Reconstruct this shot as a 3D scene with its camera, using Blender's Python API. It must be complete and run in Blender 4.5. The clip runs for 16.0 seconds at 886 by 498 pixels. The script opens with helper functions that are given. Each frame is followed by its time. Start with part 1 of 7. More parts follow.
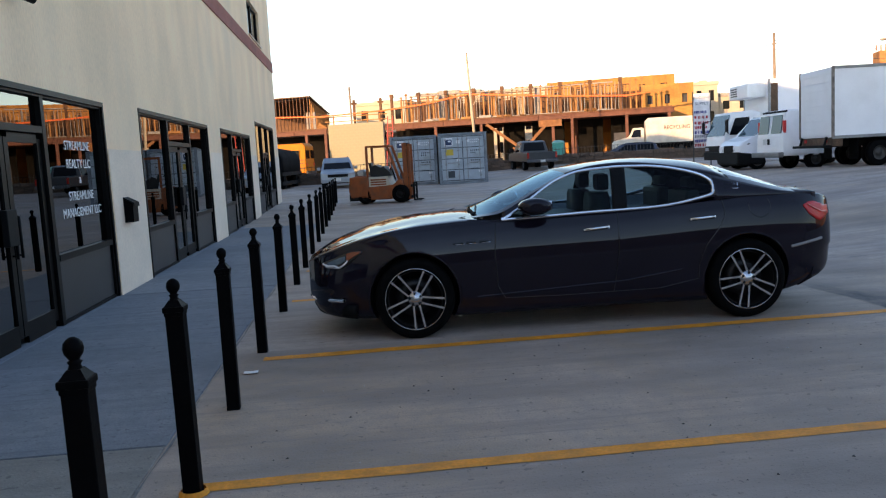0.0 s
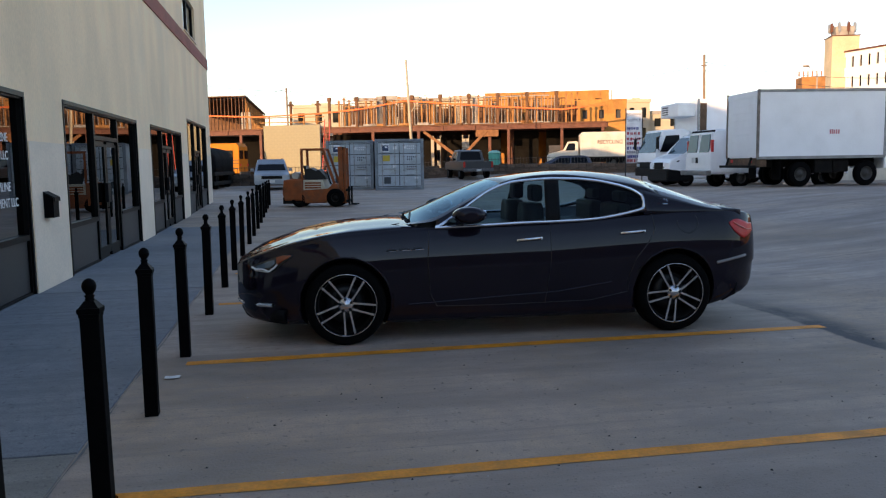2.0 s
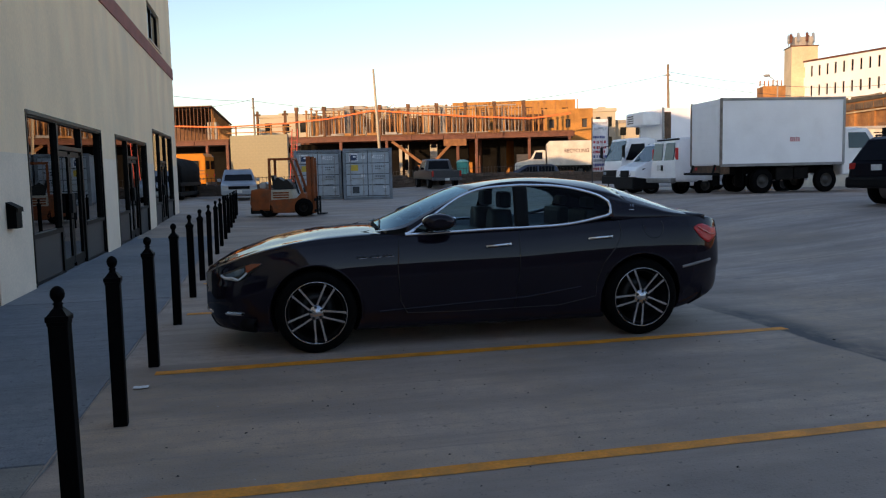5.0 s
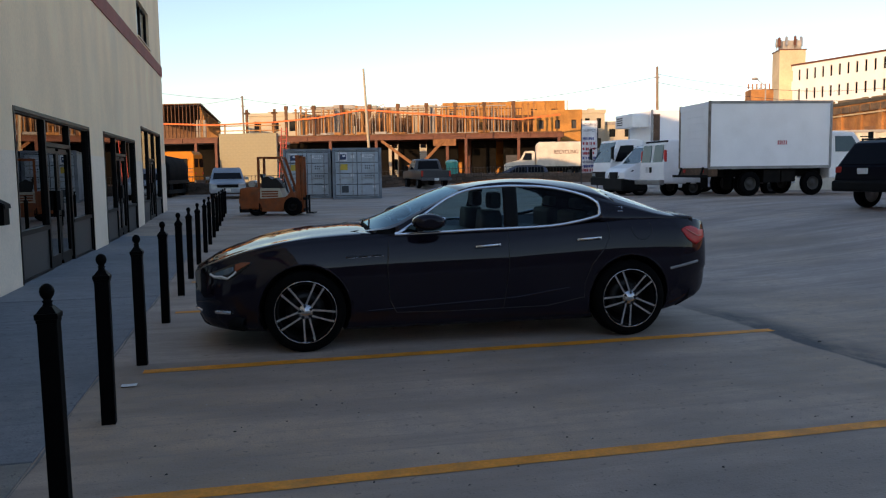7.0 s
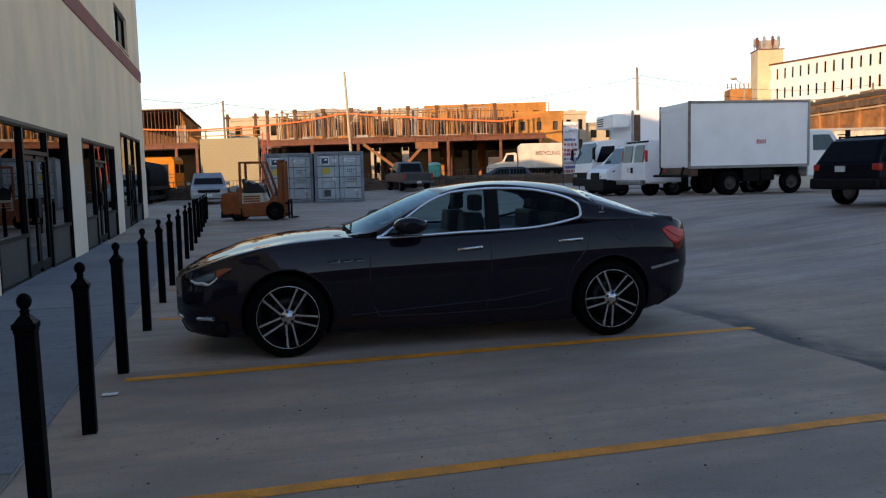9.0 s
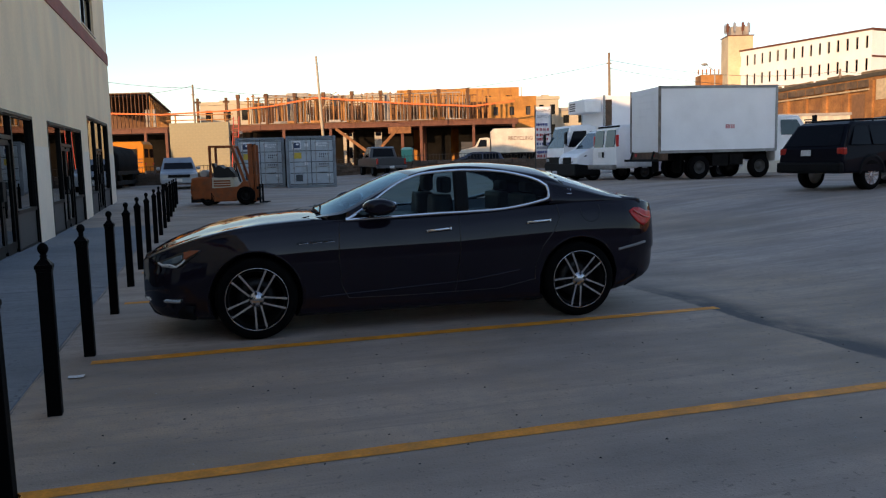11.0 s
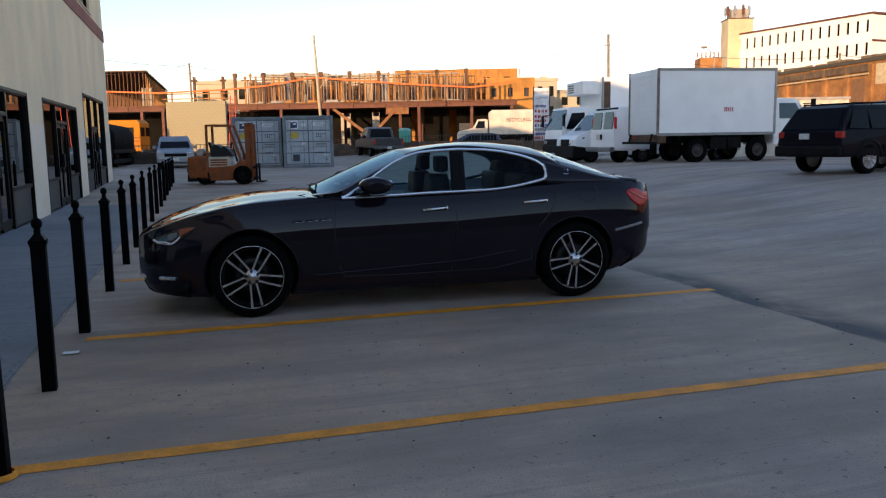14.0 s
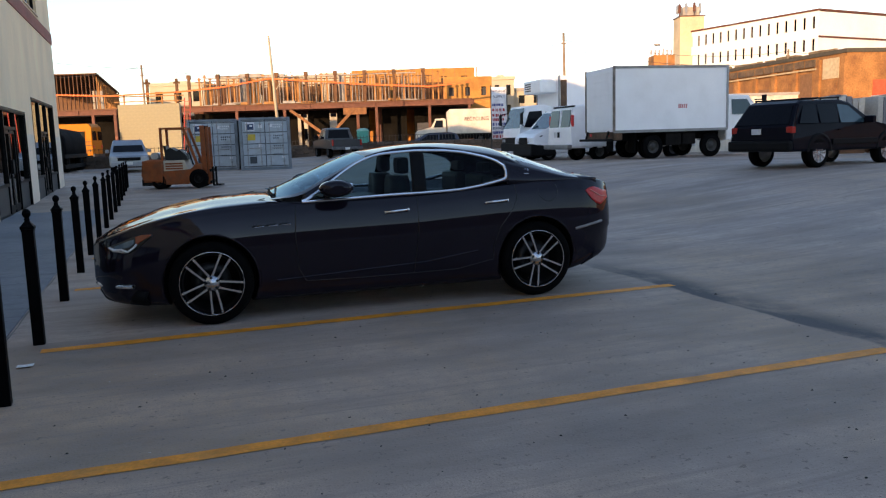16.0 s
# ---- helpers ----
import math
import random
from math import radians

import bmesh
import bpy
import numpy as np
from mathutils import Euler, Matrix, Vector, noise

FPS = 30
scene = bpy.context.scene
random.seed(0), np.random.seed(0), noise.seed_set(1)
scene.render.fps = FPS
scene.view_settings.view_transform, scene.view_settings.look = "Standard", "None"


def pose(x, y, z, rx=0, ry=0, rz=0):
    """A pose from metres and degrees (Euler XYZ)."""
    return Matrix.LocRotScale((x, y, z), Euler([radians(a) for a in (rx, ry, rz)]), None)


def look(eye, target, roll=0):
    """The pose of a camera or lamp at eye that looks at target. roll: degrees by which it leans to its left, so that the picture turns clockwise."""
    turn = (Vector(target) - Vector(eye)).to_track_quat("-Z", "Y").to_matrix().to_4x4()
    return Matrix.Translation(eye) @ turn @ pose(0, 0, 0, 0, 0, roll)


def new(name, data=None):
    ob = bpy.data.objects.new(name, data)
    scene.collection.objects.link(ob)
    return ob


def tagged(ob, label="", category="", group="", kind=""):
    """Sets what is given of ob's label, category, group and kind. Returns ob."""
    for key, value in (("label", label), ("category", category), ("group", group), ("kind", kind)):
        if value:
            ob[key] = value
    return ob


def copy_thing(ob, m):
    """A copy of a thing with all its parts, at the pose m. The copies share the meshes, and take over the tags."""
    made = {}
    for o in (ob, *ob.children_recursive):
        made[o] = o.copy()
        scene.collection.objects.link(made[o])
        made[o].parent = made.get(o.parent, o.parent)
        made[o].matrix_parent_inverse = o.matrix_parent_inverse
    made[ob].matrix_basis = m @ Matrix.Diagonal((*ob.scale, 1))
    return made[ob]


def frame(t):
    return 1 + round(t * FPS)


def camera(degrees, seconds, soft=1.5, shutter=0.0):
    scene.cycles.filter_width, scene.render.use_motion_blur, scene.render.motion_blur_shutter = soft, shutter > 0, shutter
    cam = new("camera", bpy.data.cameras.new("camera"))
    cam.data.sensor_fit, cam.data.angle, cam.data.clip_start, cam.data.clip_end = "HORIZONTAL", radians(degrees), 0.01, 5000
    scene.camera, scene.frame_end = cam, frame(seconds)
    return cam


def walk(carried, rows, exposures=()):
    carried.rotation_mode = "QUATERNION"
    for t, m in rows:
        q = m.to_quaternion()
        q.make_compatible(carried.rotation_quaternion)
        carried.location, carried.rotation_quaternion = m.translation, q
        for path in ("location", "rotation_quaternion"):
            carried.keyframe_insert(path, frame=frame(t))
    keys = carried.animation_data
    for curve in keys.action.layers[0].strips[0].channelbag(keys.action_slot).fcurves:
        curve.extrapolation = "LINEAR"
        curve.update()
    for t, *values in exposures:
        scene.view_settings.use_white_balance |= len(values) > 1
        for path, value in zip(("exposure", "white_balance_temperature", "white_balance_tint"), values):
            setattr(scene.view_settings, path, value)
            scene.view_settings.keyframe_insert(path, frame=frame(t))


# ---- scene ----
cam = camera(58.0, 16.0, 1.2)
PATH = [
    (0, (0.929, -6.895, 1.573), (1.124, -4.918, 1.349), -3.1),
    (0.1, (0.929, -6.894, 1.573), (1.129, -4.917, 1.349), -3.00),
    (0.2, (0.929, -6.888, 1.571), (1.15, -4.914, 1.349), -2.60),
    (0.3, (0.93, -6.879, 1.569), (1.179, -4.909, 1.349), -2.05),
    (0.4, (0.931, -6.867, 1.566), (1.222, -4.902, 1.348), -1.23),
    (0.5, (0.931, -6.858, 1.564), (1.254, -4.896, 1.348), -0.6),
    (1, (0.936, -6.857, 1.564), (1.274, -4.898, 1.338), -1.3),
    (1.5, (0.94, -6.889, 1.564), (1.283, -4.931, 1.343), -1.4),
    (2, (0.946, -6.839, 1.57), (1.305, -4.883, 1.357), -0.9),
    (2.5, (0.932, -6.856, 1.567), (1.327, -4.906, 1.359), -0.4),
    (3, (0.929, -6.874, 1.551), (1.327, -4.923, 1.367), -0.7),
    (3.5, (0.945, -6.862, 1.564), (1.354, -4.912, 1.39), -0.6),
    (4, (0.937, -6.866, 1.555), (1.365, -4.921, 1.376), -0.8),
    (4.5, (0.937, -6.868, 1.561), (1.363, -4.923, 1.373), -1.2),
    (5, (0.929, -6.878, 1.55), (1.365, -4.935, 1.359), -1.2),
    (7.5, (0.918, -6.899, 1.553), (1.383, -4.963, 1.362), -0.7),
    (8, (0.92, -6.903, 1.553), (1.389, -4.968, 1.366), -0.9),
    (8.5, (0.934, -6.905, 1.56), (1.422, -4.975, 1.37), -1.4),
    (9, (0.932, -6.903, 1.558), (1.435, -4.976, 1.372), -1.4),
    (11.5, (0.966, -6.954, 1.507), (1.535, -5.05, 1.279), -1.4),
    (12, (0.957, -6.96, 1.495), (1.502, -5.048, 1.275), -1.1),
    (12.5, (0.958, -6.946, 1.51), (1.521, -5.042, 1.27), -1.1),
    (13, (0.962, -6.945, 1.497), (1.526, -5.043, 1.241), -1.9),
    (13.5, (0.967, -6.931, 1.497), (1.528, -5.03, 1.229), -1.7),
    (14, (0.973, -6.934, 1.5), (1.542, -5.036, 1.231), -0.9),
    (14.5, (0.959, -6.926, 1.518), (1.533, -5.03, 1.244), -0.7),
    (15, (0.954, -6.908, 1.517), (1.52, -5.01, 1.24), -0.8),
    (15.5, (0.944, -6.888, 1.509), (1.57, -5.007, 1.24), -1.1),
    (16, (0.964, -6.912, 1.518), (1.627, -5.044, 1.245), -1.7),
]
EXPOSURES = [(0, 1.55, 6900, 21), (0.5, 1.45, 6900, 21), (1.5, 1.33, 6900, 21), (3.5, 1.04, 6900, 21), (5, 0.89, 6900, 21), (9, 0.87, 6900, 21), (12.5, 0.89, 6900, 21), (14.5, 1.16, 6900, 21), (16, 1.28, 6900, 21)]
walk(cam, [(t, look(eye, target, roll)) for t, eye, target, roll in PATH], EXPOSURES)

SKY_STRENGTH = 0.15
SUN_STRENGTH = 2.8

# ---- world and sun ----
world = bpy.data.worlds.new("world")
scene.world = world
world.use_nodes = True
wn, wl = world.node_tree.nodes, world.node_tree.links
sky = wn.new("ShaderNodeTexSky")
sky.sky_type = "NISHITA"
sky.sun_disc = False
sky.sun_elevation = radians(9.5)
sky.sun_rotation = math.atan2(-0.68, -0.733)
sky.air_density, sky.dust_density, sky.ozone_density = 1.0, 0.35, 1.8
wn["Background"].inputs["Strength"].default_value = SKY_STRENGTH
wl.new(sky.outputs["Color"], wn["Background"].inputs["Color"])
sun_data = bpy.data.lights.new("sun", "SUN")
sun_data.energy, sun_data.angle, sun_data.color = SUN_STRENGTH, radians(0.5), (1.0, 0.68, 0.36)
sun = new("sun", sun_data)
sun.matrix_world = look((0, 0, 40), (0.68, 0.733, 40 - math.tan(radians(9.5))))


# ---- materials ----
MATS = {}


def mat(name, rgb, rough=0.6, metal=0.0, var=0.18, scale=3.0, grain=60.0, bump=0.15, coat=0.0, spec=0.5, stretch=(1, 1, 1), dirt=None, dirt_amount=0.35, per_object=0.0):
    """A painted, stone or metal surface: base colour with two scales of variation, dirt patches and fine relief."""
    if name in MATS:
        return MATS[name]
    m = bpy.data.materials.new(name)
    m.use_nodes = True
    n, l = m.node_tree.nodes, m.node_tree.links
    b = n["Principled BSDF"]
    b.inputs["Roughness"].default_value, b.inputs["Metallic"].default_value = rough, metal
    b.inputs["Specular IOR Level"].default_value = spec
    b.inputs["Coat Weight"].default_value, b.inputs["Coat Roughness"].default_value = coat, 0.03
    co = n.new("ShaderNodeTexCoord")
    mp = n.new("ShaderNodeMapping")
    mp.inputs["Scale"].default_value = stretch
    l.new(co.outputs["Object"], mp.inputs["Vector"])
    big, fine = n.new("ShaderNodeTexNoise"), n.new("ShaderNodeTexNoise")
    for t, s, d in ((big, scale, 5), (fine, grain, 3)):
        t.inputs["Scale"].default_value, t.inputs["Detail"].default_value = s, d
        l.new(mp.outputs["Vector"], t.inputs["Vector"])
    r1 = n.new("ShaderNodeMapRange")
    r1.inputs["From Min"].default_value, r1.inputs["From Max"].default_value = 0.3, 0.7
    r1.inputs["To Min"].default_value, r1.inputs["To Max"].default_value = 1 - var, 1 + var
    l.new(big.outputs["Fac"], r1.inputs["Value"])
    r2 = n.new("ShaderNodeMapRange")
    r2.inputs["From Min"].default_value, r2.inputs["From Max"].default_value = 0.3, 0.7
    r2.inputs["To Min"].default_value, r2.inputs["To Max"].default_value = 1 - var * 0.6, 1 + var * 0.6
    l.new(fine.outputs["Fac"], r2.inputs["Value"])
    mul = n.new("ShaderNodeMath")
    mul.operation = "MULTIPLY"
    l.new(r1.outputs["Result"], mul.inputs[0])
    l.new(r2.outputs["Result"], mul.inputs[1])
    last = mul.outputs[0]
    if per_object:
        oi = n.new("ShaderNodeObjectInfo")
        r3 = n.new("ShaderNodeMapRange")
        r3.inputs["To Min"].default_value, r3.inputs["To Max"].default_value = 1 - per_object, 1 + per_object
        l.new(oi.outputs["Random"], r3.inputs["Value"])
        mul2 = n.new("ShaderNodeMath")
        mul2.operation = "MULTIPLY"
        l.new(last, mul2.inputs[0])
        l.new(r3.outputs["Result"], mul2.inputs[1])
        last = mul2.outputs[0]
    sc = n.new("ShaderNodeVectorMath")
    sc.operation = "SCALE"
    sc.inputs[0].default_value = rgb
    l.new(last, sc.inputs["Scale"])
    colour = sc.outputs["Vector"]
    if dirt:
        dn = n.new("ShaderNodeTexNoise")
        dn.inputs["Scale"].default_value, dn.inputs["Detail"].default_value, dn.inputs["Roughness"].default_value = scale * 0.6, 8, 0.65
        l.new(mp.outputs["Vector"], dn.inputs["Vector"])
        dr = n.new("ShaderNodeMapRange")
        dr.inputs["From Min"].default_value, dr.inputs["From Max"].default_value = 0.5, 0.72
        dr.inputs["To Max"].default_value = dirt_amount
        l.new(dn.outputs["Fac"], dr.inputs["Value"])
        mx = n.new("ShaderNodeMix")
        mx.data_type = "RGBA"
        l.new(dr.outputs["Result"], mx.inputs["Factor"])
        l.new(colour, mx.inputs["A"])
        mx.inputs["B"].default_value = (*dirt, 1)
        colour = mx.outputs["Result"]
    l.new(colour, b.inputs["Base Color"])
    if bump:
        bp = n.new("ShaderNodeBump")
        bp.inputs["Strength"].default_value, bp.inputs["Distance"].default_value = bump, 0.01
        l.new(fine.outputs["Fac"], bp.inputs["Height"])
        l.new(bp.outputs["Normal"], b.inputs["Normal"])
    MATS[name] = m
    return m


def glass(name, tint, gloss=1.0, rough=0.0, ior=1.5, sheen=(1, 1, 1)):
    """A thin pane: clear but tinted, with a mirror sheen that grows towards grazing angles."""
    if name in MATS:
        return MATS[name]
    m = bpy.data.materials.new(name)
    m.use_nodes = True
    n, l = m.node_tree.nodes, m.node_tree.links
    n.remove(n["Principled BSDF"])
    tr, gl, mx, fr = n.new("ShaderNodeBsdfTransparent"), n.new("ShaderNodeBsdfGlossy"), n.new("ShaderNodeMixShader"), n.new("ShaderNodeFresnel")
    tr.inputs["Color"].default_value = (*tint, 1)
    gl.inputs["Roughness"].default_value = rough
    gl.inputs["Color"].default_value = (*(gloss * v for v in sheen), 1)
    fr.inputs["IOR"].default_value = ior
    l.new(fr.outputs["Fac"], mx.inputs["Fac"])
    l.new(tr.outputs["BSDF"], mx.inputs[1])
    l.new(gl.outputs["BSDF"], mx.inputs[2])
    l.new(mx.outputs["Shader"], n["Material Output"].inputs["Surface"])
    MATS[name] = m
    return m


def concrete(name, rgb, dark, warm, speck=0.25, gutter=False):
    """Broomed, driven-over concrete: broad stains, streaks along the traffic, pits and speckles."""
    m = bpy.data.materials.new(name)
    m.use_nodes = True
    n, l = m.node_tree.nodes, m.node_tree.links
    b = n["Principled BSDF"]
    b.inputs["Roughness"].default_value = 0.82
    b.inputs["Specular IOR Level"].default_value = 0.3
    co = n.new("ShaderNodeTexCoord")

    def tex(scale, detail, lo, hi, stretch=(1, 1, 1), rough=0.6):
        mp = n.new("ShaderNodeMapping")
        mp.inputs["Scale"].default_value = stretch
        l.new(co.outputs["Object"], mp.inputs["Vector"])
        t = n.new("ShaderNodeTexNoise")
        t.inputs["Scale"].default_value, t.inputs["Detail"].default_value, t.inputs["Roughness"].default_value = scale, detail, rough
        l.new(mp.outputs["Vector"], t.inputs["Vector"])
        r = n.new("ShaderNodeMapRange")
        r.inputs["From Min"].default_value, r.inputs["From Max"].default_value = lo, hi
        l.new(t.outputs["Fac"], r.inputs["Value"])
        return r.outputs["Result"], t.outputs["Fac"]

    def mixed(fac, a, bcol, strength):
        mm = n.new("ShaderNodeMath")
        mm.operation = "MULTIPLY"
        mm.inputs[1].default_value = strength
        l.new(fac, mm.inputs[0])
        x = n.new("ShaderNodeMix")
        x.data_type = "RGBA"
        l.new(mm.outputs[0], x.inputs["Factor"])
        if isinstance(a, tuple):
            x.inputs["A"].default_value = (*a, 1)
        else:
            l.new(a, x.inputs["A"])
        x.inputs["B"].default_value = (*bcol, 1)
        return x.outputs["Result"]

    stain, _ = tex(0.5, 7, 0.44, 0.66, (0.7, 1.5, 1))
    warmth, _ = tex(0.23, 4, 0.42, 0.62)
    streak, _ = tex(1.1, 6, 0.48, 0.75, (0.35, 2.2, 1))
    pits, fine = tex(55, 2, 0.62, 0.72)
    mid, _ = tex(7, 5, 0.4, 0.75)
    c = mixed(warmth, rgb, warm, 0.9)
    c = mixed(stain, c, dark, 0.78)
    c = mixed(streak, c, dark, 0.72)
    c = mixed(mid, c, tuple(v * 0.62 for v in rgb), 0.65)
    grit, _ = tex(17, 3, 0.64, 0.68)
    lines, _ = tex(2.6, 7, 0.52, 0.66, (0.16, 5.0, 1), 0.7)
    c = mixed(lines, c, tuple(v * 0.55 for v in rgb), 0.7)
    c = mixed(grit, c, tuple(v * 0.3 for v in rgb), 0.75)
    grain, _ = tex(110, 2, 0.42, 0.62)
    c = mixed(grain, c, tuple(v * 0.6 for v in rgb), 0.6)
    c = mixed(pits, c, tuple(v * 0.35 for v in rgb), speck * 2)
    if gutter:
        # damp dirt collected along the shallow gutter behind the bays
        xyz = n.new("ShaderNodeSeparateXYZ")
        l.new(co.outputs["Object"], xyz.inputs["Vector"])

        def calc(op, a, b_=None):
            q = n.new("ShaderNodeMath")
            q.operation = op
            for k, v in enumerate((a, b_)):
                if v is None:
                    continue
                if isinstance(v, (int, float)):
                    q.inputs[k].default_value = v
                else:
                    l.new(v, q.inputs[k])
            return q.outputs[0]
        def clamped(v):
            return calc("MINIMUM", calc("MAXIMUM", v, 0.0), 1.0)
        wob, _ = tex(1.6, 6, 0.3, 0.7)
        x_off = calc("ADD", calc("SUBTRACT", xyz.outputs["X"], 5.66), calc("MULTIPLY", wob, 0.08))
        slab_edge = clamped(calc("MULTIPLY", x_off, 22.0))
        fade = clamped(calc("SUBTRACT", 1.25, calc("MULTIPLY", x_off, 2.2)))
        south = clamped(calc("MULTIPLY", calc("SUBTRACT", 1.7, xyz.outputs["Y"]), 0.8))
        patch, _ = tex(1.9, 8, 0.34, 0.58, (1, 0.6, 1), 0.7)
        fac = clamped(calc("MULTIPLY", calc("MULTIPLY", calc("MULTIPLY", slab_edge, fade), south), calc("ADD", patch, 0.3)))
        c = mixed(fac, c, (0.075, 0.074, 0.08), 0.92)
        # scattered damp blotches further out
        blotch, _ = tex(1.3, 8, 0.60, 0.66, (0.6, 1.4, 1), 0.7)
        outer = clamped(calc("MULTIPLY", calc("SUBTRACT", xyz.outputs["X"], 5.7), 3.0))
        near = clamped(calc("SUBTRACT", 2.2, calc("MULTIPLY", calc("SUBTRACT", xyz.outputs["X"], 5.7), 0.55)))
        c = mixed(calc("MULTIPLY", calc("MULTIPLY", blotch, outer), near), c, (0.15, 0.145, 0.15), 0.6)
    l.new(c, b.inputs["Base Color"])
    bp = n.new("ShaderNodeBump")
    bp.inputs["Strength"].default_value, bp.inputs["Distance"].default_value = 0.6, 0.006
    l.new(fine, bp.inputs["Height"])
    l.new(bp.outputs["Normal"], b.inputs["Normal"])
    MATS[name] = m
    return m


# ---- mesh helpers ----
def box(bm, x0, x1, y0, y1, z0, z1, bevel=0.0):
    vs = [bm.verts.new((x, y, z)) for z in (z0, z1) for x, y in ((x0, y0), (x1, y0), (x1, y1), (x0, y1))]
    fs = [bm.faces.new([vs[i] for i in q]) for q in ((3, 2, 1, 0), (4, 5, 6, 7), (0, 1, 5, 4), (1, 2, 6, 5), (2, 3, 7, 6), (3, 0, 4, 7))]
    if bevel:
        es = list({e for f in fs for e in f.edges})
        bmesh.ops.bevel(bm, geom=es, offset=bevel, segments=2, profile=0.6, affect="EDGES")
    return vs


def tube(bm, p0, p1, r0, r1=None, seg=12, caps=True):
    """A round bar from p0 to p1."""
    r1 = r0 if r1 is None else r1
    p0, p1 = Vector(p0), Vector(p1)
    q = (p1 - p0).to_track_quat("Z", "Y").to_matrix()
    a = [bm.verts.new(p0 + q @ Vector((r0 * math.cos(k), r0 * math.sin(k), 0))) for k in (2 * math.pi * i / seg for i in range(seg))]
    b = [bm.verts.new(p1 + q @ Vector((r1 * math.cos(k), r1 * math.sin(k), 0))) for k in (2 * math.pi * i / seg for i in range(seg))]
    for i in range(seg):
        f = bm.faces.new((a[i], a[(i + 1) % seg], b[(i + 1) % seg], b[i]))
        f.smooth = seg > 8
    if caps:
        bm.faces.new(a[::-1])
        bm.faces.new(b)


def beam(bm, p0, p1, w, h):
    """A square bar from p0 to p1, w wide and h high."""
    p0, p1 = Vector(p0), Vector(p1)
    d = (p1 - p0).normalized()
    side = d.cross(Vector((0, 0, 1)))
    side = Vector((1, 0, 0)) if side.length < 1e-3 else side.normalized()
    up = side.cross(d)
    vs = [bm.verts.new(p + side * sx * w / 2 + up * sz * h / 2) for p in (p0, p1) for sx, sz in ((-1, -1), (1, -1), (1, 1), (-1, 1))]
    for q in ((3, 2, 1, 0), (4, 5, 6, 7), (0, 1, 5, 4), (1, 2, 6, 5), (2, 3, 7, 6), (3, 0, 4, 7)):
        bm.faces.new([vs[i] for i in q])


def ball(bm, c, r, seg=16, rings=10, sz=1.0):
    bmesh.ops.create_uvsphere(bm, u_segments=seg, v_segments=rings, radius=r, matrix=Matrix.Translation(c) @ Matrix.Diagonal((1, 1, sz, 1)))


def lathe(bm, profile, seg=32, axis="Z", smooth=True, origin=(0, 0, 0)):
    """Turn a profile of (radius, height) round an axis."""
    rings = []
    for r, h in profile:
        ring = []
        for i in range(seg):
            a = 2 * math.pi * i / seg
            c, s = r * math.cos(a), r * math.sin(a)
            p = {"Z": (c, s, h), "Y": (c, h, s), "X": (h, c, s)}[axis]
            ring.append(bm.verts.new(Vector(p) + Vector(origin)))
        rings.append(ring)
    for a, b in zip(rings, rings[1:]):
        for i in range(seg):
            f = bm.faces.new((a[i], a[(i + 1) % seg], b[(i + 1) % seg], b[i]))
            f.smooth = smooth


def loft(bm, rings, smooth=True, closed=False, caps=True):
    """Skin rows of points into one surface."""
    vs = [[bm.verts.new(p) for p in ring] for ring in rings]
    k = len(vs[0])
    for a, b in zip(vs, vs[1:]):
        for i in range(k if closed else k - 1):
            f = bm.faces.new((a[i], a[(i + 1) % k], b[(i + 1) % k], b[i]))
            f.smooth = smooth
    if caps:
        bm.faces.new(vs[0])
        bm.faces.new(vs[-1][::-1])
    return vs


def prism(bm, outline, y0, y1, plane="XZ"):
    """Extrude an outline drawn in a plane along the third axis."""
    def at(u, v, w):
        return (u, w, v) if plane == "XZ" else ((u, v, w) if plane == "XY" else (w, u, v))
    a = [bm.verts.new(at(u, v, y0)) for u, v in outline]
    b = [bm.verts.new(at(u, v, y1)) for u, v in outline]
    k = len(a)
    for i in range(k):
        bm.faces.new((a[i], a[(i + 1) % k], b[(i + 1) % k], b[i]))
    bm.faces.new(a[::-1])
    bm.faces.new(b)


def mesh_of(name, bm, material):
    bmesh.ops.recalc_face_normals(bm, faces=bm.faces)
    me = bpy.data.meshes.new(name)
    bm.to_mesh(me)
    bm.free()
    me.materials.append(material)
    return me


def part(name, bm, material, parent=None, label=""):
    ob = new(name, mesh_of(name, bm, material))
    ob.parent = parent
    return tagged(ob, label)


def piece(name, me, parent, m=None):
    ob = new(name, me)
    ob.parent = parent
    if m is not None:
        ob.matrix_basis = m
    return ob


def thing(name, label, category, m=None, group="", kind=""):
    ob = new(name)
    ob.empty_display_size = 0.2
    if m is not None:
        ob.matrix_basis = m
    return tagged(ob, label, category, group, kind)


def letters(parent, words, size, m, material, depth=0.002, align="CENTER", name="lettering"):
    cu = bpy.data.curves.new(name, "FONT")
    cu.body, cu.size, cu.extrude, cu.align_x, cu.align_y = words, size, depth, align, "CENTER"
    tmp = new("tmp", cu)
    me = bpy.data.meshes.new_from_object(tmp.evaluated_get(bpy.context.evaluated_depsgraph_get()))
    bpy.data.objects.remove(tmp)
    me.materials.clear()
    me.materials.append(material)
    ob = new(name, me)
    ob.parent = parent
    ob.matrix_basis = m
    return ob


def ss(u):
    u = min(1.0, max(0.0, u))
    return u * u * (3 - 2 * u)


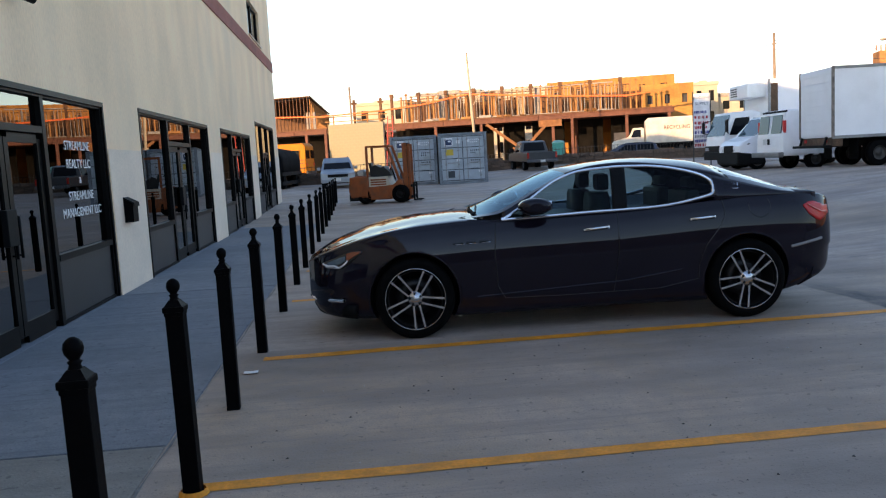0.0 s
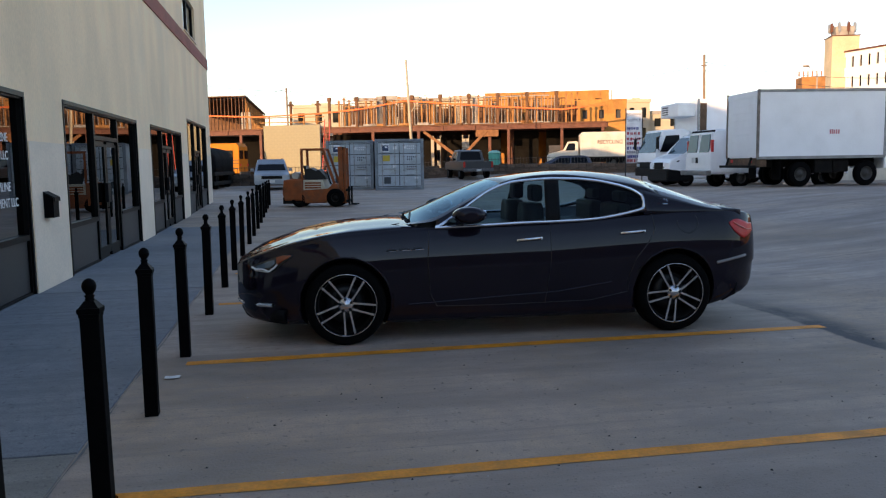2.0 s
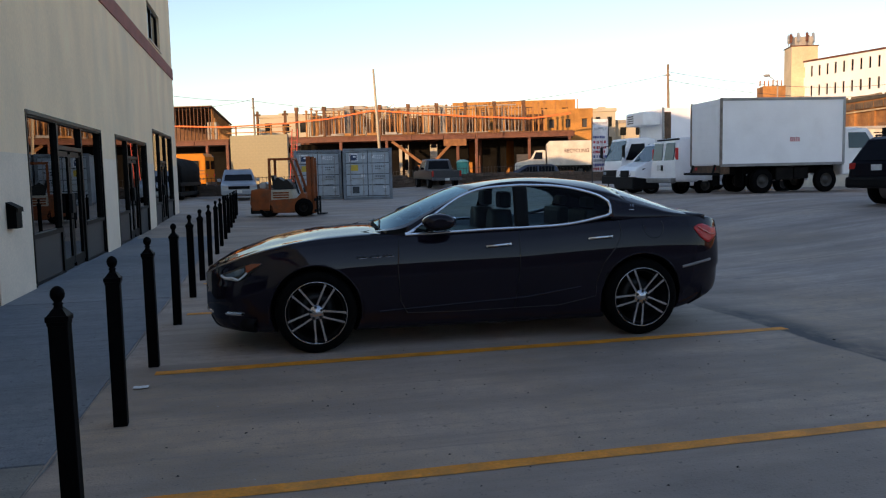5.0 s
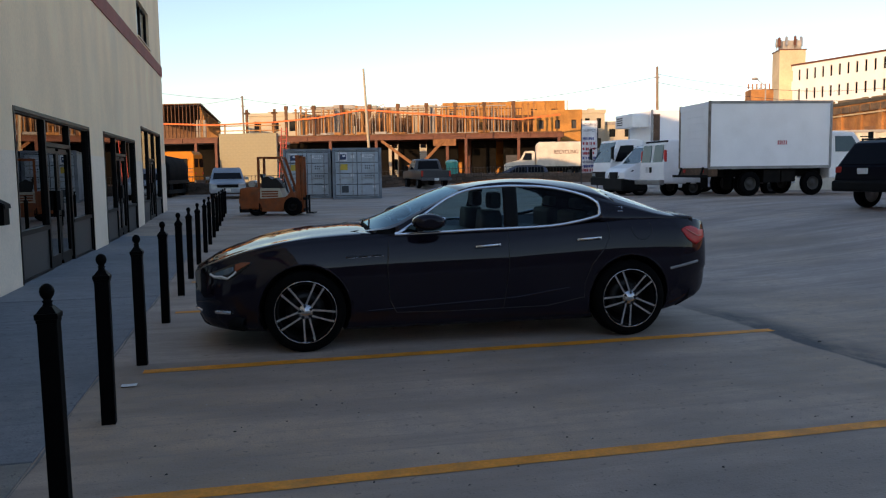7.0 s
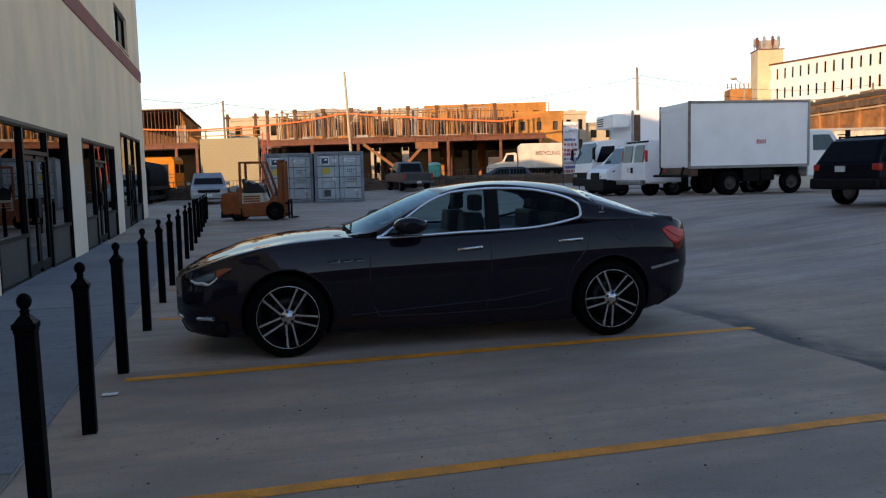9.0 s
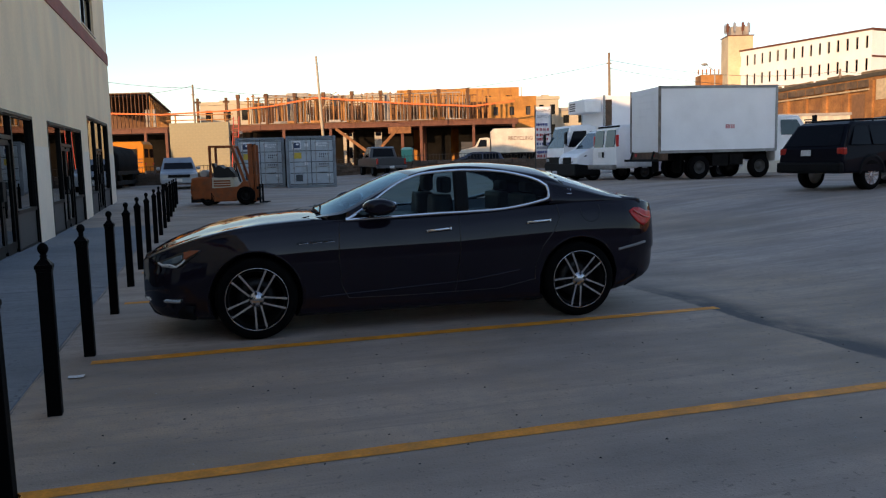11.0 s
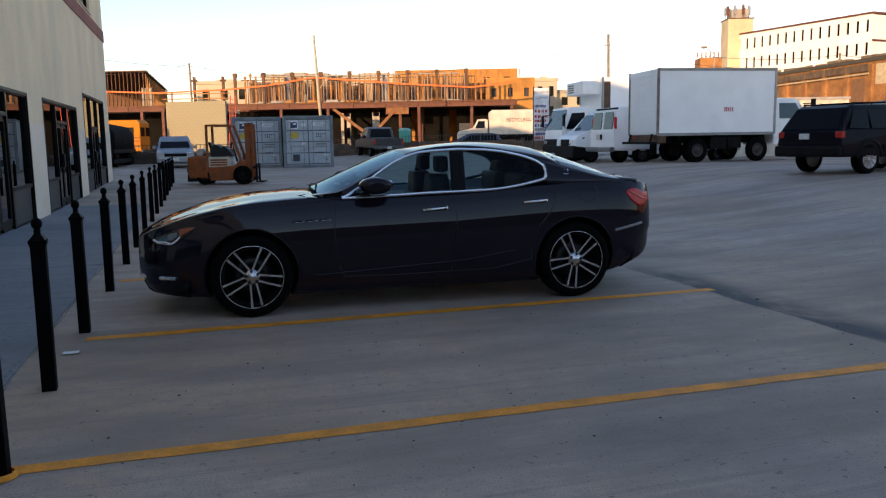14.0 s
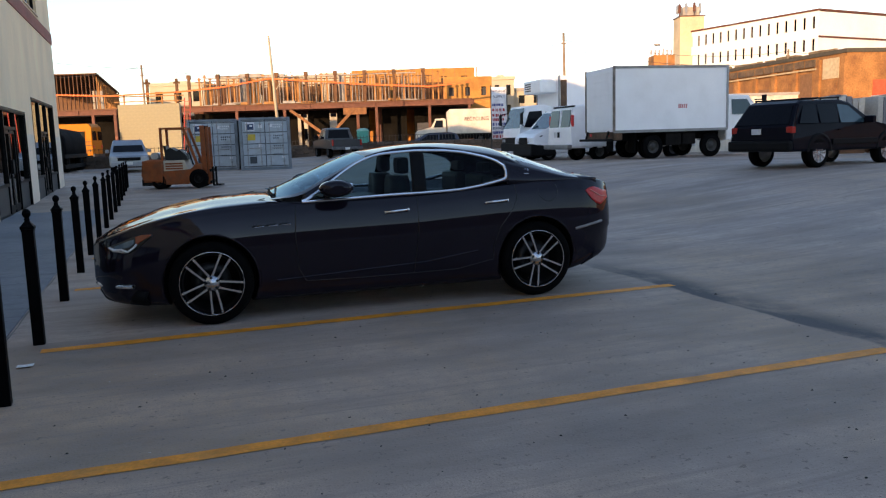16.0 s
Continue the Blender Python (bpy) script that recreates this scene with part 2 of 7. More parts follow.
def gz(x, y):
    """Height of the lot: level at the shops, rising to the vehicles and the street."""
    a = ss((x - 6.2) / 10)
    return (0.62 - 0.16 * ss((y - 18.5) / 4) * (1 - ss((y - 36) / 12))) * a + (1 - a) * 0.25 * ss((y - 12) / 22) + 0.35 * ss((y - 34) / 30)


# common finishes
black_paint = mat("black_gloss_paint", (0.0025, 0.0025, 0.003), 0.5, 0, 0.3, 6, 40, 0.1, spec=0.04)
dark_bronze = mat("dark_bronze_frame", (0.004, 0.0037, 0.0037), 0.45, 0, 0.2, spec=0.12)
black_rubber = mat("black_rubber", (0.003, 0.003, 0.0032), 0.85, 0, 0.3, 8, 50, 0.2, spec=0.08)
dark_plastic = mat("dark_plastic", (0.006, 0.006, 0.0065), 0.6, 0, 0.2, spec=0.12)
chrome = mat("chrome", (0.88, 0.88, 0.90), 0.22, 1.0, 0.05, 5, 50, 0.0)
steel = mat("dull_steel", (0.32, 0.32, 0.33), 0.45, 0.9, 0.2)
red_lens = mat("red_lens", (0.60, 0.010, 0.010), 0.35, 0, 0.1, bump=0, coat=0.15)
amber_lens = mat("amber_lens", (0.30, 0.055, 0.015), 0.12, 0, 0.1, bump=0, coat=0.8)
clear_lens = mat("clear_lens", (0.5, 0.52, 0.55), 0.12, 0.3, 0.1, bump=0, coat=0.8)
white_paint = mat("white_vehicle_paint", (0.92, 0.92, 0.92), 0.35, 0, 0.04, 2, 30, 0.02, 0.3, dirt=(0.5, 0.48, 0.44), dirt_amount=0.2)
car_glass = glass("tinted_car_glass", (0.42, 0.58, 0.62), ior=1.24)
far_glass = glass("far_car_glass", (0.78, 0.86, 0.86), ior=1.2)
upper_glass = glass("upper_window_glass", (0.3, 0.33, 0.36), ior=3.2)
# windscreen: blue of the reflected overhead sky is put into the sheen colour
clear_glass = glass("clear_car_glass", (0.16, 0.30, 0.38), 0.6, ior=1.4, sheen=(0.62, 0.86, 1.0))
shop_glass = glass("shop_glass", (0.22, 0.23, 0.24), ior=2.5)

# ---- ground ----
def spaced(marks):
    out = []
    for a, b, step in marks:
        k = max(1, round((b - a) / step))
        out += [a + (b - a) * i / k for i in range(k)]
    return out + [marks[-1][1]]


lot_concrete = concrete("lot_concrete", (0.53, 0.435, 0.38), (0.17, 0.145, 0.125), (0.52, 0.365, 0.24), 0.4, True)
# walkway colour also lowered to deepen the shade beside the building
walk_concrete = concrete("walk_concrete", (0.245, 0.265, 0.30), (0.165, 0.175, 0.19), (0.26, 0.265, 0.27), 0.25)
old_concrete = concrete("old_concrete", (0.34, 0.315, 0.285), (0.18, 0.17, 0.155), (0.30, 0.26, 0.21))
gx = spaced(((-2500, -300, 1100), (-300, -40, 65), (-40, -6, 8.5), (-6, 30, 1.0), (30, 120, 10), (120, 400, 70), (400, 2500, 700)))
gy = spaced(((-2500, -300, 1100), (-300, -40, 65), (-40, -10, 6), (-10, 70, 1.0), (70, 160, 10), (160, 400, 60), (400, 2500, 700)))
bm = bmesh.new()
rows_of = [[bm.verts.new((x, y, gz(x, y))) for x in gx] for y in gy]
for a, b in zip(rows_of, rows_of[1:]):
    for i in range(len(gx) - 1):
        bm.faces.new((a[i], a[i + 1], b[i + 1], b[i])).smooth = True
ground = part("ground", bm, lot_concrete)
tagged(ground, "grey stained concrete parking lot, dry and dusty", "ground", kind="structure")

# walkway slabs along the shops, with recessed joints
pavement = thing("pavement", "smooth bluish grey concrete walkway slabs along the shopfronts", "pavement", kind="structure")
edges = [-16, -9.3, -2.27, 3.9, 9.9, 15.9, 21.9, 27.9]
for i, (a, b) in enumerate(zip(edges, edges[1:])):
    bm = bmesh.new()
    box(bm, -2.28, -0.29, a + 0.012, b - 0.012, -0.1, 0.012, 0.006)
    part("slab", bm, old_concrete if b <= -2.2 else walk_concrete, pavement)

# joints and the shallow gutter of the lot
joint_dark = mat("joint_filler", (0.19, 0.18, 0.17), 0.9, 0, 0.35, 5, 60, 0.4)


def strip(bm, pts, w, lift=0.004, wob=0.0):
    """A narrow band on the lot through the points, with a slightly uneven edge."""
    row = []
    for (x0, y0), (x1, y1) in zip(pts, pts[1:]):
        k = max(1, int(math.hypot(x1 - x0, y1 - y0) / 0.25))
        row += [(x0 + (x1 - x0) * i / k, y0 + (y1 - y0) * i / k, x1 - x0, y1 - y0) for i in range(k)]
    row.append((*pts[-1], row[-1][2], row[-1][3]))
    last = None
    for x, y, dx, dy in row:
        q = math.hypot(dx, dy)
        nx, ny = -dy / q, dx / q
        pair = []
        for s in (-1, 1):
            h = w / 2 + wob * noise.noise((x * 2.3, y * 2.3, s * 7.0))
            px, py = x + nx * s * h, y + ny * s * h
            pair.append(bm.verts.new((px, py, gz(px, py) + lift)))
        if last:
            bm.faces.new((last[0], last[1], pair[1], pair[0]))
        last = pair


bm = bmesh.new()
strip(bm, [(-0.272, -16), (-0.272, 28)], 0.012, 0.005, 0.02)
for pts in ([(5.72, 1.9), (5.72, 26)], [(5.9, 3.75), (24, 3.4)], [(0, 9.5), (5.7, 9.5)], [(13.5, -14), (13.5, 16)], [(0, 17.5), (14, 17.5)], [(5.9, -6), (24, -6.4)]):
    strip(bm, pts, 0.02, 0.005, 0.01)
tagged(part("lot_joint", bm, joint_dark), "dark filled joints between the concrete bays", "joint", kind="structure")
# yellow bay lines, worn at the edges
line_yellow = mat("line_yellow", (0.80, 0.285, 0.015), 0.7, 0, 0.2, 5, 45, 0.2, dirt=(0.45, 0.23, 0.07), dirt_amount=0.5)
for y0, x1 in ((-5.65, 5.6), (-2.93, 5.6), (-0.265, 5.75), (2.55, 5.7), (5.2, 5.7), (7.9, 5.7)):
    bm = bmesh.new()
    strip(bm, [(0.04, y0 - 0.01), (x1, y0 + 0.01)], 0.13 if y0 > -1 else 0.115, 0.0035, 0.014)
    tagged(part("bay_line", bm, line_yellow), "worn yellow painted parking bay line", "painted line", "bay lines", kind="structure")

# scrap of paper beside a bollard
bm = bmesh.new()
rr = [[bm.verts.new((-0.06 + u * 0.11, -0.75 + v * 0.07, 0.012 + 0.012 * noise.noise((u * 3, v * 3, 1)))) for u in (0, 0.5, 1)] for v in (0, 0.5, 1)]
for a, b in zip(rr, rr[1:]):
    for i in range(2):
        bm.faces.new((a[i], a[i + 1], b[i + 1], b[i]))
scrap = part("paper_scrap", bm, mat("paper", (0.75, 0.75, 0.74), 0.8))
so = scrap.modifiers.new("thickness", "SOLIDIFY")
so.thickness = 0.002
tagged(scrap, "crumpled white scrap of paper on the concrete", "litter")


# loose grit and crumbs on the concrete
random.seed(5)
grit_dark, grit_pale = mat("grit_dark", (0.03, 0.028, 0.027), 0.9), mat("grit_pale", (0.5, 0.48, 0.45), 0.9)
for material, count_, nm in ((grit_dark, 420, "dark grit"), (grit_pale, 90, "pale grit")):
    bm = bmesh.new()
    for i in range(count_):
        x, y = random.uniform(0.2, 12), random.choice((random.uniform(-6, -0.5), random.uniform(-6, 8)))
        r = random.uniform(0.003, 0.0075) * (1.7 if random.random() < 0.06 else 1)
        z = gz(x, y)
        top = bm.verts.new((x, y, z + r * 1.1))
        ring = [bm.verts.new((x + r * random.uniform(0.7, 1.8) * math.cos(a), y + r * random.uniform(0.7, 1.4) * math.sin(a), z + 0.001)) for a in (0.3, 1.6, 2.9, 4.1, 5.3)]
        for k in range(5):
            bm.faces.new((ring[k], ring[(k + 1) % 5], top))
    tagged(part("grit", bm, material), "scattered %s on the concrete" % nm, "grit", kind="stuff")


# ---- bollards ----
def bollard(m):
    t = thing("bollard", "black steel bollard with square cap and ball finial", "bollard", m, "bollards along the walkway")
    bm = bmesh.new()
    box(bm, -0.042, 0.042, -0.042, 0.042, -0.02, 0.915, 0.006)
    part("post", bm, black_paint, t)
    bm = bmesh.new()
    box(bm, -0.045, 0.045, -0.045, 0.045, 0.90, 0.92, 0.004)
    box(bm, -0.050, 0.050, -0.050, 0.050, 0.918, 0.945, 0.005)
    loft(bm, [[(sx * w, sy * w, z) for sx, sy in ((-1, -1), (1, -1), (1, 1), (-1, 1))] for w, z in ((0.044, 0.944), (0.034, 0.958), (0.022, 0.975))], False, True)
    part("cap", bm, black_paint, t)
    bm = bmesh.new()
    lathe(bm, [(0.024, 0.972), (0.018, 0.988), (0.024, 0.997), (0.016, 1.003), (0.020, 1.010), (0.029, 1.023), (0.0325, 1.041), (0.029, 1.058), (0.020, 1.069), (0.009, 1.076), (0.001, 1.077)], 20)
    part("ball_finial", bm, black_paint, t)
    return t


BOLLARD_Y = [-5.65, -4.30, -3.01, -1.61, 0.0, 1.925, 3.896, 5.65, 7.594, 9.796, 11.73, 13.77, 15.75, 17.7, 19.65, 21.6, 23.5]
first = bollard(pose(0, BOLLARD_Y[0], 0, 0, 0.4, 0))
for i, y in enumerate(BOLLARD_Y[1:]):
    copy_thing(first, pose(0.018 if -4 < y < -2 else 0.0, y, 0, random.uniform(-0.5, 0.5), random.uniform(-0.5, 0.5), random.uniform(-2, 2)))
# yellow paint spilled at the foot of one bollard
bm = bmesh.new()
lathe(bm, [(0.075, 0.005), (0.07, 0.02), (0.06, 0.03)], 14, origin=(0.02, -3.01, 0))
tagged(part("paint_splash", bm, line_yellow), "yellow paint splashed round a bollard foot", "paint")

# ---- shop building ----
FX = -2.3
stucco = mat("beige_stucco", (0.97, 0.72, 0.475), 0.9, 0, 0.10, 0.9, 30, 0.6, dirt=(0.80, 0.64, 0.46), dirt_amount=0.6, stretch=(1, 1, 0.5))
stucco_low = mat("pale_stucco", (0.84, 0.68, 0.53), 0.85, 0, 0.1, 0.7, 40, 0.35, dirt=(0.42, 0.36, 0.29), dirt_amount=0.35)
band_red = mat("red_brown_band", (0.27, 0.055, 0.035), 0.75, 0, 0.2, 2, 40, 0.3)
# dark colour that stands in for unlit interiors
room_dark = mat("unlit_interior_dark", (0.10, 0.095, 0.09), 0.9)
kick_panel = mat("grey_kick_panel", (0.024, 0.024, 0.026), 0.5, 0.0, 0.12)
OPEN = [(-6.4, -1.9, 2.52), (-0.75, 3.9, 2.52), (5.58, 11.09, 2.57), (12.73, 17.87, 2.58), (19.36, 24.74, 3.08)]
Y0, Y1, TOP, DEEP = -28.0, 26.3, 9.4, 0.28
building = thing("shop_building", "beige stucco commercial building with dark bronze shopfronts", "building", kind="structure")


def wall_panel(*size):
    b_ = bmesh.new()
    box(b_, *size)
    part("wall", b_, stucco, building)


cursor = Y0
for a, b, top in OPEN:
    wall_panel(FX - DEEP, FX, cursor, a, -0.1, 5.36)
    wall_panel(FX - DEEP, FX, a, b, top, 5.36)
    cursor = b
wall_panel(FX - DEEP, FX, cursor, Y1, -0.1, 5.36)
UP = [(-6.2, -3.2), (2.3, 5.2), (10.5, 13.4), (19.7, 22.75)]
cursor = Y0
for a, b in UP:
    wall_panel(FX - DEEP, FX, cursor, a, 5.74, TOP)
    wall_panel(FX - DEEP, FX, a, b, 5.74, 5.86)
    wall_panel(FX - DEEP, FX, a, b, 7.05, TOP)
    cursor = b
wall_panel(FX - DEEP, FX, cursor, Y1, 5.74, TOP)
# unseen end and back walls, their depth set by the shadow they cast
wall_panel(-22, FX - DEEP, Y1 - DEEP, Y1, -0.1, TOP)
wall_panel(-22, FX - DEEP, Y0, Y0 + DEEP, -0.1, TOP)
wall_panel(-22 - DEEP, -22, Y0, Y1, -0.1, TOP)
# unseen block added to cover the low bright sky in the car's reflections
opposite = thing("opposite_building", "unseen plain brown block added for the car's reflections", "building", kind="structure")
bm = bmesh.new()
box(bm, -2, 110, -34, -21, -0.1, 4.6)
part("wall", bm, mat("brown_render", (0.22, 0.16, 0.11), 0.9, 0, 0.15, 0.4, 12, 0.3), opposite)
bm = bmesh.new()
box(bm, FX - DEEP, FX + 0.03, Y0, Y1 + 0.03, 5.345, 5.745, 0.008)
part("band", bm, band_red, building, "red-brown painted band course")
bm = bmesh.new()
box(bm, -22, FX - DEEP, Y0 + DEEP, Y1 - DEEP, TOP - 0.3, TOP - 0.05)
part("roof", bm, mat("roof_felt", (0.06, 0.06, 0.06), 0.9), building)
bm = bmesh.new()
cursor = OPEN[0][1]
for a, b, top in OPEN[1:]:
    box(bm, FX + 0.001, FX + 0.012, cursor + 0.05, a - 0.05, 0.0, 1.93 + 0.06 * (a > 12), 0.004)
    cursor = b
box(bm, FX + 0.001, FX + 0.012, cursor + 0.05, Y1, 0.0, 2.0, 0.004)
part("lower_render", bm, stucco_low, building, "paler repainted lower wall patches")
# added shell behind the glass, its dimness put into the dark colour
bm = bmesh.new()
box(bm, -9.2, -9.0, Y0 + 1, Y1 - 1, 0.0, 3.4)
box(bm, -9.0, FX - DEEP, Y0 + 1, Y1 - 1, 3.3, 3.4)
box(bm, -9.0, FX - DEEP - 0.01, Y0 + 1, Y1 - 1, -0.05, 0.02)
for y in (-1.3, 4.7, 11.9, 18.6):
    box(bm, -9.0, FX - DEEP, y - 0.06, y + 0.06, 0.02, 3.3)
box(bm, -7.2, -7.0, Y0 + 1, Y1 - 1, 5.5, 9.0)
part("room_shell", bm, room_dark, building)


def frame_bars(bm, ys, zs, x0, x1, w=0.06):
    for y in ys:
        box(bm, x0, x1, y - w / 2, y + w / 2, zs[0], zs[-1])
    for z in zs:
        for a, b in zip(ys, ys[1:]):
            box(bm, x0 + 0.002, x1 - 0.002, a + w / 2, b - w / 2, z - w / 2, z + w / 2)


def pane(parent, y0, y1, z0, z1, x, material=None):
    bm = bmesh.new()
    box(bm, x - 0.004, x + 0.004, y0, y1, z0, z1)
    p = part("pane", bm, material or shop_glass, parent)
    p.visible_shadow = False
    return p


paper_white = mat("white_notice", (0.7, 0.72, 0.74), 0.6)
notice_blue = mat("blue_notice", (0.025, 0.05, 0.12), 0.6)
notice_yellow = mat("yellow_notice", (0.6, 0.42, 0.05), 0.6)
white_vinyl = mat("white_vinyl", (0.8, 0.8, 0.8), 0.5, bump=0)


def shopfront(a, b, top, first_mull, second_mull, index):
    """Dark bronze shopfront: window, double door with transom, window; solid kick panels below the windows."""
    sf = thing("shopfront", "dark bronze glazed shopfront with double door and grey kick panels", "shopfront", pose(FX, 0, 0), "shopfronts")
    d = -0.075
    bm = bmesh.new()
    for y in (a + 0.04, first_mull, second_mull, b - 0.04):
        box(bm, d - 0.06, d + 0.06, y - 0.045, y + 0.045, 0.0, top - 0.002)
    for y0, y1 in ((a + 0.085, first_mull - 0.045), (first_mull + 0.045, second_mull - 0.045), (second_mull + 0.045, b - 0.085)):
        box(bm, d - 0.058, d + 0.058, y0, y1, top - 0.085, top - 0.004)
        box(bm, d - 0.056, d + 0.056, y0, y1, 2.06, 2.13) if y0 > first_mull and y1 < second_mull else None
        box(bm, d - 0.056, d + 0.056, y0, y1, 0.0, 0.05) if not (y0 > first_mull and y1 < second_mull) else None
    part("door_frame", bm, dark_bronze, sf)
    # outer trim round the opening
    bm = bmesh.new()
    box(bm, -0.015, 0.012, a + 0.001, a + 0.05, 0.0, top - 0.001)
    box(bm, -0.015, 0.012, b - 0.05, b - 0.001, 0.0, top - 0.001)
    box(bm, -0.015, 0.014, a + 0.05, b - 0.05, top - 0.06, top - 0.001)
    part("trim", bm, dark_bronze, sf)
    for y0, y1 in ((a + 0.085, first_mull - 0.045), (second_mull + 0.045, b - 0.085)):
        bm = bmesh.new()
        box(bm, d - 0.03, d + 0.03, y0, y1, 0.05, 0.70, 0.008)
        part("kick_panel", bm, kick_panel, sf)
        bm = bmesh.new()
        box(bm, d - 0.056, d + 0.07, y0, y1, 0.70, 0.77)
        part("sill", bm, dark_bronze, sf)
        pane(sf, y0, y1, 0.77, top - 0.085, d)
    pane(sf, first_mull + 0.045, second_mull - 0.045, 2.13, top - 0.085, d)
    mid = (first_mull + second_mull) / 2
    for y0, y1, side in ((first_mull + 0.05, mid - 0.006, 1), (mid + 0.006, second_mull - 0.05, -1)):
        bm = bmesh.new()
        frame_bars(bm, (y0 + 0.05, y1 - 0.05), (0.09, 2.0), d - 0.025, d + 0.025, 0.09)
        box(bm, d - 0.024, d + 0.024, y0 + 0.095, y1 - 0.095, 0.02, 0.22)
        leaf = part("door_leaf", bm, dark_bronze, sf)
        pane(leaf, y0 + 0.095, y1 - 0.095, 0.22, 1.955, d)
        bm = bmesh.new()
        yh = y1 - 0.05 if side > 0 else y0 + 0.05
        tube(bm, (d + 0.07, yh, 0.85), (d + 0.07, yh, 1.25), 0.014)
        for z in (0.88, 1.22):
            tube(bm, (d + 0.02, yh, z), (d + 0.07, yh, z), 0.01)
        part("pull_handle", bm, dark_plastic, leaf)
    bm = bmesh.new()
    box(bm, d + 0.027, d + 0.09, mid - 0.24, mid - 0.02, 0.98, 1.32, 0.01)
    part("lock_box", bm, dark_plastic, sf, "black box hung on the door pull")
    bm = bmesh.new()
    box(bm, -0.25, 0.03, a, b, -0.02, 0.018, 0.004)
    part("threshold", bm, walk_concrete, sf)
    return sf


s0 = shopfront(*OPEN[0], -5.1, -3.3, 0)
s1 = shopfront(*OPEN[1], 0.05, 1.93, 1)
s2 = shopfront(*OPEN[2], 7.45, 9.25, 2)
s3 = shopfront(*OPEN[3], 14.5, 16.2, 3)
s4 = shopfront(*OPEN[4], 21.2, 22.9, 4)
face = Matrix(((0, 0, 1, -0.067), (1, 0, 0, 0), (0, 1, 0, 0), (0, 0, 0, 1)))
for words, y, z in (("STREAMLINE", 3.02, 1.95), ("REALTY LLC", 3.02, 1.74), ("&", 3.02, 1.55), ("STREAMLINE", 3.02, 1.37), ("MANAGEMENT LLC", 3.02, 1.18)):
    letters(s1, words, 0.15 if words != "&" else 0.11, Matrix.Translation((0, y, z)) @ face, white_vinyl)
# notices behind the second and third shopfronts
for sf, y, z, w, h, material in ((s2, 8.1, 1.35, 0.22, 0.3, paper_white), (s2, 10.0, 1.62, 0.4, 0.34, notice_blue), (s2, 10.02, 1.2, 0.36, 0.26, notice_yellow), (s2, 10.5, 1.35, 0.3, 0.7, paper_white), (s2, 8.9, 1.1, 0.18, 0.24, paper_white), (s3, 15.9, 1.5, 0.25, 0.35, paper_white), (s4, 22.2, 1.5, 0.3, 0.4, notice_yellow)):
    bm = bmesh.new()
    box(bm, -0.097, -0.091, y - w / 2, y + w / 2, z - h / 2, z + h / 2)
    part("notice", bm, material, sf)

# letter box on the wall
lb = thing("mailbox", "black metal wall mailbox with slanted lid", "mailbox", pose(FX + 0.012, 4.5, 0.94) @ Matrix.Diagonal((0.8, 0.72, 0.95, 1)))
bm = bmesh.new()
prism(bm, [(0, 0), (0.15, 0), (0.15, 0.27), (0, 0.34)], -0.17, 0.17)
part("body", bm, black_paint, lb)
bm = bmesh.new()
prism(bm, [(0, 0.345), (0.165, 0.272), (0.17, 0.225), (0.178, 0.225), (0.172, 0.282), (0, 0.362)], -0.18, 0.18)
part("lid", bm, black_paint, lb)

# upper windows
for i, (a, b) in enumerate(UP):
    w = thing("window_%d" % (i + 1), "dark framed upper window in the stucco wall", "window", pose(FX, 0, 0), "upper windows", "structure")
    bm = bmesh.new()
    mid = (a + b) / 2
    frame_bars(bm, (a + 0.03, mid, b - 0.03), (5.89, 7.02), -0.17, -0.08, 0.055)
    part("window_frame", bm, dark_bronze, w)
    for y0, y1 in ((a + 0.06, mid - 0.03), (mid + 0.03, b - 0.06)):
        for z0, z1 in ((5.92, 6.99),):
            pane(w, y0, y1, z0, z1, -0.13, upper_glass)
    bm = bmesh.new()
    box(bm, -0.2, 0.05, a - 0.04, b + 0.04, 5.83, 5.865, 0.006)
    part("window_sill", bm, stucco_low, w)

# unseen brick block added to close the far side and show in reflections
side_ = thing("side_building", "unseen plain orange brick block added for reflections", "building", kind="structure")
bm = bmesh.new()
box(bm, 66, 84, -20, 36, -0.1, 8.5)
part("wall", bm, mat("plain_brick", (0.34, 0.16, 0.075), 0.9, 0, 0.25, 0.5, 9, 0.4), side_)
bm = bmesh.new()
for i in range(12):
    for z in (2.2, 5.6):
        box(bm, 65.97, 66.1, -17 + i * 4.3, -15.2 + i * 4.3, z, z + 1.9)
tagged(part("window_band", bm, room_dark, side_), kind="stuff")

# small camera bracket high on the wall
cb = thing("wall_camera", "small dark security camera on a wall bracket", "security camera", pose(FX, 1.35, 3.42))
bm = bmesh.new()
tube(bm, (0, 0, 0), (0.14, 0, -0.03), 0.018)
part("bracket", bm, dark_plastic, cb)
bm = bmesh.new()
tube(bm, (0.1, -0.09, -0.06), (0.2, 0.09, -0.1), 0.045)
part("camera_body", bm, dark_plastic, cb)

# ---- the saloon ----
from mathutils.bvhtree import BVHTree

saloon_paint = mat("charcoal_metallic", (0.0105, 0.0080, 0.0150), 0.5, 0.0, 0.12, 2, 300, 0.0, 0.68, spec=0.0)
gloss_black = mat("gloss_black", (0.004, 0.004, 0.005), 0.3, 0, 0.1, bump=0, coat=0.1)
leather = mat("black_leather", (0.008, 0.0075, 0.0075), 0.6, 0, 0.2)
wheel_silver = mat("machined_alloy", (0.60, 0.60, 0.62), 0.25, 0.95, 0.06, 8, 90, 0.02)
wheel_dark = mat("dark_alloy", (0.012, 0.012, 0.013), 0.4, 0.4, 0.1)


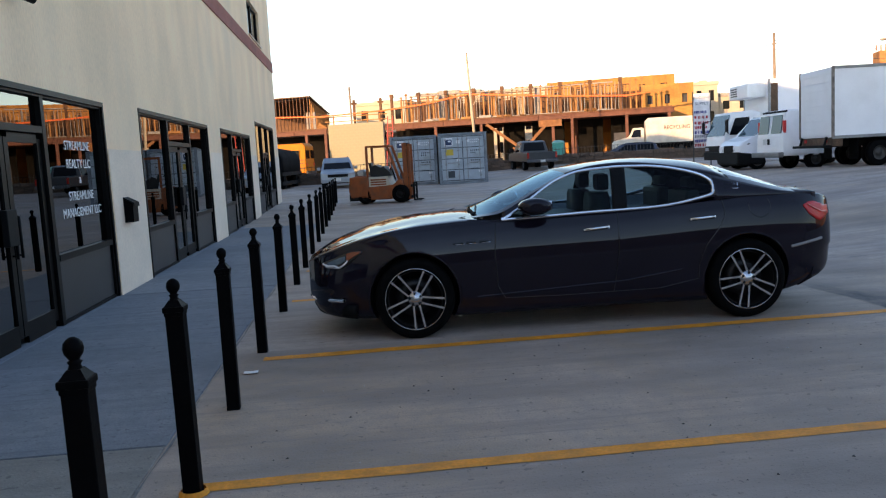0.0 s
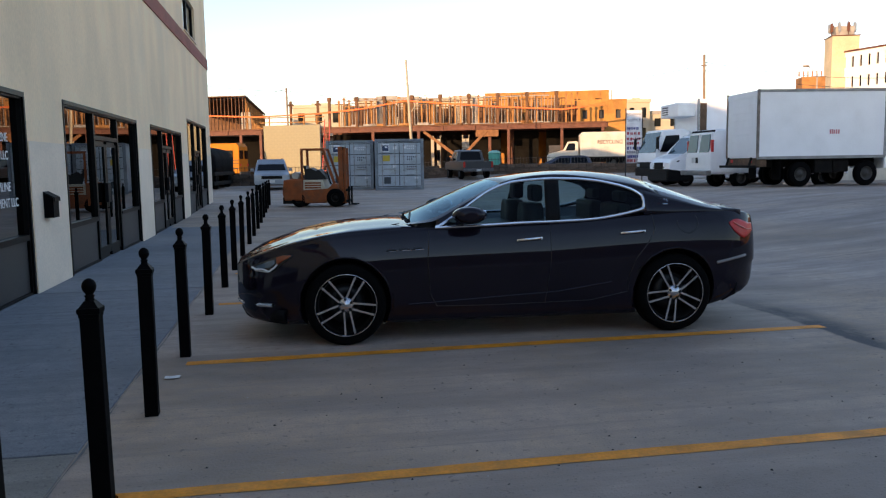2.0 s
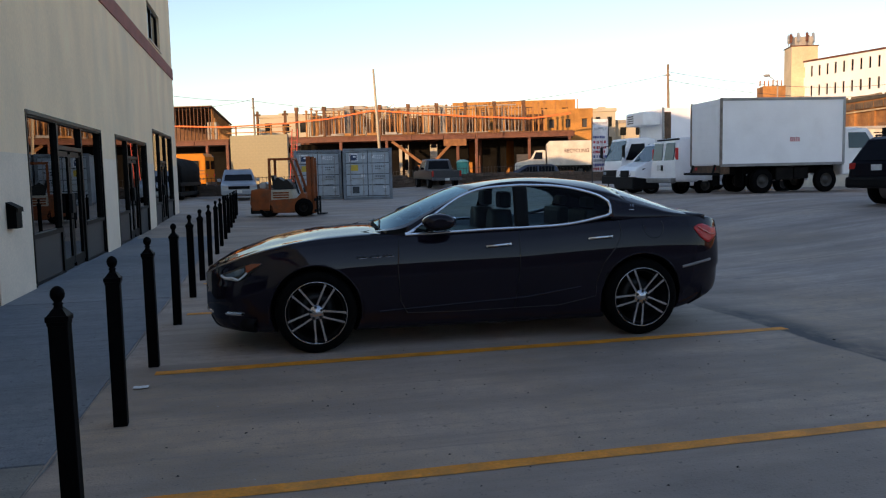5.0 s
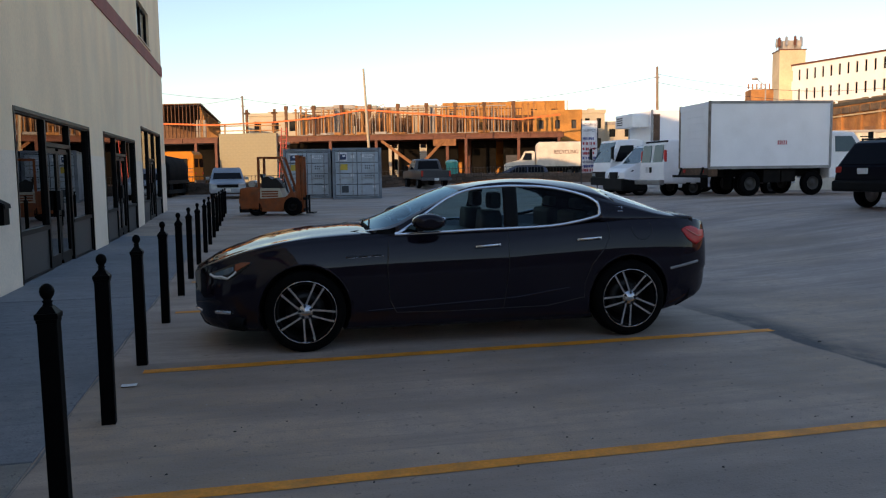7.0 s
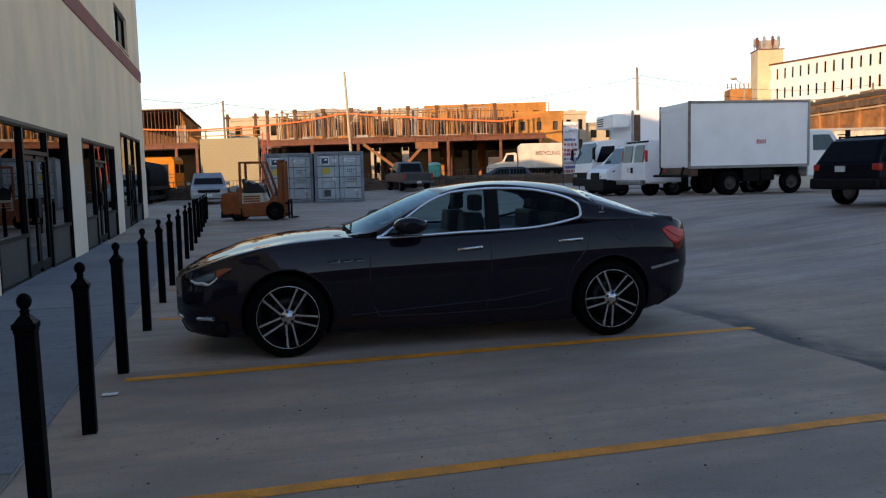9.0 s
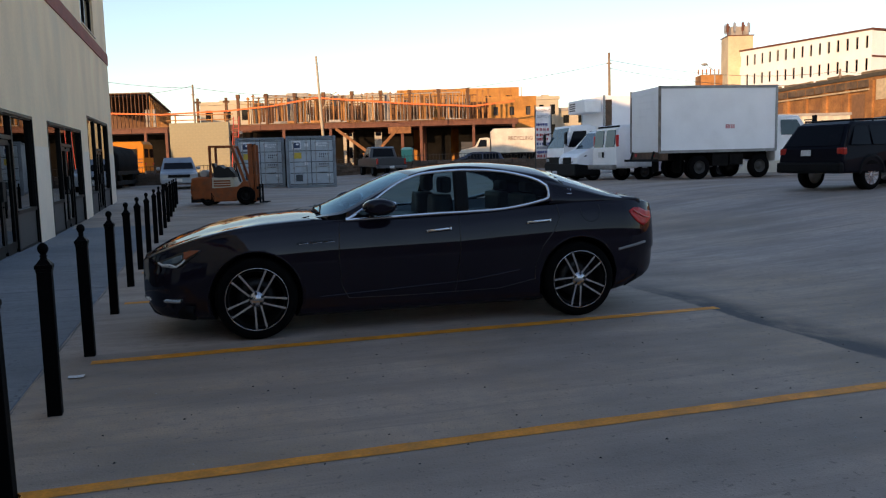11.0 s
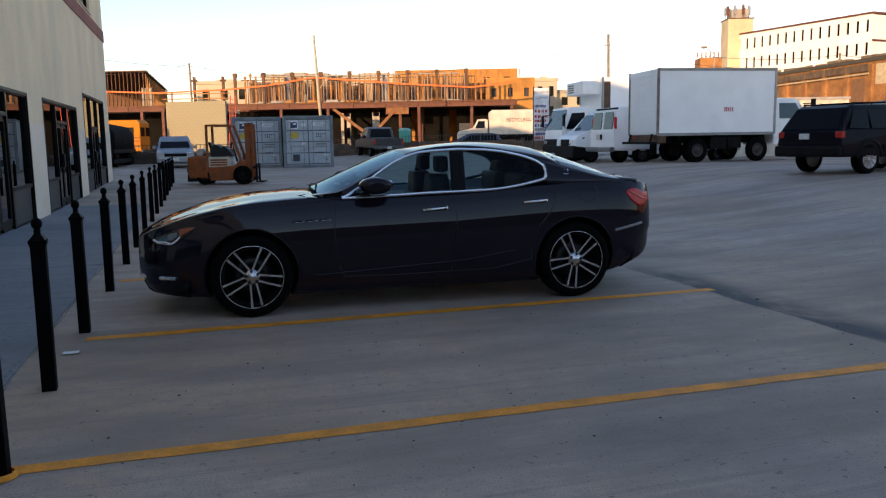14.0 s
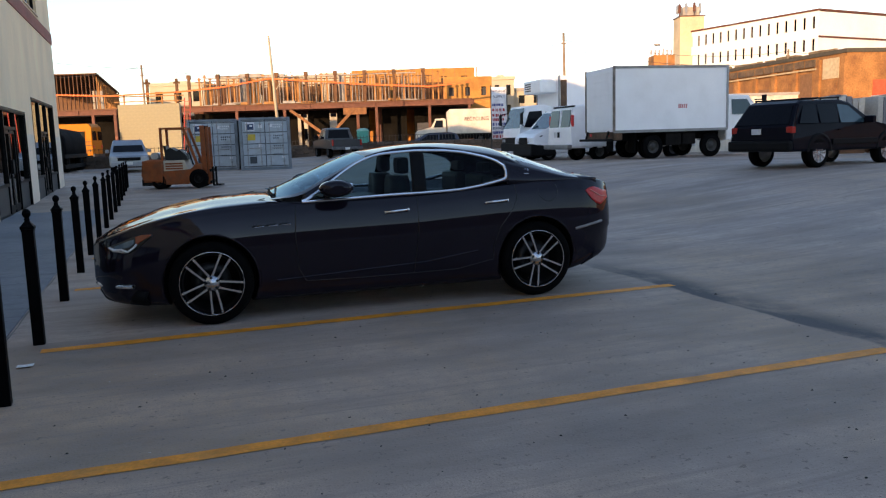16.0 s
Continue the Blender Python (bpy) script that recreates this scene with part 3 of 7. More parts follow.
def table(rows, x):
    """Smooth look-up in rows of (x, value)."""
    if x <= rows[0][0]:
        return rows[0][1]
    for (x0, v0), (x1, v1) in zip(rows, rows[1:]):
        if x <= x1:
            return v0 + (v1 - v0) * (x - x0) / (x1 - x0)
    return rows[-1][1]


def soft_table(rows, x, h=0.09):
    return sum(table(rows, x + d * h) for d in (-1, -0.5, 0, 0.5, 1)) / 5


def alloy_wheel(parent, m, spokes=5, r=0.352, rim=0.265, width=0.235, bright=None, dark=None, name="wheel"):
    """Tyre, barrel, paired spokes and hub; the outer face looks along -Y."""
    bright, dark = bright or wheel_silver, dark or wheel_dark
    bm = bmesh.new()
    h = width / 2
    lathe(bm, [(rim - 0.02, h - 0.02), (rim, h), (rim + 0.03, h + 0.004), (r - 0.03, h), (r - 0.008, h - 0.02), (r, h - 0.05), (r, -h + 0.05), (r - 0.008, -h + 0.02), (r - 0.03, -h), (rim + 0.03, -h - 0.004), (rim, -h), (rim - 0.02, -h + 0.02)], 48, "Y")
    w = part(name, bm, black_rubber, parent, "black tyre on a two-tone alloy wheel")
    w.matrix_basis = m
    bm = bmesh.new()
    lathe(bm, [(rim - 0.004, -h + 0.004), (rim + 0.004, -h - 0.004), (rim + 0.005, -h + 0.006)], 48, "Y")
    part("rim_edge", bm, bright, w)
    bm = bmesh.new()
    lathe(bm, [(rim - 0.004, -h + 0.008), (rim - 0.03, -h + 0.05), (rim - 0.035, h - 0.03), (0.05, h - 0.05), (0.001, h - 0.05)], 40, "Y")
    part("barrel", bm, dark, w)
    bm = bmesh.new()
    lathe(bm, [(0.17, 0.03), (0.17, 0.0), (0.06, -0.005), (0.06, 0.03)], 36, "Y")
    part("brake_disc", bm, dark, w)
    for k in range(spokes):
        a = 2 * math.pi * k / spokes
        for s in (-1, 1):
            bm = bmesh.new()
            r0, r1 = 0.045, rim - 0.004
            o0, o1 = s * 0.024, s * 0.043
            for y0, y1, ww in ((-h + 0.026, -h + 0.07, 0.019),):
                pts = []
                for rad, o, yy, hw in ((r0, o0, -h + 0.02, ww / 2), (0.14, (o0 + o1) / 2, -h + 0.012, ww * 0.42), (r1, o1, -h + 0.006, ww * 0.5)):
                    ring = []
                    for du, dy in ((-hw, 0), (hw, 0), (hw, 0.04), (-hw, 0.04)):
                        u = o + du
                        ring.append((rad * math.cos(a) - u * math.sin(a), yy + dy, rad * math.sin(a) + u * math.cos(a)))
                    pts.append(ring)
                loft(bm, pts, False, True)
            part("spoke", bm, bright, w)
    bm = bmesh.new()
    lathe(bm, [(0.068, -h + 0.06), (0.066, -h + 0.016), (0.034, -h + 0.012), (0.03, -h + 0.008), (0.001, -h + 0.006)], 28, "Y")
    part("hub", bm, bright, w)
    for k in range(5):
        a = 2 * math.pi * (k + 0.5) / 5
        bm = bmesh.new()
        c = (0.05 * math.cos(a), 0.05 * math.sin(a))
        tube(bm, (c[0], -h + 0.018, c[1]), (c[0], -h + 0.0115, c[1]), 0.012, seg=10)
        part("bolt", bm, dark, w)
    return w


W_ROWS = [(-0.97, 0.30), (-0.94, 0.50), (-0.87, 0.68), (-0.72, 0.82), (-0.45, 0.905), (-0.1, 0.945), (0.3, 0.955), (1.3, 0.945), (2.2, 0.95), (2.7, 0.965), (3.05, 0.972), (3.3, 0.962), (3.55, 0.925), (3.75, 0.85), (3.88, 0.74), (3.97, 0.56), (4.0, 0.40)]
ZB_ROWS = [(-0.97, 0.40), (-0.93, 0.27), (-0.8, 0.20), (-0.45, 0.17), (0.5, 0.155), (2.6, 0.155), (3.4, 0.20), (3.7, 0.28), (3.9, 0.36), (4.0, 0.44)]
ZS_ROWS = [(-0.97, 0.62), (-0.9, 0.70), (-0.7, 0.77), (-0.45, 0.85), (-0.2, 0.91), (0.0, 0.935), (0.3, 0.955), (0.5, 0.965), (0.85, 0.975), (1.85, 0.995), (2.55, 1.04), (2.9, 1.06), (3.3, 1.06), (3.6, 1.04), (3.8, 1.02), (4.0, 0.94)]
ZT_ROWS = [(-0.97, 0.68), (-0.9, 0.745), (-0.76, 0.81), (-0.45, 0.915), (0.08, 1.01), (0.45, 1.035), (0.62, 1.03), (0.8, 0.93), (2.8, 0.95), (3.1, 1.05), (3.45, 1.085), (3.7, 1.085), (3.85, 1.065), (3.94, 1.03), (4.0, 0.95)]


def saloon_section(x):
    w, zb, zs, zt = (soft_table(r, x, 0.06) for r in (W_ROWS, ZB_ROWS, ZS_ROWS, ZT_ROWS))
    half = [(0.0, zb), (0.72 * w, zb), (0.88 * w, zb + 0.015), (0.925 * w, zb + 0.06), (0.945 * w, zb + 0.13), (0.968 * w, zb + 0.22), (0.995 * w, 0.58 * zs + 0.03), (1.0 * w, 0.68 * zs), (0.987 * w, 0.79 * zs), (0.960 * w, zs - 0.1), (0.932 * w, zs - 0.035), (0.905 * w, zs + 0.008), (0.86 * w, zs + 0.02 + 0.25 * (zt - zs)), (0.6 * w, zt - 0.018), (0.3 * w, zt - 0.004), (0.0, zt)]
    fine = []
    for i, (y, z) in enumerate(half[:-1]):
        p0, p1, p2, p3 = half[max(0, i - 1)], half[i], half[i + 1], half[min(len(half) - 1, i + 2)]
        for u in (0.0, 0.25, 0.5, 0.75):
            fine.append(tuple(0.5 * (2 * b1 + (c1 - a1) * u + (2 * a1 - 5 * b1 + 4 * c1 - d1) * u * u + (3 * b1 - a1 - 3 * c1 + d1) * u ** 3) for a1, b1, c1, d1 in zip(p0, p1, p2, p3)))
    fine.append(half[-1])
    return [(x, -y, z) for y, z in fine] + [(x, y, z) for y, z in fine[-2:0:-1]]


saloon = thing("saloon_car", "dark charcoal four-door luxury saloon with chrome window trim", "car", pose(1.388, 0.978, 0, 0, 0, -2.5) @ Matrix.Diagonal((1.0, 1.0, 1.017, 1.0)))
bm = bmesh.new()
xs = [-0.97, -0.955, -0.93, -0.88, -0.8, -0.68, -0.5] + [-0.42 + 0.05 * i for i in range(79)] + [3.52, 3.64, 3.75, 3.84, 3.91, 3.96, 3.99, 4.0]
loft(bm, [saloon_section(x) for x in xs], True, True)
shell = part("tmp_shell", bm, saloon_paint)
cut_bm = bmesh.new()
for x in (0.0, 2.998):
    for s in (-1, 1):
        tube(cut_bm, (x, s * 0.60, 0.362), (x, s * 1.3, 0.362), 0.392, seg=64)
cutter = part("tmp_cutter", cut_bm, saloon_paint)
bo = shell.modifiers.new("arches", "BOOLEAN")
bo.object, bo.operation, bo.solver = cutter, "DIFFERENCE", "EXACT"
bpy.context.view_layer.update()
dg = bpy.context.evaluated_depsgraph_get()
body_mesh = bpy.data.meshes.new_from_object(shell.evaluated_get(dg))
bpy.data.objects.remove(shell)
bpy.data.objects.remove(cutter)
body_mesh.name = "body"
for p in body_mesh.polygons:
    c = p.center
    inside = any((c[0] - x) ** 2 + (c[2] - 0.362) ** 2 < 0.397 ** 2 for x in (0.0, 2.998)) and abs(c[1]) > 0.59
    p.use_smooth = not inside
body_mesh.materials.append(dark_plastic)
for p in body_mesh.polygons:
    c = p.center
    if any((c[0] - x) ** 2 + (c[2] - 0.362) ** 2 < 0.397 ** 2 for x in (0.0, 2.998)):
        p.material_index = 1
body = new("body", body_mesh)
body.parent = saloon
tagged(body, "dark charcoal metallic body shell")
tmp_bm = bmesh.new()
tmp_bm.from_mesh(body_mesh)
tree_of_body = BVHTree.FromBMesh(tmp_bm)
tmp_bm.free()


def on_side(x, z, lift=0.003, side=-1):
    hit = tree_of_body.ray_cast(Vector((x, side * 3, z)), Vector((0, -side, 0)))
    if hit[0] is None:
        return Vector((x, side * 0.9, z))
    return hit[0] + hit[1] * lift


def side_line(name, pts, r, material, label="", lift=0.0, side=-1, closed=False, parent=None):
    """A thin round line that follows the body side through the (x, z) points."""
    dense = []
    for (x0, z0), (x1, z1) in zip(pts, pts[1:] + (pts[:1] if closed else [])):
        k = max(2, int(math.hypot(x1 - x0, z1 - z0) / 0.04))
        dense += [(x0 + (x1 - x0) * i / k, z0 + (z1 - z0) * i / k) for i in range(k)]
    dense.append(pts[0] if closed else pts[-1])
    bm = bmesh.new()
    prev = None
    for x, z in dense:
        q = on_side(x, z, lift, side)
        if prev is not None and (q - prev).length > 1e-4:
            tube(bm, prev, q, r, seg=6)
        prev = q
    return part(name, bm, material, parent or saloon, label)


def side_patch(name, outline, material, lift=0.006, label="", side=-1, n=8, parent=None):
    """A panel laid on the body side: the outline gives low and high z at x stations."""
    bm = bmesh.new()
    grid = []
    x0, x1 = outline[0][0], outline[-1][0]
    for i in range(n * 2 + 1):
        x = x0 + (x1 - x0) * i / (n * 2)
        lo, hi = table([(o[0], o[1]) for o in outline], x), table([(o[0], o[2]) for o in outline], x)
        grid.append([on_side(x, lo + (hi - lo) * j / n, lift, side) for j in range(n + 1)])
    loft(bm, grid, True, False, False)
    ob = part(name, bm, material, parent or saloon, label)
    so = ob.modifiers.new("thickness", "SOLIDIFY")
    so.thickness, so.offset = 0.008, -1
    return ob


def arc_pts(cx, cz, r, a0, a1, k=10):
    return [(cx + r * math.cos(radians(a0 + (a1 - a0) * i / k)), cz + r * math.sin(radians(a0 + (a1 - a0) * i / k))) for i in range(k + 1)]


# cabin: side surface leans in above the belt line
BELT = [(0.5, 0.985), (0.82, 0.99), (1.33, 1.004), (1.59, 1.013), (1.85, 1.017), (2.12, 1.023), (2.28, 1.032), (2.44, 1.054), (2.605, 1.086), (2.70, 1.11), (3.0, 1.10), (3.7, 1.075)]
RAIL = [(0.5, 1.02), (0.80, 1.04), (1.0, 1.145), (1.2, 1.245), (1.4, 1.335), (1.6, 1.395), (1.8, 1.418), (2.0, 1.42), (2.25, 1.39), (2.46, 1.345), (2.7, 1.285), (3.0, 1.20), (3.3, 1.115), (3.55, 1.08), (3.7, 1.07)]
CROWN = [(0.5, 1.03), (0.62, 1.055), (1.0, 1.215), (1.3, 1.335), (1.47, 1.39), (1.75, 1.435), (2.05, 1.46), (2.35, 1.455), (2.7, 1.42), (2.95, 1.365), (3.3, 1.245), (3.6, 1.125), (3.7, 1.085)]
BELT_W = [(0.5, 0.84), (0.82, 0.866), (1.5, 0.868), (2.3, 0.872), (2.8, 0.88), (3.3, 0.868), (3.7, 0.78)]


def belt(x):
    return soft_table(BELT, x, 0.05)


def rail(x):
    return max(soft_table(RAIL, x, 0.07), belt(x) + 0.004)


def lean(x, z):
    """Half width of the cabin at height z."""
    return soft_table(BELT_W, x, 0.1) - 0.58 * max(0.0, z - belt(x)) - 0.25 * max(0.0, z - belt(x)) ** 2


def top_row(x, v0=0.0, v1=1.0, k=6, side=-1):
    zr, zc, w = rail(x), soft_table(CROWN, x, 0.07), lean(x, rail(x))
    out = []
    for i in range(k + 1):
        v = v0 + (v1 - v0) * i / k
        out.append((x, side * w * (1 - v), zr + (zc - zr) * math.sin(v * math.pi / 2) ** 0.8 if v > 0 else zr))
    return out


def cabin_strip(name, x0, x1, v0, v1, material, label="", both=True, n=14, thick=0.012):
    bm = bmesh.new()
    rows = []
    for i in range(n + 1):
        x = x0 + (x1 - x0) * i / n
        a = top_row(x, v0, v1, 6, -1)
        rows.append(a + [(p[0], -p[1], p[2]) for p in (a[-2::-1] if v1 == 1.0 else a[::-1])] if both else a)
    loft(bm, rows, True, False, False)
    ob = part(name, bm, material, saloon, label)
    if thick:
        so = ob.modifiers.new("thickness", "SOLIDIFY")
        so.thickness, so.offset = thick, -1
    return ob


cabin_strip("roof", 1.44, 2.9, 0.0, 1.0, saloon_paint)
cabin_strip("windscreen", 0.60, 1.44, 0.10, 1.0, clear_glass, thick=0).visible_shadow = False
cabin_strip("rear_screen", 2.9, 3.5, 0.14, 1.0, car_glass, thick=0)
cabin_strip("rear_deck", 3.5, 3.7, 0.0, 1.0, saloon_paint)
for s in (-1, 1):
    bm = bmesh.new()
    loft(bm, [[(p[0], p[1] * (1 if s < 0 else -1), p[2]) for p in top_row(0.5 + 0.94 * i / 14, 0.0, 0.10, 2)] for i in range(15)], True, False, False)
    part("windscreen_pillar", bm, saloon_paint, saloon)
    bm = bmesh.new()
    loft(bm, [[(p[0], p[1] * (1 if s < 0 else -1), p[2]) for p in top_row(2.9 + 0.6 * i / 8, 0.0, 0.14, 2)] for i in range(9)], True, False, False)
    part("rear_pillar", bm, saloon_paint, saloon)

ZUP = [(0.82, 0.995), (0.957, 1.074), (1.095, 1.163), (1.207, 1.234), (1.32, 1.296), (1.431, 1.339), (1.542, 1.368), (1.65, 1.379), (1.786, 1.387), (1.921, 1.393), (2.189, 1.384), (2.347, 1.366), (2.45, 1.344), (2.552, 1.318), (2.65, 1.281), (2.70, 1.25), (2.725, 1.215), (2.76, 1.20)]


def zup(x):
    return soft_table(ZUP, x, 0.03)


def side_surface(name, x0, x1, lo, hi, material, side, n=16, k=5, inset=0.0, thick=0.006, label="", slant=0.0):
    bm = bmesh.new()
    rows = []
    for i in range(n + 1):
        x = x0 + (x1 - x0) * i / n
        a, b = lo(x), max(hi(x), lo(x) + 0.001)
        rows.append([(x + slant * (b - a) * j / k, side * (lean(x, a + (b - a) * j / k) - inset), a + (b - a) * j / k) for j in range(k + 1)])
    loft(bm, rows, True, False, False)
    ob = part(name, bm, material, saloon, label)
    if thick:
        so = ob.modifiers.new("thickness", "SOLIDIFY")
        so.thickness, so.offset = thick, 0
    return ob


for s in (-1, 1):
    side_surface("front_window", 0.83, 1.86, belt, zup, car_glass if s < 0 else far_glass, s, inset=0.004, thick=0)
    side_surface("rear_window", 1.88, 2.722, belt, zup, car_glass if s < 0 else far_glass, s, inset=0.004, thick=0)
    side_surface("door_pillar", 1.80, 1.935, belt, zup, dark_plastic, s, 4, inset=-0.002, slant=0.13)
    side_surface("roof_rail", 0.81, 2.735, zup, rail, saloon_paint, s, 40)
    side_surface("quarter_panel", 2.718, 3.7, lambda x: belt(x) - 0.05, rail, saloon_paint, s, 20)
    side_surface("belt_panel", 0.5, 2.74, lambda x: belt(x) - 0.02, lambda x: belt(x) + 0.002, saloon_paint, s, 30)
    # bright trim round the side windows
    bm = bmesh.new()
    loop = [(x, zup(x)) for x in [0.80 + 1.92 * i / 60 for i in range(61)]] + [(2.727, 1.19), (2.722, 1.15), (2.712, 1.122), (2.69, 1.110)] + [(x, belt(x) + 0.002) for x in [2.67 - 1.87 * i / 40 for i in range(41)]]
    prev = None
    for x, z in loop:
        q = Vector((x, s * (lean(x, z) + 0.004), z))
        if prev is not None and (q - prev).length > 1e-4:
            tube(bm, prev, q, 0.0125, seg=8)
        prev = q
    part("window_trim", bm, chrome, saloon, "chrome window surround")

# interior
bm = bmesh.new()
box(bm, 0.75, 3.0, -0.80, 0.80, 0.80, 0.955)
part("cabin_floor", bm, leather, saloon)
bm = bmesh.new()
prism(bm, [(0.62, 0.96), (0.66, 1.03), (0.85, 1.05), (1.08, 1.0), (1.1, 0.95)], -0.76, 0.76)
part("dashboard", bm, leather, saloon)


def seat(x, y, head=True):
    bm = bmesh.new()
    loft(bm, [[(x + 0.0 + dx, y + u * w, z) for dx, u in ((-0.07, -1), (-0.07, 1), (0.07, 1), (0.07, -1))] for dx0, w, z in ((0, 0.25, 0.80), (0, 0.26, 1.0), (0, 0.22, 1.12), (0, 0.16, 1.165))], True, True)
    sx = part("seat_back", bm, leather, saloon)
    bm = bmesh.new()
    box(bm, x - 0.01, x + 0.1, y - 0.125, y + 0.125, 1.175, 1.335, 0.045)
    part("head_rest", bm, leather, sx)


seat(1.78, -0.38)
seat(1.78, 0.38)
for y in (-0.40, 0.40):
    bm = bmesh.new()
    box(bm, 2.55, 2.68, y - 0.28, y + 0.28, 0.80, 1.15, 0.05)
    part("rear_seat", bm, leather, saloon)
    bm = bmesh.new()
    box(bm, 2.62, 2.7, y - 0.12, y + 0.12, 1.16, 1.26, 0.03)
    part("head_rest", bm, leather, saloon)
bm = bmesh.new()
lathe(bm, [(0.18, -0.012), (0.19, 0), (0.18, 0.012), (0.17, 0)], 28, "X", origin=(1.14, -0.38, 1.03))
part("steering_wheel", bm, leather, saloon)

# wheels
alloy_wheel(saloon, pose(0, -0.825, 0.352, 0, 11, 0))
alloy_wheel(saloon, pose(2.998, -0.835, 0.352, 0, 28, 0))
alloy_wheel(saloon, pose(0, 0.825, 0.352, 0, 0, 180))
alloy_wheel(saloon, pose(2.998, 0.835, 0.352, 0, 0, 180))
for s in (-1, 1):
    for x in (0.0, 2.998):
        side_line("arch_lip", [(px, pz) for px, pz in arc_pts(x, 0.362, 0.402, -12, 192, 30)], 0.008, saloon_paint, "", -0.006, s)
    # shut lines
    side_line("shut_line", [(0.74, 0.97), (0.72, 0.7), (0.74, 0.42), (0.8, 0.31)], 0.0045, gloss_black, "", 0.0, s)
    side_line("shut_line", [(1.84, 0.99), (1.83, 0.7), (1.80, 0.45), (1.78, 0.30)], 0.0045, gloss_black, "", 0.0, s)
    side_line("shut_line", [(2.79, 1.06), (2.80, 0.93), (2.74, 0.82), (2.62, 0.68), (2.55, 0.5), (2.55, 0.38)], 0.0045, gloss_black, "", 0.0, s)
    side_line("shut_line", [(0.8, 0.31), (1.3, 0.30), (2.2, 0.31), (2.55, 0.38)], 0.0035, gloss_black, "", 0.0, s)
    side_line("fuel_flap" if s < 0 else "shut_line", arc_pts(3.12, 0.99, 0.10, 170, 390, 20), 0.003, gloss_black, "", 0.0, s)
    # hinged chrome door pulls
    for x, z in ((1.635, 0.868), (2.59, 0.907)):
        bm = bmesh.new()
        p0, p1 = on_side(x - 0.105, z - 0.006, 0.02, s), on_side(x + 0.105, z + 0.008, 0.02, s)
        pts = [on_side(x - 0.115, z - 0.008, 0.0, s), p0, p1, on_side(x + 0.118, z + 0.009, 0.0, s)]
        for a, b, ra, rb in zip(pts, pts[1:], (0.004, 0.011, 0.014), (0.011, 0.014, 0.006)):
            tube(bm, a, b, ra, rb, 10)
        part("door_handle", bm, chrome, saloon, "chrome door handle")
    # three side vents
    for i in range(3):
        x = 0.36 + 0.115 * i
        side_line("side_vent", [(x, 0.812 + 0.004 * i), (x + 0.085, 0.815 + 0.004 * i)], 0.011, gloss_black, "", 0.0, s)
        side_line("vent_trim", [(x + 0.02, 0.802 + 0.004 * i), (x + 0.1, 0.806 + 0.004 * i)], 0.0022, chrome, "", 0.002, s)
    # lamps
    side_patch("tail_lamp", [(3.545, 0.955, 0.972), (3.60, 0.885, 0.992), (3.66, 0.84, 0.995), (3.71, 0.82, 0.98), (3.77, 0.845, 0.955), (3.84, 0.88, 0.95)], red_lens, 0.006, "red tail lamp", s)
    side_line("lamp_line", [(3.59, 0.968), (3.65, 0.935), (3.73, 0.90), (3.80, 0.895)], 0.006, mat("pale_red_lens", (0.75, 0.22, 0.18), 0.2, bump=0), "", 0.012, s)
    side_patch("head_lamp", [(-0.814, 0.668, 0.682), (-0.777, 0.646, 0.70), (-0.70, 0.638, 0.728), (-0.648, 0.637, 0.75), (-0.598, 0.66, 0.768), (-0.56, 0.69, 0.779), (-0.50, 0.735, 0.787), (-0.445, 0.779, 0.785)], gloss_black, 0.006, "dark headlamp with clear lens", s)
    side_patch("lamp_lens", [(-0.765, 0.668, 0.69), (-0.70, 0.672, 0.715), (-0.64, 0.682, 0.738), (-0.60, 0.712, 0.745)], mat("lamp_glass", (0.10, 0.15, 0.19), 0.08, 0.2, 0.1, bump=0, coat=1.0), 0.009, "", s)
    # lamp strip, white to stand in for the light it reflects
    side_line("lamp_line", [(-0.80, 0.679), (-0.765, 0.662), (-0.70, 0.665), (-0.65, 0.648), (-0.605, 0.678), (-0.575, 0.708)], 0.0085, mat("lamp_glint_white", (0.85, 0.88, 0.92), 0.25, bump=0, coat=0.5), "lamp strip with its bright reflection in the colour", 0.010, s)
    side_line("lamp_line", [(-0.775, 0.653), (-0.70, 0.648), (-0.66, 0.643)], 0.006, clear_lens, "", 0.010, s)
    side_patch("side_marker", [(-0.585, 0.70, 0.765), (-0.53, 0.735, 0.782), (-0.455, 0.778, 0.784)], amber_lens, 0.011, "amber side marker", s)
    side_line("bumper_strip", [(3.40, 0.615), (3.55, 0.64), (3.72, 0.665)], 0.013, mat("bumper_reflector", (0.30, 0.28, 0.27), 0.35, 0.3, bump=0), "pale bumper reflector", 0.004, s)
    side_line("sill_crease", [(0.55, 0.335), (1.2, 0.365), (1.9, 0.40), (2.4, 0.47)], 0.008, saloon_paint, "", -0.003, s)
    # mirror
    bm = bmesh.new()
    rings = []
    for yy, sc in ((-0.90, 0.35), (-0.925, 0.8), (-0.98, 1.0), (-1.05, 0.95), (-1.095, 0.75), (-1.11, 0.4)):
        rings.append([(1.08 + 0.155 * sc * math.cos(a) * (1.0 if math.cos(a) > 0 else 0.95), s * -yy, 1.10 + 0.075 * sc * math.sin(a)) for a in (2 * math.pi * i / 20 for i in range(20))])
    loft(bm, rings, True, True)
    tube(bm, (1.02, s * 0.84, 1.02), (1.04, s * 0.95, 1.06), 0.035, 0.028)
    mirror = part("door_mirror", bm, saloon_paint, saloon, "body-coloured door mirror")
    bm = bmesh.new()
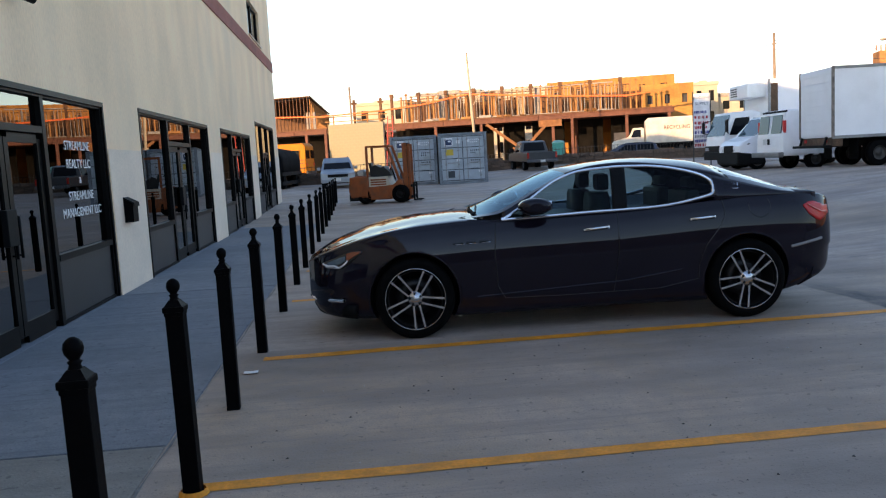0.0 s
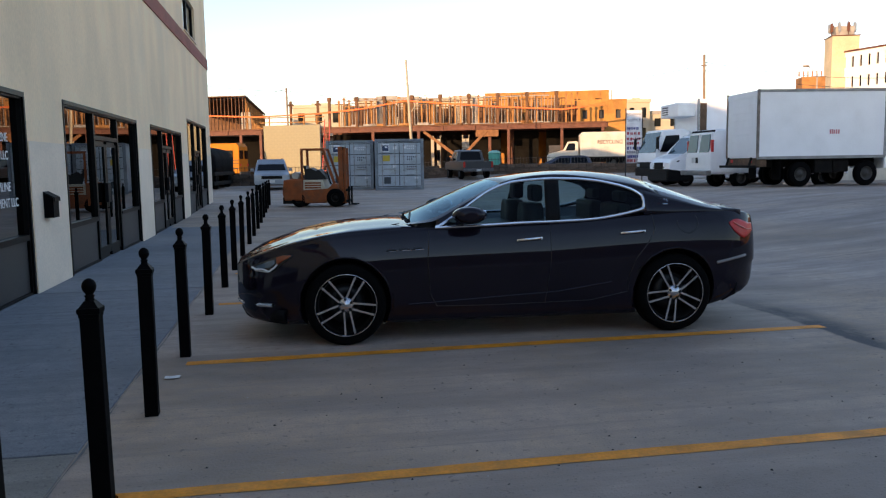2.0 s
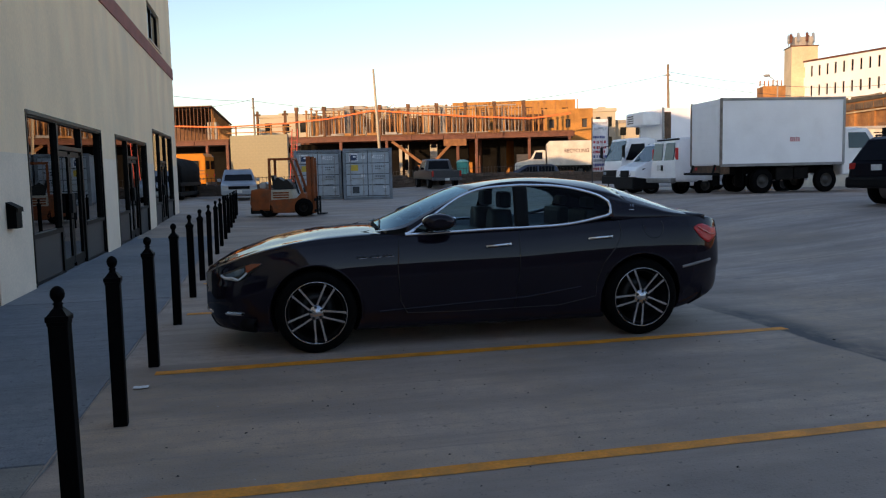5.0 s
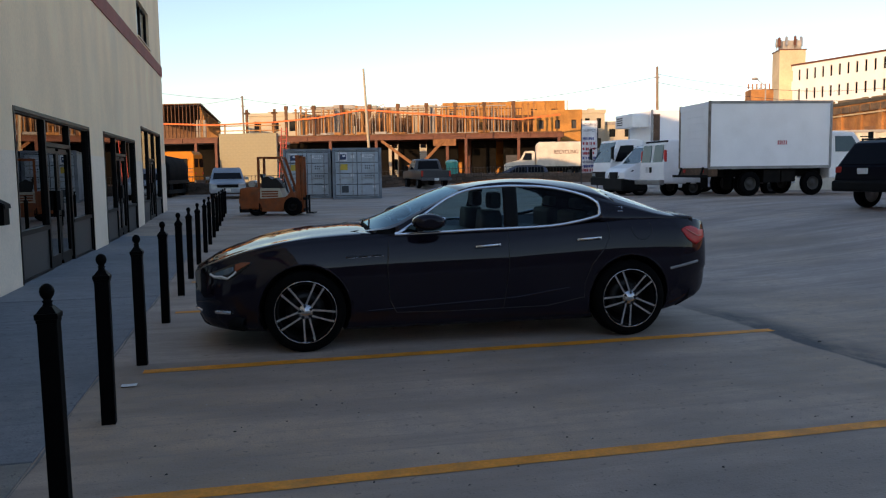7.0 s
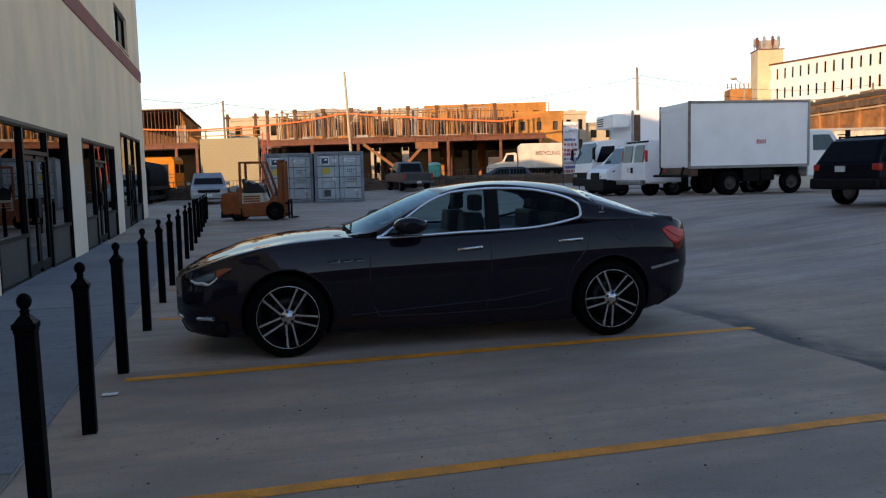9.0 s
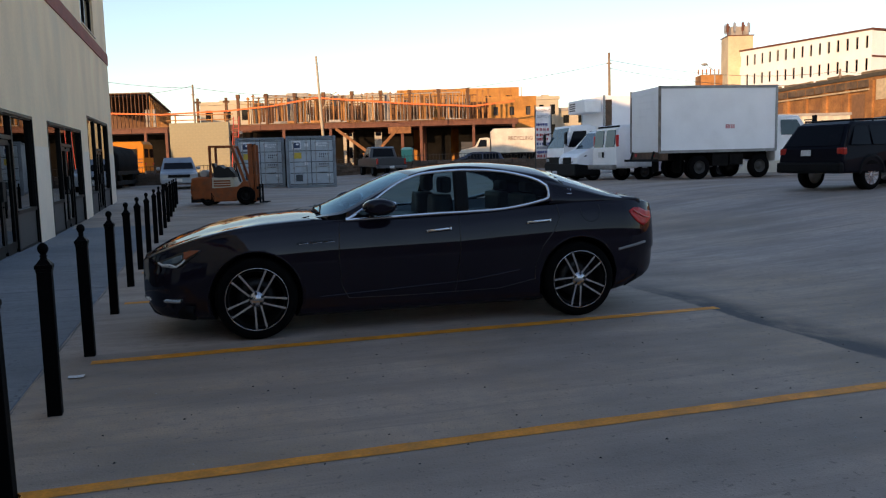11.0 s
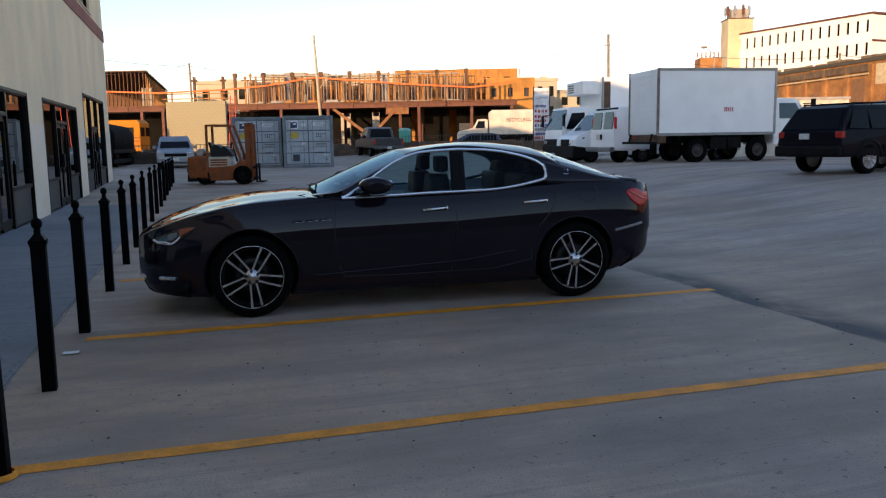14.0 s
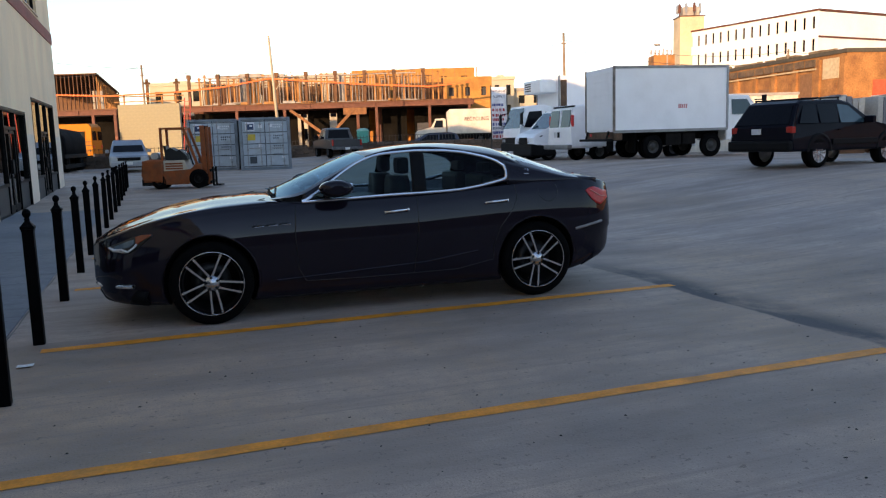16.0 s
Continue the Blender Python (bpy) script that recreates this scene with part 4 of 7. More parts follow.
    tube(bm, (1.15, s * 0.99, 1.10), (1.226, s * 0.99, 1.10), 0.04, 0.046, 16)
    part("mirror_glass", bm, chrome, mirror)
# badge on the rear pillar
bm = bmesh.new()
for dx in (-0.022, 0.0, 0.022):
    x, z = 2.93, 1.165
    tube(bm, (x + dx, -(lean(x, z) + 0.004), z - 0.012), (x + dx * 1.3, -(lean(x, z + 0.035) + 0.004), z + 0.03), 0.004, seg=6)
tube(bm, (2.905, -(lean(2.93, 1.15) + 0.004), 1.15), (2.955, -(lean(2.93, 1.15) + 0.004), 1.15), 0.004, seg=6)
part("pillar_badge", bm, chrome, saloon, "small chrome pillar badge")
# front: grille, chin lip, lower intake
bm = bmesh.new()
loft(bm, [[(-0.975 + 0.10 * (abs(u) ** 2.2), u * 0.46, z + 0.02 * u * u) for u in [-1 + i / 6 for i in range(13)]] for z in (0.36, 0.46, 0.58, 0.635)], True, False, False)
gr = part("grille", bm, gloss_black, saloon)
so = gr.modifiers.new("thickness", "SOLIDIFY")
so.thickness = 0.02
for i in range(9):
    u = -0.4 + 0.1 * i
    bm = bmesh.new()
    tube(bm, (-0.99 + 0.10 * (abs(u / 0.46) ** 2.2), u, 0.39), (-0.985 + 0.10 * (abs(u / 0.46) ** 2.2), u, 0.62), 0.008, seg=6)
    part("grille_bar", bm, chrome, gr)
bm = bmesh.new()
prev = None
for i in range(41):
    u = -0.86 + 1.72 * i / 40
    q = Vector((-0.985 + 0.36 * (abs(u) / 0.86) ** 2.6, u, 0.335 + 0.03 * (abs(u) / 0.86) ** 2))
    if prev is not None:
        tube(bm, prev, q, 0.02, seg=8)
    prev = q
part("chin_lip", bm, chrome, saloon, "bright front chin lip")
bm = bmesh.new()
loft(bm, [[(-0.97 + dx + 0.42 * (abs(u)) ** 2.6, u * 0.88, z) for u in [-1 + i / 8 for i in range(17)]] for dx, z in ((0.03, 0.20), (0.0, 0.26), (0.02, 0.32))], True, False, False)
li = part("front_skirt", bm, dark_plastic, saloon)
so = li.modifiers.new("thickness", "SOLIDIFY")
so.thickness = 0.03
# boot lip and rear skirt
bm = bmesh.new()
loft(bm, [[(3.80 + dx - 0.14 * abs(u) ** 2, u * 0.72, z - 0.035 * abs(u) ** 2) for u in [-1 + i / 8 for i in range(17)]] for dx, z in ((-0.16, 1.083), (-0.02, 1.094), (0.05, 1.098), (0.06, 1.08), (-0.02, 1.05))], True, False, False)
part("boot_lip", bm, saloon_paint, saloon)
bm = bmesh.new()
loft(bm, [[(3.93 + dx - 0.32 * abs(u) ** 2.4, u * 0.84, z) for u in [-1 + i / 8 for i in range(17)]] for dx, z in ((-0.10, 0.24), (0.02, 0.30), (0.045, 0.40), (0.03, 0.50))], True, False, False)
rs = part("rear_skirt", bm, dark_plastic, saloon)
so = rs.modifiers.new("thickness", "SOLIDIFY")
so.thickness = 0.02
for y in (-0.55, -0.45, 0.45, 0.55):
    bm = bmesh.new()
    tube(bm, (3.70, y, 0.31), (3.84, y, 0.31), 0.035, seg=14)
    part("exhaust_tip", bm, chrome, saloon)
# wipers
for y0, y1 in ((-0.55, 0.0), (0.05, 0.6)):
    bm = bmesh.new()
    tube(bm, (0.60, y0, 1.062 - 0.03 * abs(y0)), (0.66, y1, 1.082 - 0.045 * abs(y1)), 0.008, seg=6)
    part("wiper", bm, dark_plastic, saloon)
for u in (-0.62, 0.62):
    bm = bmesh.new()
    tube(bm, (-0.75, u * 0.75, 0.79), (0.5, u * 1.05, 1.022), 0.004, seg=6)
    part("bonnet_line", bm, gloss_black, saloon)

# ---- vehicles in the lot and street ----
dark_glass = mat("dark_glass", (0.004, 0.0045, 0.007), 0.1, 0, 0.05, bump=0, spec=0.1)
# lighter copy of the glass, with sky light on the panes in its colour
sky_glass = mat("skylit_glass", (0.04, 0.075, 0.09), 0.05, 0, 0.05, bump=0, spec=0.5)
plate_white = mat("plate_white", (0.6, 0.6, 0.58), 0.5, bump=0)
under_black = mat("chassis_black", (0.009, 0.008, 0.0075), 0.8, 0, 0.4, spec=0.15)
rust_steel = mat("rusted_edge", (0.13, 0.075, 0.045), 0.8, 0.2, 0.4, 3, 30, 0.4)
bar_dark = mat("dark_print_and_shade", (0.03, 0.03, 0.035), 0.6, bump=0)


def shell_mesh(bm, outline, w, zb, ln, bevel=0.03):
    """A vehicle shell: a side outline given depth, its flanks leaning in above the height zb."""
    a = [bm.verts.new((x, -(w / 2 - ln * max(0.0, z - zb)), z)) for x, z in outline]
    b = [bm.verts.new((x, (w / 2 - ln * max(0.0, z - zb)), z)) for x, z in outline]
    k = len(a)
    fs = [bm.faces.new((a[i], a[(i + 1) % k], b[(i + 1) % k], b[i])) for i in range(k)]
    f1, f2 = bm.faces.new(a[::-1]), bm.faces.new(b)
    if bevel:
        es = list({e for f in (f1, f2) for e in f.edges})
        bmesh.ops.bevel(bm, geom=es, offset=bevel, segments=2, profile=0.5, affect="EDGES")


def flank_panel(parent, name, outline, w, zb, ln, material, side, lift=0.006, thick=0.012):
    bm = bmesh.new()
    rows = []
    for d in (lift, lift - thick):
        rows.append([bm.verts.new((x, side * (w / 2 - ln * max(0.0, z - zb) + d), z)) for x, z in outline])
    k = len(outline)
    bm.faces.new(rows[0])
    bm.faces.new(rows[1][::-1])
    for i in range(k):
        bm.faces.new((rows[0][i], rows[0][(i + 1) % k], rows[1][(i + 1) % k], rows[1][i]))
    return part(name, bm, material, parent)


def end_panel(parent, name, p0, p1, y0, y1, material, lift=0.008, yc=0.0):
    """A panel on a front or back slope from (x, z) p0 up to p1, half widths y0 and y1."""
    bm = bmesh.new()
    d = Vector((p1[0] - p0[0], 0, p1[1] - p0[1])).normalized()
    n = Vector((-d.z, 0, d.x))
    rows = []
    for s in (lift, -lift):
        rows.append([bm.verts.new(Vector((x, yc + y, z)) + n * s) for x, y, z in ((p0[0], -y0, p0[1]), (p0[0], y0, p0[1]), (p1[0], y1, p1[1]), (p1[0], -y1, p1[1]))])
    bm.faces.new(rows[0])
    bm.faces.new(rows[1][::-1])
    for i in range(4):
        bm.faces.new((rows[0][i], rows[0][(i + 1) % 4], rows[1][(i + 1) % 4], rows[1][i]))
    return part(name, bm, material, parent)


def plain_wheel(parent, x, y, r, w, rim=0.58, rim_mat=None, spokes=0):
    """Tyre with a dished rim on both faces."""
    bm = bmesh.new()
    h = w / 2
    lathe(bm, [(r * rim, -h), (r * 0.93, -h), (r, -h * 0.7), (r, h * 0.7), (r * 0.93, h), (r * rim, h)], 28, "Y")
    wh = part("wheel", bm, black_rubber, parent)
    wh.matrix_basis = pose(x, y, r)
    bm = bmesh.new()
    for s in (-1, 1):
        lathe(bm, [(r * rim, s * h * 0.96), (r * rim * 0.92, s * h * 0.8), (r * rim * 0.85, s * h * 0.35), (r * 0.22, s * h * 0.45), (r * 0.2, s * h * 0.75), (0.001, s * h * 0.78)], 24, "Y")
    part("rim", bm, rim_mat or mat("dull_rim", (0.045, 0.042, 0.038), 0.6, 0.2, 0.3), wh)
    for k in range(spokes):
        a = 2 * math.pi * k / spokes
        s = 1 if y > 0 else -1
        bm = bmesh.new()
        beam(bm, (0.15 * r * math.cos(a), s * h * 0.86, 0.15 * r * math.sin(a)), (r * rim * math.cos(a), s * h * 0.9, r * rim * math.sin(a)), 0.026, 0.03)
        part("spoke", bm, wheel_silver, wh)
    return wh


def lamp_box(parent, name, x, y, z, sx, sy, sz, material, label=""):
    bm = bmesh.new()
    box(bm, x - sx / 2, x + sx / 2, y - sy / 2, y + sy / 2, z - sz / 2, z + sz / 2, min(sx, sy, sz) * 0.2)
    return part(name, bm, material, parent, label)


def on_lot(x, y, yaw, lift=0.0):
    return pose(x, y, gz(x, y) + lift, 0, 0, yaw)


# -- box truck: x forward from the rear axle, y to its left
def box_truck(m):
    t = thing("box_truck", "white box truck with scuffed body and roll-up rear door", "truck", m)
    aged = mat("aged_white_panel", (0.93, 0.92, 0.92), 0.5, 0, 0.03, 1.5, 25, 0.05, dirt=(0.7, 0.67, 0.63), dirt_amount=0.2)
    bm = bmesh.new()
    box(bm, -1.58, 2.97, -1.2, 1.2, 0.93, 3.06, 0.02)
    body_ = part("cargo_box", bm, aged, t)
    for z, h in ((3.03, 0.09), (0.93, 0.09)):
        for s in (-1, 1):
            bm = bmesh.new()
            box(bm, -1.6, 2.99, s * 1.2 - 0.025, s * 1.2 + 0.025, z - h / 2, z + h / 2, 0.008)
            part("rail", bm, mat("grey_rail", (0.30, 0.29, 0.28), 0.5, 0.4), body_)
    for x in (-1.59, 2.96):
        for s in (-1, 1):
            bm = bmesh.new()
            box(bm, x - 0.03, x + 0.05, s * 1.2 - 0.035, s * 1.2 + 0.035, 0.93, 3.08, 0.01)
            part("corner_post", bm, mat("scuffed_post", (0.22, 0.18, 0.15), 0.7, 0.1, 0.45, 6, 30, 0.3, dirt=(0.10, 0.055, 0.03), dirt_amount=0.8) if x < 0 else steel, body_)
    bm = bmesh.new()
    box(bm, -1.605, -1.58, -1.16, 1.16, 2.86, 3.03)
    part("door_header", bm, aged, body_)
    for i in range(8):
        bm = bmesh.new()
        box(bm, -1.602, -1.582, -1.1, 1.1, 1.0 + i * 0.232, 1.0 + (i + 1) * 0.232 - 0.008, 0.004)
        part("door_slat", bm, aged, body_)
    bm = bmesh.new()
    box(bm, -1.9, -1.6, -1.15, 1.15, 0.62, 0.7, 0.01)
    for y in (-0.9, 0.9):
        beam(bm, (-1.75, y, 0.64), (-1.65, y, 0.95), 0.06, 0.06)
    part("rear_step", bm, under_black, t)
    bm = bmesh.new()
    box(bm, -1.59, -1.25, -1.18, 1.18, 0.66, 0.92)
    part("rear_sill", bm, rust_steel, t)
    for y in (-0.75, 0.75):
        lamp_box(t, "tail_lamp", -1.6, y, 0.83, 0.03, 0.16, 0.1, red_lens, "red tail lamp")
    bm = bmesh.new()
    for y in (-0.42, 0.42):
        box(bm, -1.5, 4.3, y - 0.05, y + 0.05, 0.62, 0.92)
    for x in (-0.8, 0.7, 1.6, 2.2):
        box(bm, x - 0.05, x + 0.05, -0.42, 0.42, 0.66, 0.88)
    box(bm, 0.55, 1.2, -1.05, -0.5, 0.42, 0.86, 0.04)
    box(bm, 1.25, 1.8, -1.02, -0.5, 0.45, 0.86, 0.04)
    part("chassis", bm, under_black, t)
    for s in (-1, 1):
        for y in (0.76, 1.04):
            plain_wheel(t, 0, s * y, 0.40, 0.22, 0.55)
        plain_wheel(t, 2.42, s * 0.98, 0.40, 0.22, 0.55)
        bm = bmesh.new()
        box(bm, -0.75, -0.72, s * 0.9 - 0.28, s * 0.9 + 0.28, 0.22, 0.9)
        part("mud_flap", bm, black_rubber, t)
    bm = bmesh.new()
    shell_mesh(bm, [(3.08, 0.55), (3.08, 2.02), (3.35, 2.1), (4.05, 2.06), (4.5, 1.4), (4.9, 1.2), (4.95, 0.55)], 2.05, 1.4, 0.1, 0.05)
    part("cab", bm, white_paint, t)
    for s in (-1, 1):
        flank_panel(t, "cab_window", [(3.3, 1.42), (3.3, 1.93), (3.95, 1.93), (4.3, 1.42)], 2.05, 1.4, 0.1, sky_glass, s)
        bm = bmesh.new()
        tube(bm, (4.25, s * 1.0, 1.9), (4.45, s * 1.3, 1.9), 0.02, seg=6)
        box(bm, 4.41, 4.49, s * 1.3 - 0.1, s * 1.3 + 0.1, 1.65, 2.05, 0.02)
        part("mirror", bm, dark_plastic, t)
    end_panel(t, "windscreen", (4.49, 1.44), (4.08, 2.01), 0.9, 0.8, sky_glass)
    # faded red maker's mark and scuffs on the flank
    for i, (dx, h) in enumerate(((0, 0.14), (0.07, 0.14), (0.14, 0.13), (0.22, 0.14), (0.30, 0.13))):
        bm = bmesh.new()
        box(bm, 0.97 + dx, 1.02 + dx, -1.2035, -1.2, 1.66, 1.66 + h)
        part("faded_mark", bm, mat("faded_red", (0.55, 0.16, 0.17), 0.7), t)
    


    return t


box_truck(on_lot(17.49, 18.18, -7) @ Matrix.Diagonal((0.945, 1, 1.035, 1)))


# -- cab-over refrigerated truck: x forward
def reefer_truck(m):
    t = thing("refrigerated_truck", "white cab-over truck with refrigeration unit over the cab", "truck", m)
    bm = bmesh.new()
    shell_mesh(bm, [(-0.55, 0.75), (-0.55, 2.32), (-0.2, 2.42), (0.75, 2.38), (1.12, 1.35), (1.18, 0.95), (1.15, 0.5), (0.2, 0.5)], 2.1, 1.4, 0.1, 0.06)
    part("cab", bm, white_paint, t)
    for s in (-1, 1):
        flank_panel(t, "cab_window", [(-0.02, 1.42), (-0.02, 2.15), (0.62, 2.12), (0.92, 1.42)], 2.1, 1.4, 0.1, dark_glass, s)
        flank_panel(t, "rear_cab_window", [(-0.42, 1.55), (-0.42, 2.1), (-0.2, 2.1), (-0.2, 1.55)], 2.1, 1.4, 0.1, dark_glass, s)
        bm = bmesh.new()
        tube(bm, (0.95, s * 1.02, 1.5), (1.15, s * 1.3, 1.55), 0.02, seg=6)
        tube(bm, (0.9, s * 1.0, 2.1), (1.15, s * 1.3, 2.05), 0.02, seg=6)
        box(bm, 1.11, 1.19, s * 1.3 - 0.1, s * 1.3 + 0.1, 1.55, 2.05, 0.02)
        part("mirror", bm, dark_plastic, t)
        lamp_box(t, "head_lamp", 1.19, s * 0.78, 0.84, 0.06, 0.34, 0.14, clear_lens, "clear headlamp")
        plain_wheel(t, 0.25, s * 0.92, 0.41, 0.22, 0.55)
        for y in (0.75, 1.0):
            plain_wheel(t, -3.6, s * y, 0.41, 0.2, 0.55)
    end_panel(t, "windscreen", (1.125, 1.4), (0.80, 2.28), 0.95, 0.85, sky_glass)
    bm = bmesh.new()
    box(bm, 1.08, 1.25, -1.06, 1.06, 0.36, 0.72, 0.03)
    part("bumper", bm, dark_plastic, t)
    bm = bmesh.new()
    box(bm, 1.14, 1.2, -0.98, 0.98, 0.72, 0.98, 0.01)
    part("grille", bm, dark_plastic, t)
    bm = bmesh.new()
    box(bm, -6.0, -0.8, -1.2, 1.2, 1.05, 3.68, 0.02)
    bx_ = part("cargo_box", bm, mat("aged_white_panel", (0.80, 0.80, 0.81)), t)
    for s in (-1, 1):
        bm = bmesh.new()
        box(bm, -0.86, -0.77, s * 1.2 - 0.03, s * 1.2 + 0.03, 1.05, 3.70)
        part("corner_post", bm, steel, bx_)
    bm = bmesh.new()
    box(bm, -0.8, 0.05, -0.95, 0.95, 2.95, 3.55, 0.06)
    unit = part("refrigeration_unit", bm, white_paint, t)
    bm = bmesh.new()
    box(bm, -1.2, -0.88, 1.2, 1.22, 1.25, 3.5, 0.005)
    part("vent_panel", bm, rust_steel, t, "rusty brown vent panel")
    for i in range(4):
        bm = bmesh.new()
        box(bm, 0.045, 0.06, -0.75, -0.1, 3.07 + i * 0.1, 3.12 + i * 0.1)
        part("grille_slat", bm, bar_dark, unit)
    bm = bmesh.new()
    for y in (-0.4, 0.4):
        box(bm, -5.9, 0.6, y - 0.06, y + 0.06, 0.62, 0.95)
    part("chassis", bm, under_black, t)
    return t


reefer_truck(on_lot(18.3, 28.4, 177) @ Matrix.Diagonal((1, 1.05, 1.04, 1)))


# -- panel van seen nose first
def panel_van(m):
    t = thing("panel_van", "white panel van with black lower bumper and dark grille", "van", m)
    bm = bmesh.new()
    shell_mesh(bm, [(-4.4, 0.35), (-4.5, 0.6), (-4.45, 2.25), (-4.2, 2.38), (-0.2, 2.36), (0.15, 2.25), (0.72, 1.45), (1.35, 1.25), (1.52, 1.05), (1.56, 0.5), (1.5, 0.3)], 2.0, 1.3, 0.14, 0.08)
    part("body", bm, white_paint, t)
    bm = bmesh.new()
    shell_mesh(bm, [(0.45, 0.22), (0.45, 0.62), (1.5, 0.80), (1.6, 0.76), (1.62, 0.28), (1.5, 0.2)], 2.02, 1.3, 0.1, 0.06)
    part("bumper", bm, dark_plastic, t)
    end_panel(t, "windscreen", (0.72, 1.47), (0.19, 2.2), 0.9, 0.78, sky_glass)
    bm = bmesh.new()
    box(bm, 1.50, 1.57, -0.42, 0.42, 0.78, 1.08, 0.03)
    part("grille", bm, dark_plastic, t)
    for s in (-1, 1):
        bm = bmesh.new()
        loft(bm, [[(x, s * y, z) for x, y, z in ((1.56 - d, 0.50, 0.82), (1.40 - d, 0.97, 0.90), (1.12 - d, 1.0, 1.16), (1.46 - d, 0.62, 1.10))] for d in (-0.015, 0.08)], False, True)
        part("head_lamp", bm, mat("smoked_lamp", (0.11, 0.12, 0.13), 0.12, 0.2, 0.2, bump=0, coat=0.6), t, "swept clear headlamp")
        flank_panel(t, "door_window", [(-0.45, 1.35), (-0.45, 2.1), (0.05, 2.1), (0.6, 1.42)], 2.0, 1.3, 0.14, dark_glass, s)
        plain_wheel(t, 0.75, s * 0.88, 0.35, 0.24, 0.6)
        plain_wheel(t, -3.0, s * 0.88, 0.35, 0.24, 0.6)
        bm = bmesh.new()
        box(bm, 0.35, 0.5, s * 1.12 - 0.12, s * 1.12 + 0.12, 1.32, 1.68, 0.04)
        part("mirror", bm, dark_plastic, t)
    return t


panel_van(on_lot(17.8, 25.2, 178) @ Matrix.Diagonal((1, 1, 0.93, 1)))


# -- van seen from its rear doors
def cargo_van(m):
    t = thing("cargo_van", "white cargo van with two windowed rear doors", "van", m)
    bm = bmesh.new()
    shell_mesh(bm, [(-1.25, 0.5), (-1.22, 1.2), (-1.05, 1.98), (-0.9, 2.08), (2.6, 2.06), (3.4, 1.35), (4.3, 1.1), (4.35, 0.45)], 1.98, 1.05, 0.13, 0.07)
    part("body", bm, white_paint, t)
    for s in (-1, 1):
        door = end_panel(t, "rear_door", (-1.235, 0.72), (-1.10, 1.96), 0.44, 0.40, white_paint, 0.012, s * 0.46)
        end_panel(door, "door_window", (-1.205, 1.28), (-1.12, 1.90), 0.36, 0.33, sky_glass, 0.022, s * 0.46)
        lamp_box(t, "tail_lamp", -1.13, s * 0.9, 1.5, 0.1, 0.1, 0.42, red_lens, "tall red tail lamp")
        plain_wheel(t, 0.0, s * 0.86, 0.36, 0.24, 0.55)
        plain_wheel(t, 3.3, s * 0.86, 0.36, 0.24, 0.55)
        flank_panel(t, "cab_window", [(2.1, 1.3), (2.1, 1.9), (2.6, 1.9), (3.2, 1.35)], 1.98, 1.05, 0.13, dark_glass, s)
    lamp_box(t, "number_plate", -1.25, 0.22, 1.0, 0.03, 0.34, 0.2, plate_white)
    lamp_box(t, "door_latch", -1.25, 0.02, 1.0, 0.04, 0.12, 0.2, dark_plastic)
    bm = bmesh.new()
    box(bm, -1.42, -1.2, -1.0, 1.0, 0.46, 0.64, 0.04)
    part("bumper", bm, mat("dull_bumper", (0.22, 0.22, 0.22), 0.4, 0.6, 0.3), t, "dull metal rear step bumper")
    bm = bmesh.new()
    box(bm, -1.04, -0.97, -0.84, 0.84, 1.99, 2.06, 0.02)
    part("roof_gutter", bm, dark_plastic, t)
    return t


cargo_van(on_lot(17.30, 21.5, -2) @ Matrix.Diagonal((1, 1.06, 1.05, 1)))


